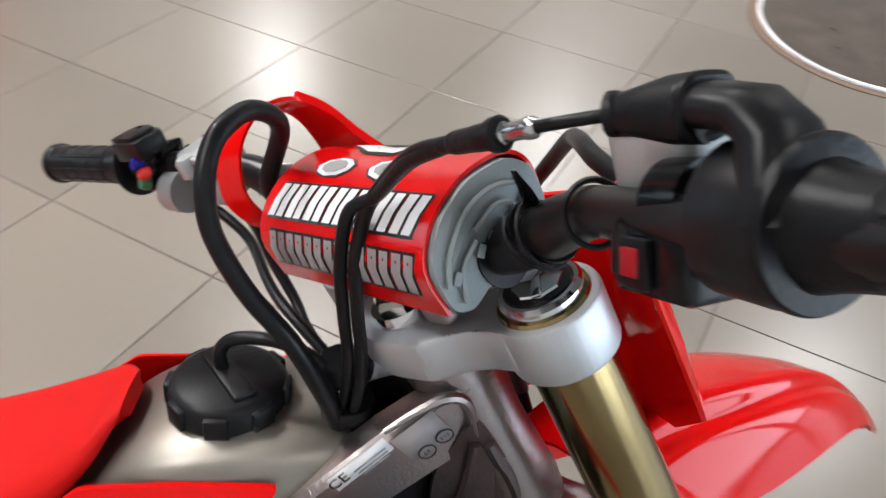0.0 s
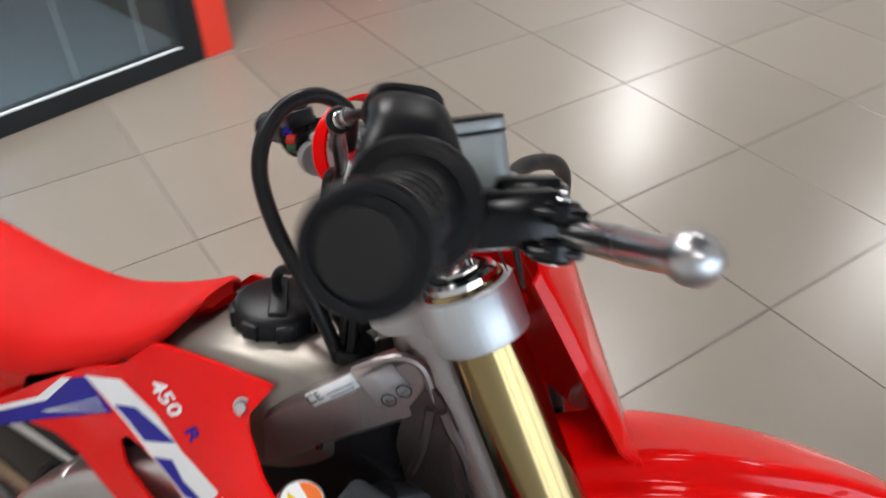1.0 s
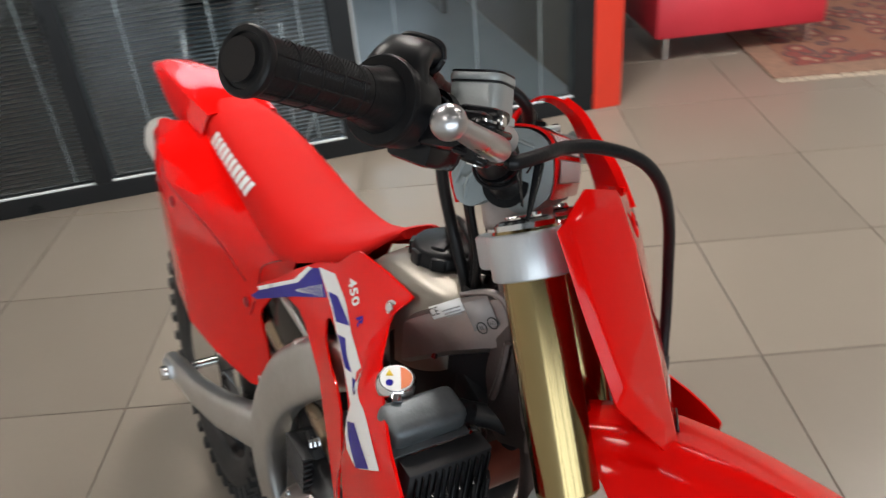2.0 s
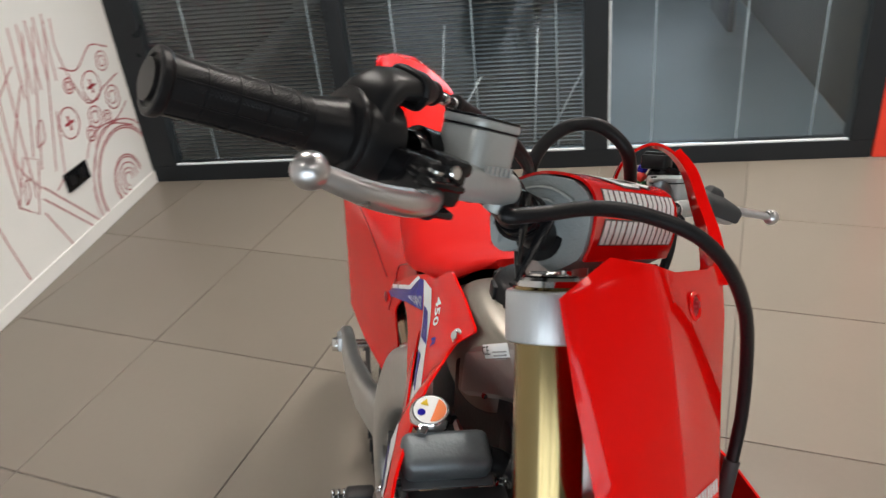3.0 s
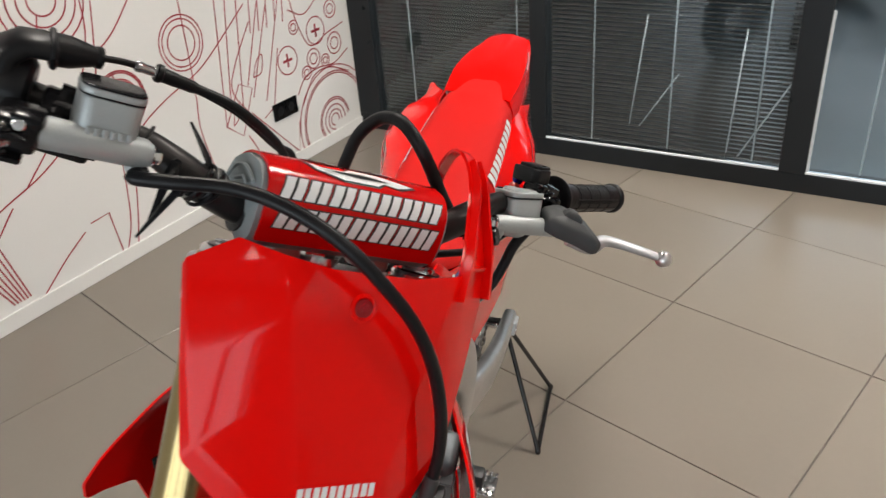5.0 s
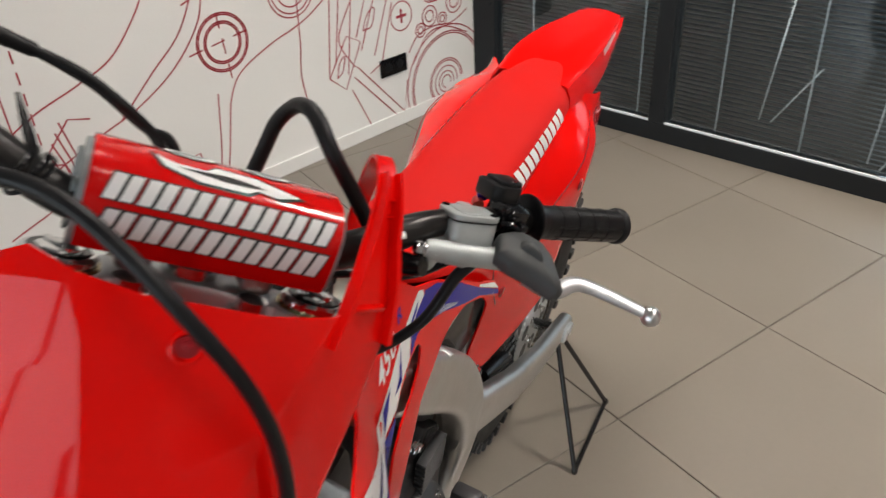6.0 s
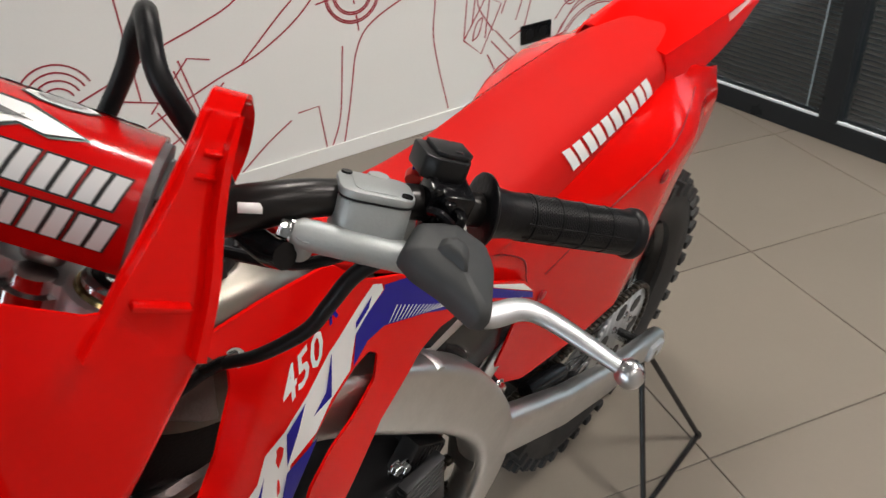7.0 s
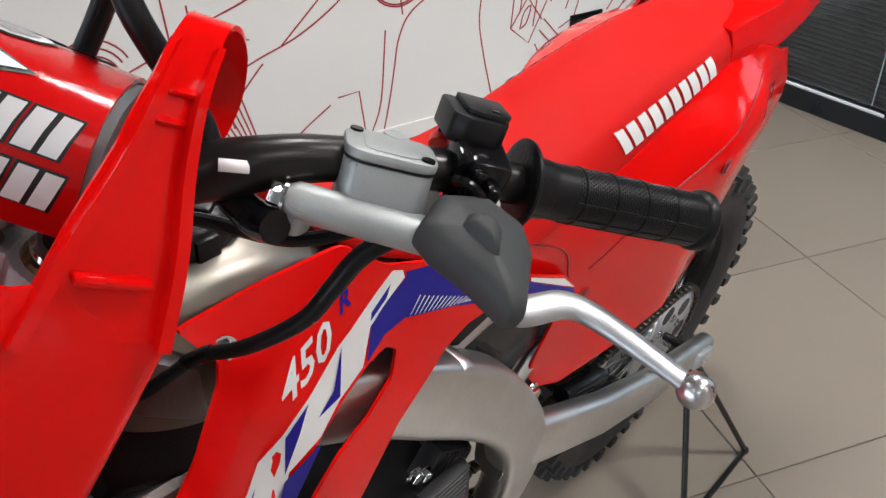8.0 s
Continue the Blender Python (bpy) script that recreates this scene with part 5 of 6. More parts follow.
# radiators with their cap
for s in (-1, 1):
    rad = part("radiator", box((0.020, s * 0.100, 0.780), (0.026, 0.096, 0.290), (0, 6, 0), 0.003), DARK, bike, "black finned radiator core")
    part("top_tank", box((0.000, s * 0.1085, 0.946), (0.044, 0.086, 0.030), (0, 12, 0), 0.010, 3), TANK_GREY, rad, "bluish grey radiator top tank")
    part("tank_seam", box((0.001, s * 0.1085, 0.932), (0.046, 0.088, 0.003), (0, 12, 0), 0.001), TANK_GREY, rad)
    hose = [(0.000, s * 0.068, 0.940), (0.002, s * 0.052, 0.932), (0.002, s * 0.042, 0.912), (-0.006, s * 0.036, 0.880), (-0.030, s * 0.030, 0.830)]
    part("coolant_hose", tube(hose, 0.0125, 14, 6), RUBBER, rad, "black rubber coolant hose")
    part("hose_clip", lathe((0.0025, s * 0.046, 0.924), (0.0025, s * 0.042, 0.914), [(0, 0.0142), (1, 0.0142)], 20), STEEL, rad, "bright steel hose clip")
    part("clip_screw", bolt((0.012, s * 0.053, 0.920), (1, s * 0.4, 0), 0.005, 0.008), STEEL, rad)
    for k in range(12):
        part("fin", box((0.036, s * (0.058 + 0.0076 * k), 0.780), (0.004, 0.0014, 0.280), (0, 6, 0)), BLACK, rad)
    for k in range(6):
        part("louvre", box((0.052, s * (0.060 + 0.016 * k), 0.790), (0.012, 0.004, 0.230), (0, 6, s * 30), 0.001), BLACK, rad)
rc = part("radiator_cap", lathe((-0.037, -0.119, 0.957), (-0.033, -0.121, 0.975), [(0, 0.014), (0.3, 0.0205), (0.8, 0.0205), (1, 0.018)], 28), STEEL, bike, "steel radiator cap with a warning sticker")
cm = frame_to((-0.037, -0.119, 0.957), (-0.033, -0.121, 0.975))
part("sticker_disc", cyl((0, 0, 0.0183), (0, 0, 0.0190), 0.0165, seg=28), WHITE_INK, rc, m=cm)
part("sticker_patch", slab([(0.002 + 0.014 * math.cos(radians(a)), 0.014 * math.sin(radians(a))) for a in range(-80, 81, 20)], 0.0005, pose(0, 0, 0.0191)), mat("orange_ink", (0.75, 0.16, 0.02), 0.4), rc, m=cm)
part("sticker_patch", slab([(-0.003, 0.003), (-0.011, 0.003), (-0.007, 0.011)], 0.0005, pose(0, 0, 0.0191)), mat("yellow_ink", (0.8, 0.55, 0.03), 0.4), rc, m=cm)
part("sticker_patch", cyl((-0.007, -0.006, 0.0191), (-0.007, -0.006, 0.0196), 0.004, seg=14), BLUE_INK, rc, m=cm)
part("cap_lever", box((0, -0.020, 0.016), (0.010, 0.016, 0.003), (0, 0, 0), 0.001), STEEL, rc, m=cm)

# controls on the right: throttle, brake
UPV = Vector((0, 0, 1))


def grip(s, r=0.0165):
    a, b = (Vector((-0.0790, -0.297, 1.2115)), Vector((-0.1100, -0.397, 1.2118))) if s < 0 else (Vector((-0.0830, 0.288, 1.2155)), Vector((-0.1135, 0.407, 1.2172)))
    prof = [(0, 0.0170), (0.08, 0.0160)]
    for k in range(4):
        h = 0.24 + 0.17 * k
        prof += [(h, 0.0160), (h + 0.003, 0.0168), (h + 0.013, 0.0168), (h + 0.016, 0.0160)]
    prof += [(0.93, 0.0165), (0.942, 0.0180), (0.962, 0.0187), (0.990, 0.0186), (0.999, 0.0176), (1.001, 0.0160), (0.998, 0.0146), (0.984, 0.0140)]
    g = part("grip", lathe(a, b, prof, 40), RUBBER, bike, "black ribbed rubber grip", STEER)
    rim = 0.0288 if s < 0 else 0.0255
    back = 0.075 if s < 0 else 0.0
    thick = 0.012 if s < 0 else -0.020
    part("grip_flange", lathe(a - (b - a) * (0.055 + back), a + (b - a) * (thick - back), [(0, 0.020), (0.12, rim - 0.0015), (0.3, rim), (0.65, rim), (0.9, rim - 0.001), (0.93, rim - 0.0035), (1, 0.021)], 44), RUBBER, g, m=STEER)
    if s > 0:
        part("grip_collar", lathe(a, a + (b - a) * 0.10, [(0, 0.0190), (0.5, 0.0172), (1, 0.0164)], 40), RUBBER, g, m=STEER)
    else:
        part("grip_collar", lathe(a + (b - a) * (0.0 - back), a + (b - a) * 0.16, [(0, 0.0215), (0.35, 0.0190), (0.7, 0.0174), (1, 0.0164)], 40), RUBBER, g, m=STEER)
    d = (b - a).normalized()
    part("grip_end", lathe(b - d * 0.0045, b - d * 0.0016, [(0, 0.0141), (1, 0.0139)], 36), HOUSING, g, m=STEER)
    side = d.cross(UPV).normalized()
    ribs = []
    for k in range(7):
        ang_ = radians(150 + 40 * k)
        off = (math.cos(ang_) * side + math.sin(ang_) * UPV) * 0.0161
        ribs.append(tube([a + (b - a) * 0.20 + off, a + (b - a) * 0.55 + off, a + (b - a) * 0.92 + off], 0.0008, 6, 2))
    part("grip_ribs", join(*ribs), RUBBER, g, "raised ribs that box the grip", STEER)
    verts, faces = [], []
    for k in range(58):
        h = 0.215 + 0.0122 * k
        if min(abs(h - (0.248 + 0.17 * q)) for q in range(4)) < 0.014:
            continue
        for q in range(17):
            ang_ = radians(14 + 9 * (q + 0.5 * (k % 2)))
            c = a + (b - a) * h
            n0 = len(verts)
            for dh, da, rr_ in ((-0.0060, 0, 0.01600), (0, -4.6, 0.01600), (0.0060, 0, 0.01600), (0, 4.6, 0.01600), (0, 0, 0.01650)):
                an = ang_ + radians(da)
                verts.append(c + (b - a) * dh + (math.cos(an) * side + math.sin(an) * UPV) * rr_)
            faces += [(n0, n0 + 1, n0 + 4), (n0 + 1, n0 + 2, n0 + 4), (n0 + 2, n0 + 3, n0 + 4), (n0 + 3, n0, n0 + 4)]
    me = bpy.data.meshes.new("knurling")
    me.from_pydata(verts, [], faces)
    me.transform(STEER)
    me.materials.append(RUBBER)
    kn = new("knurling", me)
    kn.parent = g
    tagged(kn, "fine diamond knurling", kind="stuff")


grip(-1)
grip(1)
th = part("throttle_housing", lathe(Vector((-0.0690, -0.254, 1.2110)), Vector((-0.0762, -0.284, 1.2113)), [(0, 0.022), (0.12, 0.0270), (0.85, 0.0280), (1, 0.026)], 36), HOUSING, bike, "black plastic throttle housing with cable elbow", STEER)
elbow_rings = []
for ex, ey, ez, hw, hh, tilt in ((-0.0750, -0.272, 1.214, 0.0270, 0.010, 90), (-0.0750, -0.271, 1.228, 0.0235, 0.0095, 88), (-0.0750, -0.268, 1.240, 0.0190, 0.0090, 70), (-0.0750, -0.260, 1.2475, 0.0170, 0.0085, 35), (-0.0745, -0.250, 1.2490, 0.0165, 0.0080, 5), (-0.0738, -0.243, 1.2485, 0.0160, 0.0078, 0)):
    ta = radians(tilt)
    elbow_rings.append([(ex + hw * math.copysign(abs(math.cos(q)) ** 0.7, math.cos(q)), ey + hh * math.sin(q) * -math.sin(ta), ez + hh * math.sin(q) * math.cos(ta)) for q in [2 * math.pi * k / 24 for k in range(24)]])
elbow_rings = [[(x - 0.001, y - 0.006 * max(0.0, min(1.0, (-0.24 - y) / 0.03)), z) for x, y, z in ring_] for ring_ in elbow_rings]
part("elbow", loft(elbow_rings), HOUSING, th, "moulded black cable elbow", STEER)
part("housing_lip", tube([(-0.0585, -0.2465, 1.2480), (-0.0625, -0.2475, 1.2565), (-0.0745, -0.2480, 1.2580), (-0.0870, -0.2475, 1.2565), (-0.0905, -0.2465, 1.2480), (-0.0870, -0.2455, 1.2400), (-0.0745, -0.2455, 1.2385), (-0.0625, -0.2455, 1.2400), (-0.0585, -0.2465, 1.2480)], 0.0026, 8, 4), RUBBER, th, m=STEER)
part("elbow_boot", lathe((-0.0742, -0.247, 1.2480), (-0.0815, -0.212, 1.2470), [(0, 0.0125), (0.35, 0.0120), (0.75, 0.0085), (0.86, 0.0075), (0.9, 0.0085), (0.98, 0.0085), (1, 0.0050)], 20), RUBBER, th, m=STEER)


def sp(p):
    return STEER @ Vector(p)


def bd(x, y, z):
    return SETTLE @ Vector((x, y, z))


cable = [sp((-0.0815, -0.214, 1.2470)), sp((-0.091, -0.190, 1.2440)), sp((-0.093, -0.160, 1.2400)), sp((-0.091, -0.130, 1.2360)), sp((-0.086, -0.100, 1.2310)), bd(-0.036, -0.058, 1.236), bd(-0.046, -0.048, 1.212), bd(-0.051, -0.042, 1.176), bd(-0.050, -0.032, 1.136), bd(-0.048, -0.018, 1.085), bd(-0.055, -0.010, 1.030)]
part("throttle_cable", tube(cable, [0.0027] * 3 + [0.0042] * 8, 12), RUBBER, bike, "black throttle cable")
part("throttle_cable", tube([cable[3], cable[4] + Vector((-0.003, 0.002, -0.006)), cable[5] + Vector((-0.004, 0.003, -0.009))] + [c + Vector((-0.009, 0.002, 0)) for c in cable[6:]], 0.0040, 12), RUBBER, bike, "black throttle cable")
a, b = sp((-0.0935, -0.168, 1.2410)), sp((-0.0915, -0.135, 1.2368))
part("cable_adjuster", lathe(a, b, [(0, 0.0050), (0.12, 0.0060), (0.45, 0.0060), (0.5, 0.0056), (0.9, 0.0054), (1, 0.0046)], 16), RUBBER, bike, "ribbed rubber cable adjuster")
part("adjuster_thread", lathe(sp((-0.0915, -0.186, 1.2435)), sp((-0.0935, -0.168, 1.2410)), [(0, 0.0034), (0.1, 0.0046), (0.3, 0.0046), (0.35, 0.0040), (0.85, 0.0040), (0.9, 0.0048), (1, 0.0048)], 16), LEVER, bike, "steel adjuster thread")
part("adjuster_ring", lathe(sp((-0.0935, -0.1690, 1.2412)), sp((-0.0934, -0.1630, 1.2404)), [(0, 0.0064), (0.2, 0.0076), (0.8, 0.0076), (1, 0.0064)], 24), RUBBER, bike, "ribbed black locking ring")


def reservoir(s, name, label, cx, cy, cz):
    plan = rounded([(-0.019, -0.0225), (0.019, -0.0225), (0.019, 0.0225), (-0.019, 0.0225)], 5, 0.28)
    deep = 0.044 if s < 0 else 0.036
    top = pose(cx, s * cy, cz, 0, -14, s * 4) if s < 0 else pose(cx, s * cy, cz, 6, -26, 4)
    body = part(name, slab(plan, deep, top @ pose(0, 0, 0.0130 - deep), 0.0022), CAST, bike, label, STEER)
    part("lid_gasket", slab([(x * 1.012, y * 1.012) for x, y in plan], 0.0012, top @ pose(0, 0, 0.0128), 0.0003), HOUSING, body, m=STEER)
    lid = part("lid", slab([(x * 1.025, y * 1.025) for x, y in plan], 0.0055, top @ pose(0, 0, 0.0138), 0.0016), CAST, body, "flat reservoir lid", STEER)
    if s < 0:
        part("lid_top", slab([(x * 1.0, y * 1.0) for x, y in plan], 0.0016, top @ pose(0, 0, 0.0192), 0.0005), BLACK, lid, "black lid top", STEER)
    else:
        part("lid_field", slab([(x * 0.80, y * 0.62) for x, y in plan], 0.0006, top @ pose(0, 0, 0.0192), 0.0002), CAST, lid, "rough raised field with tiny writing", STEER)
        part("lid_boss", lathe(top @ Vector((-0.019, 0.004, 0.004)), top @ Vector((-0.019, 0.004, 0.020)), [(0, 0.0085), (0.8, 0.0085), (1, 0.0065)], 18), CAST, body, m=STEER)
    for sx, sy in ((-0.013, -0.017), (0.013, 0.017)):
        part("lid_screw", lathe(top @ Vector((sx, sy, 0.0190)), top @ Vector((sx, sy, 0.0206)), [(0, 0.0036), (1, 0.0034)], 14), BLACK, lid, m=STEER)
    cz_c = cz - 0.016 if s < 0 else cz - 0.004
    dx = 0.0 if s < 0 else 0.010
    short = 0.034 if s < 0 else 0.042
    bore = 0.0120 if s < 0 else 0.0100
    part("cylinder", lathe((cx + 0.016 + dx, s * (cy - short), cz_c - 0.004), (cx + 0.018, s * (cy + 0.050), cz_c), [(0, bore - 0.0035), (0.06, bore - 0.0005), (0.9, bore), (1, bore - 0.002)], 24), CAST, body, m=STEER)
    part("end_bolt", bolt((cx + 0.016 + dx, s * (cy - short), cz_c - 0.004), (0, -s, 0), 0.006, 0.006), STEEL, body, m=STEER)
    part("outlet_boss", lathe((cx + 0.016 + dx, s * (cy - short + 0.008), cz_c - 0.020), (cx + 0.016 + dx, s * (cy - short + 0.008), cz_c), [(0, 0.0075), (0.15, 0.0085), (1, 0.0085)], 18), CAST, body, m=STEER)
    part("neck", box((cx + 0.006, s * cy, cz - 0.020), (0.026, 0.030, 0.018), (0, -14, 0), 0.005, 2), CAST, body, m=STEER)
    part("bar_bracket", lathe((cx - 0.020, s * (cy + 0.012), cz - 0.018), (cx - 0.024, s * (cy + 0.030), cz - 0.017), [(0, 0.018), (1, 0.018)], 28), CAST if s > 0 else BLACK, body, m=STEER)
    part("cast_mark", join(*[box((cx + 0.0225, s * cy - 0.014 + 0.0056 * k, cz - 0.006), (0.0016, 0.0034, 0.006), (0, -14, s * 4), 0.0005) for k in range(6)]), CAST, body, "raised cast blocks", STEER)
    return body


reservoir(-1, "brake_reservoir", "cast aluminium brake fluid reservoir", -0.034, 0.208, 1.229)
perch = part("brake_perch", box((-0.028, -0.262, 1.208), (0.050, 0.032, 0.026), (0, -10, -14), 0.006, 2), BLACK, bike, "black brake lever perch", STEER)
for z in (1.214, 1.197):
    part("perch_ear", box((-0.010, -0.272, z), (0.026, 0.028, 0.005), (0, 0, -10), 0.0024), BLACK, perch, m=STEER)
    part("ear_boss", lathe((-0.010, -0.276, z - 0.005), (-0.010, -0.276, z + 0.005), [(0, 0.009), (0.2, 0.0105), (0.8, 0.0105), (1, 0.009)], 20), BLACK, perch, m=STEER)
part("perch_clamp", lathe((-0.054, -0.232, 1.206), (-0.057, -0.248, 1.207), [(0, 0.0185), (0.1, 0.0195), (0.9, 0.0195), (1, 0.0185)], 28), BLACK, perch, m=STEER)
part("reach_screw", cyl((-0.020, -0.262, 1.216), (-0.002, -0.266, 1.222), 0.0045, seg=12, chamfer=0.001), STEEL, perch, m=STEER)
part("lever_cover", box((-0.018, -0.258, 1.222), (0.030, 0.022, 0.010), (0, -8, -14), 0.004, 2), BLACK, perch, m=STEER)
part("perch_bolt", lathe((-0.010, -0.276, 1.191), (-0.010, -0.276, 1.2205), [(0, 0.0058), (0.1, 0.0065), (0.2, 0.004), (0.85, 0.004), (0.86, 0.0062), (1, 0.0055)], 14), STEEL, bike, m=STEER)
kill = part("kill_switch", box((-0.058, -0.228, 1.193), (0.036, 0.044, 0.032), (0, 0, -14), 0.005), BLACK, bike, "square black kill switch", STEER)
part("switch_bezel", box((-0.0765, -0.2185, 1.1915), (0.004, 0.017, 0.020), (0, 0, -14), 0.0015), RUBBER, kill, m=STEER)
part("switch_button", box((-0.0785, -0.2180, 1.1920), (0.003, 0.0095, 0.0115), (0, 0, -14), 0.001), RED_INK, kill, "dark red stop button", STEER)
part("switch_clip", box((-0.052, -0.205, 1.197), (0.030, 0.006, 0.030), (0, 0, -14), 0.002), BLACK, kill, m=STEER)


def lever(s, name, path, radii, label):
    lv = part(name, tube(path, radii, 16, 8, flat=(1.15, 1.25) if s < 0 else (0.9, 1.25), up=(0, 0, 1)), LEVER if s < 0 else SATIN, bike, label, STEER)
    e = Vector(path[-1])
    bm = bmesh.new()
    bmesh.ops.create_uvsphere(bm, u_segments=20, v_segments=14, radius=0.0094, matrix=Matrix.Translation(e))
    part("lever_ball", bm, LEVER, lv, "polished ball end", STEER)
    return lv


lever(-1, "brake_lever", [(-0.012, -0.268, 1.2055), (0.003, -0.290, 1.2055), (0.008, -0.315, 1.2065), (0.006, -0.345, 1.209), (-0.005, -0.376, 1.2135)], [0.0055, 0.0065, 0.0068, 0.0060, 0.0048], "polished aluminium brake lever with ball end")
lever(1, "clutch_lever", [(-0.012, 0.264, 1.207), (-0.001, 0.288, 1.208), (-0.011, 0.312, 1.213), (-0.009, 0.328, 1.216), (0.006, 0.354, 1.221), (0.0215, 0.379, 1.225)], [0.0066, 0.0069, 0.0064, 0.0060, 0.0054, 0.0046], "polished aluminium clutch lever with ball end")
reservoir(1, "clutch_reservoir", "cast aluminium clutch fluid reservoir", -0.047, 0.210, 1.2125)
shield = rounded([(-0.018, 0.230), (-0.044, 0.238), (-0.055, 0.262), (-0.045, 0.285), (-0.028, 0.291), (0.012, 0.289), (0.014, 0.281), (0.000, 0.260), (-0.008, 0.241)], 3, 0.14)
boot_rings = []
for k, (grow, up) in enumerate(((0.96, 0.0), (1.0, 0.002), (1.0, 0.010), (0.97, 0.0135), (0.88, 0.0165), (0.70, 0.0190), (0.46, 0.0208), (0.34, 0.0218), (0.30, 0.0245), (0.22, 0.0275), (0.10, 0.0288))):
    boot_rings.append([(-0.021 + (x + 0.021) * grow, 0.258 + (y - 0.258) * grow, 1.2090 + up) for x, y in shield])
boot = part("lever_boot", loft(boot_rings), BOOT, bike, "dark grey rubber lever boot", STEER)
sw = part("left_switch", box((-0.076, 0.257, 1.216), (0.036, 0.024, 0.036), (0, -10, 14), 0.004, 2), BLACK, bike, "black handlebar switch cluster", STEER)
part("switch_head", slab([(-0.019, -0.019), (0.012, -0.019), (0.019, -0.010), (0.019, 0.012), (0.010, 0.019), (-0.019, 0.019)], 0.019, pose(-0.088, 0.247, 1.2265, 0, -22, 14) @ Matrix.Scale(0.86, 4), 0.0025), HOUSING, sw, m=STEER)
part("switch_lid", slab([(-0.016, -0.015), (0.011, -0.015), (0.015, -0.008), (0.015, 0.009), (0.008, 0.015), (-0.016, 0.015)], 0.004, pose(-0.0945, 0.249, 1.2415, 0, -22, 14) @ Matrix.Scale(0.86, 4), 0.001), HOUSING, sw, m=STEER)
part("lid_notch", box((-0.0895, 0.253, 1.2470), (0.004, 0.005, 0.002), (0, -22, 14)), BLACK, sw, m=STEER)
part("switch_foot", box((-0.060, 0.258, 1.202), (0.026, 0.022, 0.020), (0, 0, 14), 0.004, 2), BLACK, sw, m=STEER)
for k in range(3):
    part("switch_step", box((-0.070 + 0.004 * k, 0.243 + 0.010 * k, 1.228 - 0.004 * k), (0.022, 0.008, 0.016), (0, -10, 14), 0.002), BLACK, sw, m=STEER)
part("switch_band", tube([(-0.056, 0.244, 1.224), (-0.052, 0.250, 1.228), (-0.050, 0.260, 1.224), (-0.052, 0.266, 1.214)], 0.003, 8), BLACK, sw, m=STEER)
part("switch_screw", bolt((-0.056, 0.268, 1.217), (0.6, 0.3, 0.7), 0.0035, 0.002), STEEL, sw, m=STEER)
for (bx, by, bz), m_ in (((-0.1020, 0.238, 1.219), BLUE_INK), ((-0.0985, 0.236, 1.211), mat("red_button", (0.6, 0.03, 0.02), 0.35)), ((-0.0965, 0.242, 1.203), mat("green_button", (0.02, 0.16, 0.05), 0.35))):
    part("button", lathe((bx + 0.006, by, bz), (bx - 0.002, by, bz + 0.001), [(0, 0.0055), (0.7, 0.0055), (1, 0.0045)], 16), m_, sw, m=STEER)

# hoses
part("brake_hose", tube([(-0.010, -0.176, 1.199), (-0.004, -0.185, 1.196), (0.008, -0.163, 1.205), (0.022, -0.123, 1.218), (0.045, -0.092, 1.226), (0.076, -0.058, 1.226), (0.099, -0.022, 1.211), (0.117, 0.023, 1.180), (0.131, 0.059, 1.139), (0.147, 0.086, 1.088), (0.160, 0.097, 1.041), (0.176, 0.098, 0.985), (0.200, 0.096, 0.900), (0.240, 0.094, 0.780)], 0.0058, 14, 8), RUBBER, bike, "black brake hose looping over the plate", STEER)
part("hose_sleeve", tube([(0.160, 0.097, 1.041), (0.168, 0.098, 1.012), (0.176, 0.098, 0.985)], 0.0072, 14), BOOT, bike, m=STEER)
clutch_hose = [sp((-0.010, 0.166, 1.196)), sp((-0.022, 0.154, 1.186)), sp((-0.032, 0.137, 1.187)), sp((-0.050, 0.118, 1.204)), bd(-0.108, 0.066, 1.218), bd(-0.120, 0.041, 1.238), bd(-0.133, 0.020, 1.235), bd(-0.140, 0.004, 1.223), bd(-0.141, -0.010, 1.204), bd(-0.136, -0.018, 1.179), bd(-0.117, -0.024, 1.144), bd(-0.090, -0.026, 1.107), bd(-0.067, -0.015, 1.045), bd(-0.062, -0.008, 1.010)]
part("clutch_hose", tube(clutch_hose, 0.0066, 14, 8), RUBBER, bike, "black clutch hose looping behind the bar pad")
part("banjo_joint", tube([sp((-0.007, 0.169, 1.198)), sp((-0.016, 0.160, 1.189)), sp((-0.027, 0.145, 1.185))], [0.0085, 0.0095, 0.0082], 14), BLACK, bike)
part("hose_ferrule", lathe(sp((-0.027, 0.145, 1.185)), sp((-0.037, 0.130, 1.190)), [(0, 0.0082), (0.2, 0.0090), (0.8, 0.0088), (1, 0.0070)], 16), RUBBER, bike)
part("switch_wire", tube([sp((-0.060, 0.250, 1.198)), sp((-0.050, 0.220, 1.180)), sp((-0.040, 0.180, 1.155)), bd(-0.115, 0.060, 1.090), bd(-0.070, 0.020, 1.060), bd(-0.055, 0.0, 1.040)], 0.0042, 10), RUBBER, bike, "black switch wire")
wire = [Vector((-0.192, 0.169, 1.113)), Vector((-0.178, 0.169, 1.116)), Vector((-0.160, 0.159, 1.104)), Vector((-0.146, 0.153, 1.086)), Vector((-0.134, 0.143, 1.063)), Vector((-0.113, 0.120, 1.039)), Vector((-0.096, 0.094, 1.021)), Vector((-0.070, 0.078, 0.999)), Vector((-0.056, 0.057, 0.977)), Vector((-0.040, 0.030, 0.950))]
part("clutch_switch_wire", tube(wire, [0.0058, 0.0058, 0.0056, 0.0052, 0.0046, 0.0042, 0.0040, 0.0038], 12), RUBBER, bike, "black taped cable to the clutch")
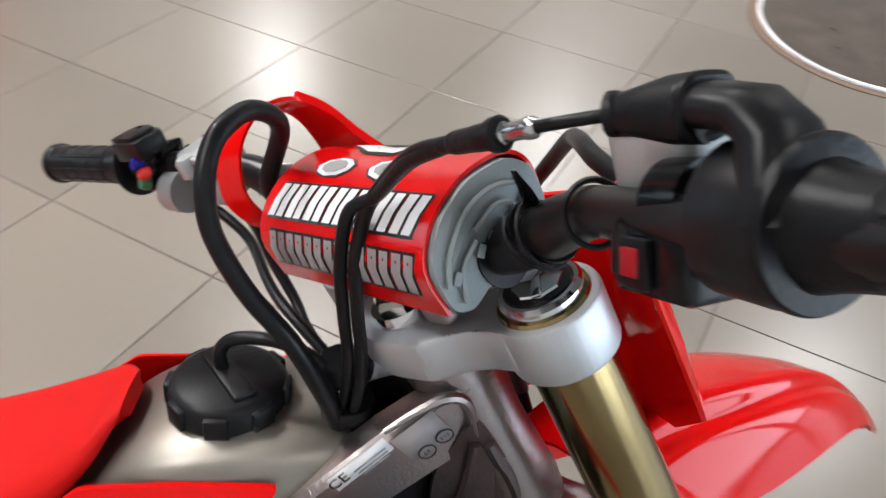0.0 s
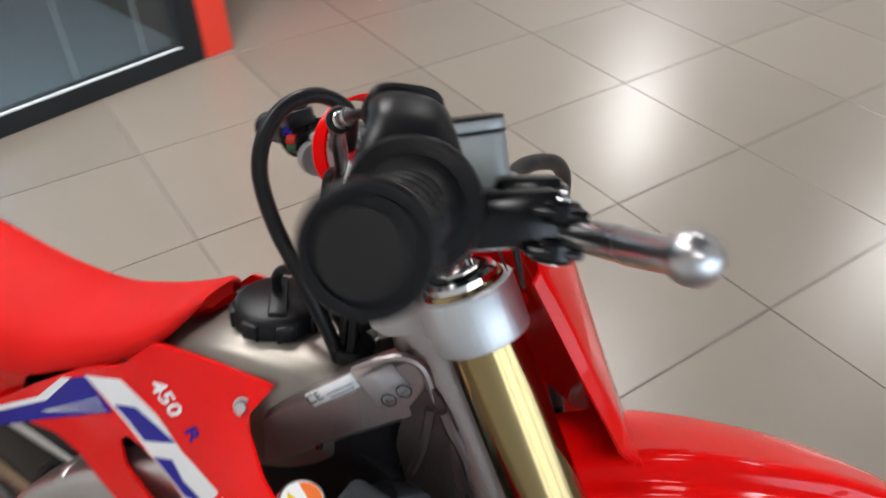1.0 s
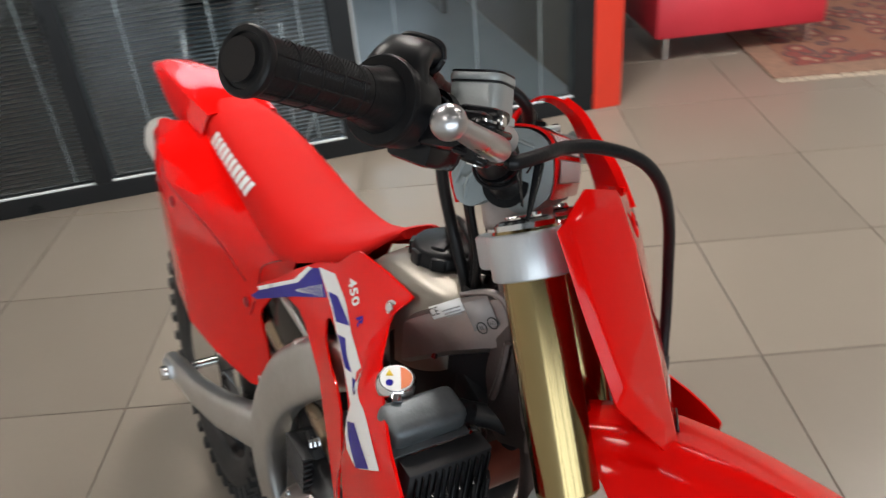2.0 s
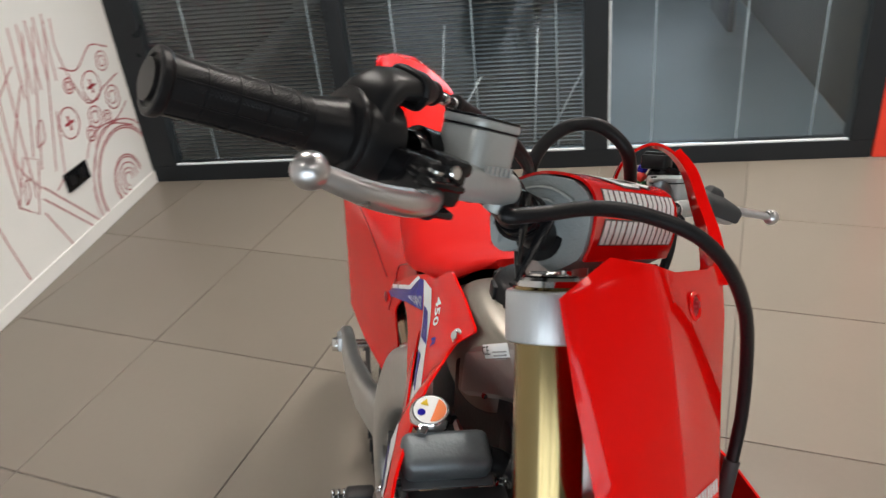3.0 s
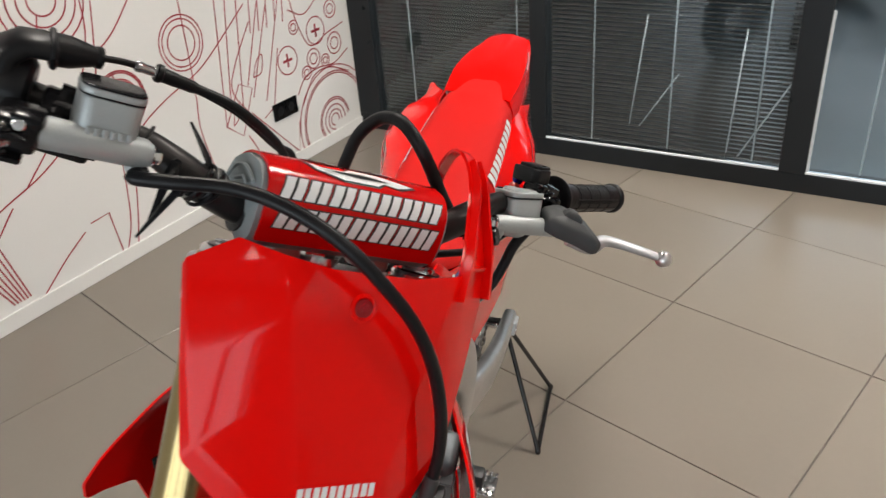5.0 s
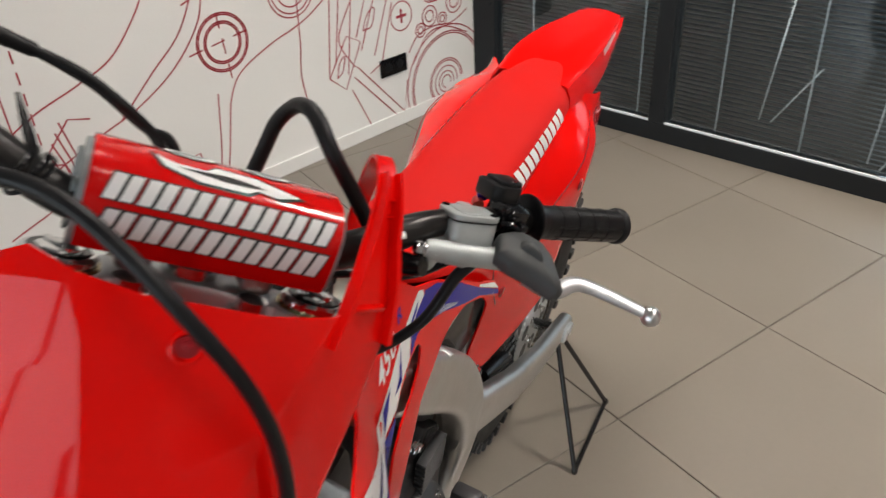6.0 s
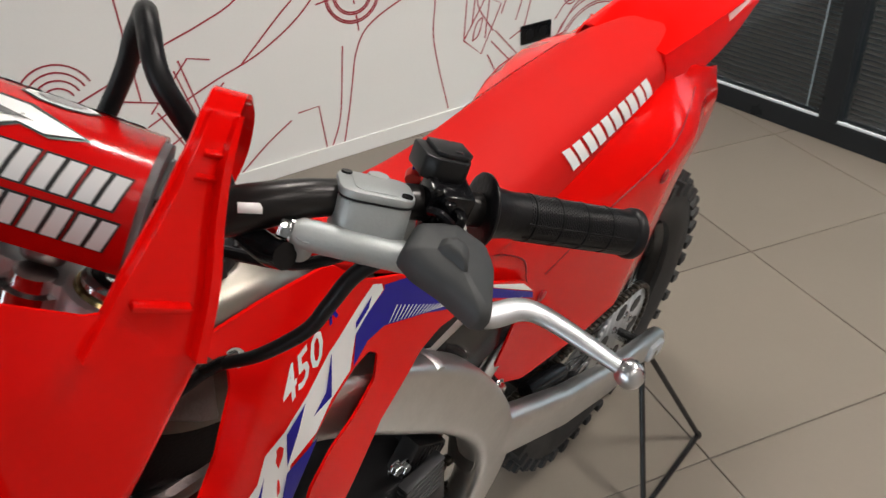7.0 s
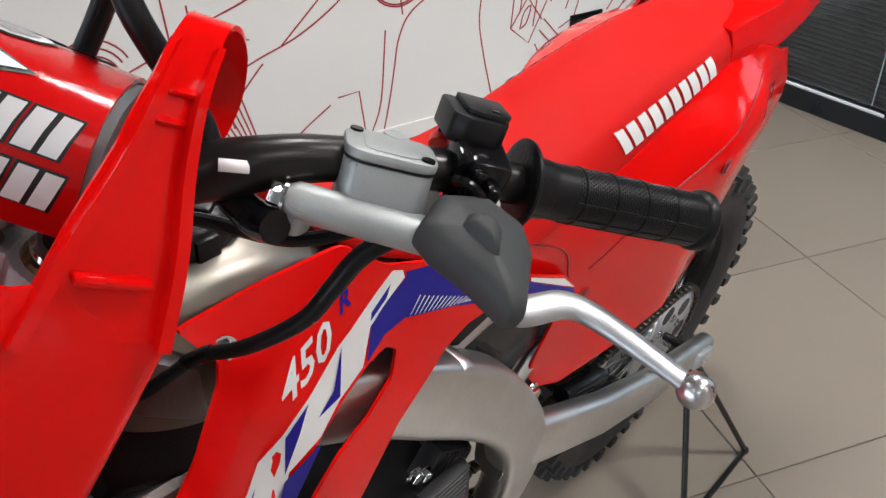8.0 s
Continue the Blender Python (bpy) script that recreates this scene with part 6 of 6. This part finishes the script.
for k in (4, 6):
    p, d = wire[k], (wire[k + 1] - wire[k - 1]).normalized()
    part("tape_wrap", lathe(p - d * 0.011, p + d * 0.011, [(0, 0.0042), (0.2, 0.0050), (0.5, 0.0047), (0.8, 0.0050), (1, 0.0042)], 12), BLACK, bike)
for p, d in (((-0.060, -0.004, 1.070), (0.1, 0.05, 1)), ((-0.058, -0.010, 1.040), (0, 0, 1))):
    p, d = Vector(p), Vector(d).normalized()
    part("cable_clip", lathe(p - d * 0.006, p + d * 0.006, [(0, 0.018), (0.2, 0.0195), (0.8, 0.0195), (1, 0.018)], 16), RUBBER, bike)
for p0, p1, q in (((0.002, -0.150, 1.190), (0.008, -0.152, 1.206), (0.018, -0.176, 1.158)), ((-0.020, -0.150, 1.192), (-0.014, -0.156, 1.210), (0.010, -0.168, 1.166)), ((-0.036, -0.118, 1.178), (-0.030, -0.122, 1.200), (-0.060, -0.140, 1.222))):
    part("cable_tie", tube([p0, p1, q], [0.0016, 0.0022, 0.0030, 0.0010], 6, 4, flat=(0.5, 1.4)), BLACK, bike, "black cable tie with loose tail", STEER)
for y in (-0.118, -0.128):
    part("tie_loop", lathe((-0.025, y, 1.186), (-0.026, y - 0.004, 1.188), [(0, 0.0165), (0.5, 0.0172), (1, 0.0165)], 24), BLACK, bike, m=STEER)

# rear wheel
AX = Vector((-1.026, 0, 0.338))


def tyre(r, w, knobs, rim_r):
    prof = [(-0.36, rim_r - 0.006), (-0.46, rim_r + 0.012), (-0.50, rim_r + 0.035), (-0.47, r - 0.035), (-0.36, r - 0.016), (-0.18, r - 0.010), (0, r - 0.008), (0.18, r - 0.010), (0.36, r - 0.016), (0.47, r - 0.035), (0.50, rim_r + 0.035), (0.46, rim_r + 0.012), (0.36, rim_r - 0.006)]
    seg = 72
    bm = bmesh.new()
    rings = [[bm.verts.new((q * math.cos(2 * math.pi * k / seg), h * w, q * math.sin(2 * math.pi * k / seg))) for k in range(seg)] for h, q in prof]
    for r0, r1 in zip(rings, rings[1:] + rings[:1]):
        for k in range(seg):
            bm.faces.new((r0[k], r0[(k + 1) % seg], r1[(k + 1) % seg], r1[k]))
    lumps = []
    for k in range(knobs):
        a = 360 * k / knobs
        ca, sa = math.cos(radians(a)), math.sin(radians(a))
        for y, tip, sz in ((-0.44, 0.026, (0.020, 0.020, 0.026)), (-0.20, 0.004, (0.018, 0.026, 0.020)), (0.06, 0.002, (0.018, 0.022, 0.020)), (0.22, 0.004, (0.018, 0.026, 0.020)), (0.44, 0.026, (0.020, 0.020, 0.026))):
            aa = a + (0 if abs(y) > 0.3 else 360 / knobs / 2 * (1 if y > 0.1 or y < -0.1 else 0))
            ca, sa = math.cos(radians(aa)), math.sin(radians(aa))
            q = r - tip
            lumps.append(box((q * ca, y * w, q * sa), sz[2:] + (sz[1], sz[0]), (0, -aa, 0)))
    return join(bm, *lumps)


def wheel(name, center, r, w, rim_r, knobs, label, m=None):
    place = (m or Matrix()) @ Matrix.Translation(center)
    wh = part(name, tyre(r, w, knobs, rim_r), TYRE, bike, label, place, sharp=30)
    part("rim", lathe((0, -w * 0.33, 0), (0, w * 0.33, 0), [(0, rim_r), (0.08, rim_r - 0.004), (0.3, rim_r - 0.018), (0.7, rim_r - 0.018), (0.92, rim_r - 0.004), (1, rim_r)], 60, False), BLACK, wh, "black wheel rim", place)
    part("hub", lathe((0, -0.055, 0), (0, 0.055, 0), [(0, 0.035), (0.1, 0.052), (0.3, 0.03), (0.7, 0.03), (0.9, 0.052), (1, 0.035)], 28), ALU, wh, m=place)
    for k in range(32):
        a = 2 * math.pi * k / 32
        b2 = a + (0.5 if k % 4 < 2 else -0.5)
        y = 0.045 if k % 2 else -0.045
        part("spoke", cyl((0.048 * math.cos(a), y, 0.048 * math.sin(a)), ((rim_r - 0.012) * math.cos(b2), 0, (rim_r - 0.012) * math.sin(b2)), 0.002, seg=6), STEEL, wh, m=place)
    return wh


wheel("rear_wheel", AX, 0.338, 0.115, 0.245, 38, "knobbly rear tyre on a spoked black rim")
wheel("front_wheel", (0.452, 0, 0.345), 0.345, 0.085, 0.272, 44, "knobbly front tyre on a spoked black rim", STEER)
part("brake_disc", lathe(AX + Vector((0, -0.060, 0)), AX + Vector((0, -0.056, 0)), [(0, 0.120), (1, 0.120)], 48), STEEL, bike)
part("axle", cyl(AX + Vector((0, -0.150, 0)), AX + Vector((0, 0.150, 0)), 0.011, seg=20), STEEL, bike)
part("axle_nut", lathe(AX + Vector((0, -0.162, 0)), AX + Vector((0, -0.142, 0)), [(0, 0.016), (1, 0.018)], 6), STEEL, bike)


def sprocket(c, r, teeth, y):
    pts = []
    for k in range(teeth * 4):
        a = 2 * math.pi * k / (teeth * 4)
        q = r * (1.0 if k % 4 in (0, 1) else 0.955)
        pts.append((q * math.cos(a), q * math.sin(a)))
    return slab(pts, 0.005, Matrix.Translation((c.x, y, c.z)) @ pose(0, 0, 0, 90, 0, 0))


spr = part("rear_sprocket", sprocket(AX, 0.108, 44, 0.066), ALU_BRIGHT, bike, "alloy rear sprocket")
for k in range(6):
    a = 2 * math.pi * k / 6 + 0.3
    part("sprocket_window", cyl((AX.x + 0.070 * math.cos(a), 0.0600, AX.z + 0.070 * math.sin(a)), (AX.x + 0.070 * math.cos(a), 0.0672, AX.z + 0.070 * math.sin(a)), 0.019, seg=18), DARK, spr)
    part("sprocket_bolt", bolt((AX.x + 0.045 * math.cos(a + 0.5), 0.0665, AX.z + 0.045 * math.sin(a + 0.5)), (0, 1, 0), 0.006, 0.004), STEEL, spr)
CS = Vector((-0.440, 0.064, 0.470))
links = []
top0, top1 = Vector((AX.x - 0.0, 0.064, AX.z + 0.110)), Vector((CS.x, 0.064, CS.z + 0.034))
low0, low1 = Vector((AX.x, 0.064, AX.z - 0.110)), Vector((CS.x, 0.064, CS.z - 0.034))
run = [top1.lerp(top0, k / 40) for k in range(41)] + [AX + Vector((0.110 * math.cos(radians(90 + 180 * k / 22)), 0.064, 0.110 * math.sin(radians(90 + 180 * k / 22)))) for k in range(1, 22)] + [low0.lerp(low1, k / 40) for k in range(41)]
for p, q in zip(run, run[1:]):
    d = q - p
    links.append(box(((p + q) / 2)[:], (d.length * 0.82, 0.015, 0.011), (0, -math.degrees(math.atan2(d.z, d.x)), 0), 0.002, 1))
chain = part("drive_chain", join(*links), mat("oily_chain", (0.060, 0.052, 0.043), 0.40, metal=1.0, vary=0.3, scale=60), bike, "oily steel drive chain")
part("chain_guide", box((-0.800, 0.072, 0.352), (0.075, 0.030, 0.080), (0, -12, 0), 0.010, 2), BLACK, bike)
part("chain_slider", tube([(-0.640, 0.075, 0.505), (-0.700, 0.080, 0.490), (-0.740, 0.082, 0.475)], 0.014, 12), BLACK, bike)

# swingarm
for s in (-1, 1):
    rings = []
    for x, z, h, y, w in ((-0.470, 0.540, 0.048, 0.080, 0.024), (-0.560, 0.512, 0.046, 0.098, 0.022), (-0.700, 0.450, 0.043, 0.114, 0.020), (-0.860, 0.390, 0.037, 0.122, 0.018), (-1.000, 0.350, 0.032, 0.124, 0.017), (-1.090, 0.322, 0.026, 0.124, 0.016)):
        c = []
        for k in range(16):
            a = 2 * math.pi * k / 16
            c.append((x, s * (y + w * math.copysign(abs(math.cos(a)) ** 0.6, math.cos(a))), z + h * math.copysign(abs(math.sin(a)) ** 0.6, math.sin(a))))
        rings.append(c)
    arm = part("swingarm", loft(rings), ALU, bike, "cast aluminium swingarm", sharp=50)
    part("axle_block", box((-1.036, s * 0.143, 0.340), (0.062, 0.012, 0.034), (0, -16, 0), 0.004), ALU_BRIGHT, arm)
    part("adjuster_bolt", cyl((-1.085, s * 0.126, 0.322), (-1.125, s * 0.126, 0.308), 0.006, seg=10), STEEL, arm)
part("swingarm_bridge", box((-0.560, 0, 0.480), (0.060, 0.170, 0.080), (0, -16, 0), 0.015, 2), ALU_DARK, bike)

# engine and what shows between the frame loops
part("crankcase", box((-0.270, 0, 0.460), (0.330, 0.200, 0.250), (0, 8, 0), 0.03, 3), DARK, bike, "dark engine crankcase")
part("cylinder_block", box((-0.120, 0, 0.690), (0.150, 0.140, 0.230), (0, 14, 0), 0.02, 2), DARK, bike, "dark engine cylinder")
part("cylinder_head_cover", box((-0.080, 0, 0.825), (0.150, 0.130, 0.060), (0, 14, 0), 0.02, 3), mat("red_brown_cover", (0.22, 0.05, 0.03), 0.4), bike)
for s in (-1, 1):
    part("engine_cover", lathe((-0.300, s * 0.098, 0.480), (-0.300, s * 0.128, 0.480), [(0, 0.092), (0.6, 0.088), (1, 0.076)], 36), ALU_DARK if s < 0 else DARK, bike, "round engine side cover")
    for k in range(6):
        a = k * 1.047
        part("cover_bolt", bolt((-0.300 + 0.082 * math.cos(a), s * 0.121, 0.480 + 0.082 * math.sin(a)), (0, s, 0), 0.005, 0.004), STEEL, bike)
    part("subframe_tube", tube([(-0.360, s * 0.060, 0.790), (-0.560, s * 0.064, 0.830), (-0.780, s * 0.064, 0.880), (-0.930, s * 0.055, 0.920)], 0.012, 12), ALU, bike)
    part("subframe_stay", tube([(-0.500, s * 0.060, 0.600), (-0.620, s * 0.060, 0.700), (-0.780, s * 0.060, 0.840)], 0.011, 12), ALU, bike)
    part("head_stay", tube([(-0.130, s * 0.060, 0.870), (-0.060, s * 0.050, 0.860), (-0.010, s * 0.045, 0.880)], 0.012, 10), ALU_DARK, bike)
    peg = part("footpeg", box((-0.450, s * 0.160, 0.405), (0.048, 0.060, 0.010), (0, 0, 0), 0.003), STEEL, bike, "toothed steel footpeg")
    part("peg_teeth", join(*[box((-0.450 + 0.021 * sx, s * (0.136 + 0.010 * k), 0.415), (0.005, 0.006, 0.013)) for sx in (-1, 1) for k in range(6)]), STEEL, peg)
    part("peg_bracket", box((-0.450, s * 0.140, 0.425), (0.030, 0.050, 0.030), (0, 0, 0), 0.006), DARK, bike)
part("linkage_block", box((-0.425, 0, 0.590), (0.090, 0.120, 0.320), (0, -14, 0), 0.02, 2), DARK, bike, "dark shock linkage behind the frame loop")
for s in (-1, 1):
    ribbed = part("ribbed_cover", box((-0.385, s * 0.062, 0.585), (0.078, 0.030, 0.066), (0, -38, 0), 0.006, 2), DARK, bike, "ribbed black engine cover")
    for k in range(7):
        c = Vector((-0.385, s * 0.078, 0.585)) + Vector((math.cos(radians(38)), 0, math.sin(radians(38)))) * (0.0085 * (k - 3))
        part("rib", box(c, (0.0030, 0.0040, 0.060), (0, -38, 0), 0.0008), DARK, ribbed)
    for bx, bz in ((-0.318, 0.655), (-0.335, 0.640), (-0.300, 0.560), (-0.345, 0.520)):
        part("case_bolt", bolt((bx, s * 0.082, bz), (0, s, 0), 0.0075, 0.007), STEEL, bike)
    part("fuel_line", tube([(-0.400, s * 0.060, 0.790), (-0.440, s * 0.070, 0.745), (-0.455, s * 0.066, 0.700)], 0.007, 10), RUBBER, bike)
part("ignition_cover", box((-0.075, 0, 0.930), (0.170, 0.085, 0.085), (0, 22, 0), 0.012, 2), RUBBER, bike, "black rubber cover over the engine")
part("airbox", box((-0.520, 0, 0.770), (0.340, 0.140, 0.230), (0, 0, 0), 0.03, 2), BLACK, bike, "black plastic airbox")
part("mud_guard", Patch([[(-0.640, y, 0.880 - 0.5 * y * y), (-0.700, y, 0.740 - 0.5 * y * y), (-0.690, y, 0.560)] for y in (-0.085, -0.04, 0, 0.04, 0.085)]).sheet(8, 14, 0.004, 1), RUBBER, bike, "black inner mud guard")
part("shock_spring", tube([(-0.470 + 0.036 * math.cos(k * 0.9), 0.036 * math.sin(k * 0.9), 0.560 + 0.0052 * k) for k in range(50)], 0.006, 8, 2), mat("red_spring", (0.45, 0.02, 0.02), 0.35), bike, "red coiled shock spring")
part("shock_body", cyl((-0.470, 0, 0.500), (-0.470, 0, 0.860), 0.022, seg=20), STEEL, bike)
part("throttle_body", tube([(-0.200, 0, 0.800), (-0.300, 0, 0.810), (-0.420, 0, 0.810)], [0.034, 0.030, 0.040], 20), RUBBER, bike)
for s in (-1, 1):
    for k in range(7):
        part("engine_fin", box((-0.350, s * 0.100, 0.570 + 0.010 * k), (0.070, 0.016, 0.005), (0, 0, 0), 0.001), DARK, bike)
part("coolant_hose", tube([(-0.020, -0.070, 0.925), (0.020, -0.030, 0.930), (0.060, 0.0, 0.915), (0.030, 0.040, 0.925), (-0.010, 0.070, 0.930)], 0.013, 14), RUBBER, bike)
part("coolant_hose", tube([(-0.010, -0.085, 0.640), (-0.080, -0.090, 0.620), (-0.150, -0.080, 0.660)], 0.013, 14), RUBBER, bike)
part("exhaust_header", tube([(-0.040, -0.030, 0.740), (0.030, -0.040, 0.700), (0.020, -0.050, 0.610), (-0.100, -0.055, 0.590), (-0.300, -0.055, 0.640), (-0.480, -0.055, 0.700), (-0.640, -0.066, 0.745)], 0.021, 18), mat("heat_browned_steel", (0.30, 0.22, 0.15), 0.3, metal=1.0, vary=0.25), bike, "heat-browned exhaust header pipe")
part("muffler", lathe((-0.640, -0.066, 0.745), (-1.190, -0.076, 0.855), [(0, 0.022), (0.12, 0.034), (0.3, 0.042), (0.93, 0.046), (1, 0.036)], 32), mat("satin_muffler", (0.62, 0.62, 0.60), 0.5, metal=0.7), bike, "satin aluminium muffler")
for s in (-1, 1):
    part("frame_bolt", bolt((0.010, s * 0.036, 0.925), (0, s, 0), 0.007, 0.006), STEEL, bike)
part("gear_lever", tube([(-0.360, 0.140, 0.420), (-0.300, 0.155, 0.420), (-0.230, 0.160, 0.435), (-0.225, 0.190, 0.436)], 0.007, 10), STEEL, bike)
part("brake_pedal", tube([(-0.400, -0.130, 0.400), (-0.300, -0.150, 0.390), (-0.190, -0.150, 0.410)], 0.008, 10), STEEL, bike)

# triangle side stand
stand = tagged(new("side_stand"), "black steel triangle stand holding the rear axle", "stand")
TOP, TIP, FOOT = Vector((-0.679, -0.752, 0.318)), Vector((-0.660, -0.586, 0.0075)), Vector((-0.538, -0.807, 0.0075))
GLOSS_BLACK = mat("gloss_black_rod", (0.012, 0.012, 0.012), 0.2)
part("rod", cyl(TOP, TIP, 0.0058, seg=14), GLOSS_BLACK, stand)
part("rod", cyl(TOP, FOOT, 0.0058, seg=14), GLOSS_BLACK, stand)
part("rod", cyl(TIP, FOOT, 0.0058, seg=14), GLOSS_BLACK, stand)
for p in (TIP, FOOT):
    part("foot_bend", lathe(p - Vector((0, 0, 0.0075)), p + Vector((0, 0, 0.007)), [(0, 0.006), (0.3, 0.0075), (0.7, 0.0075), (1, 0.005)], 14), GLOSS_BLACK, stand)
part("hook", cyl(TOP, TOP + (BIKE @ AX - TOP).normalized() * 0.05, 0.008, seg=14), GLOSS_BLACK, stand)

# floor tiles
bm = box((0, 0, -0.006), (0.5968, 0.5968, 0.012), bevel=0.0012, seg=1)
tile_mesh = bpy.data.meshes.new("tile")
bm.to_mesh(tile_mesh)
bm.free()
tile_mesh.materials.append(TILE)
rest = []
for i in range(-6, 13):
    for j in range(-12, 10):
        c = (0.6 * i + 0.3, 0.6 * j + 0.3, random.uniform(-0.0004, 0.0004))
        if -6 <= i <= 7 and -6 <= j <= 5:
            t_ = new("tile", tile_mesh)
            t_.parent = floor
            t_.location = c
        elif -5.2 < c[0] < 8 and -7 < c[1] < 5.6:
            rest.append(c)
me = bpy.data.meshes.new("outer_tiles")
h = 0.2984
verts, faces = [], []
for x, y, z in rest:
    n0 = len(verts)
    verts += [(x - h, y - h, z), (x + h, y - h, z), (x + h, y + h, z), (x - h, y + h, z), (x - h, y - h, z - 0.012), (x + h, y - h, z - 0.012), (x + h, y + h, z - 0.012), (x - h, y + h, z - 0.012)]
    faces += [(n0, n0 + 1, n0 + 2, n0 + 3)] + [(n0 + k, n0 + 4 + k, n0 + 4 + (k + 1) % 4, n0 + (k + 1) % 4) for k in range(4)]
me.from_pydata(verts, [], faces)
me.materials.append(TILE)
outer = new("outer_tiles", me)
outer.parent = floor
tagged(outer, kind="stuff")
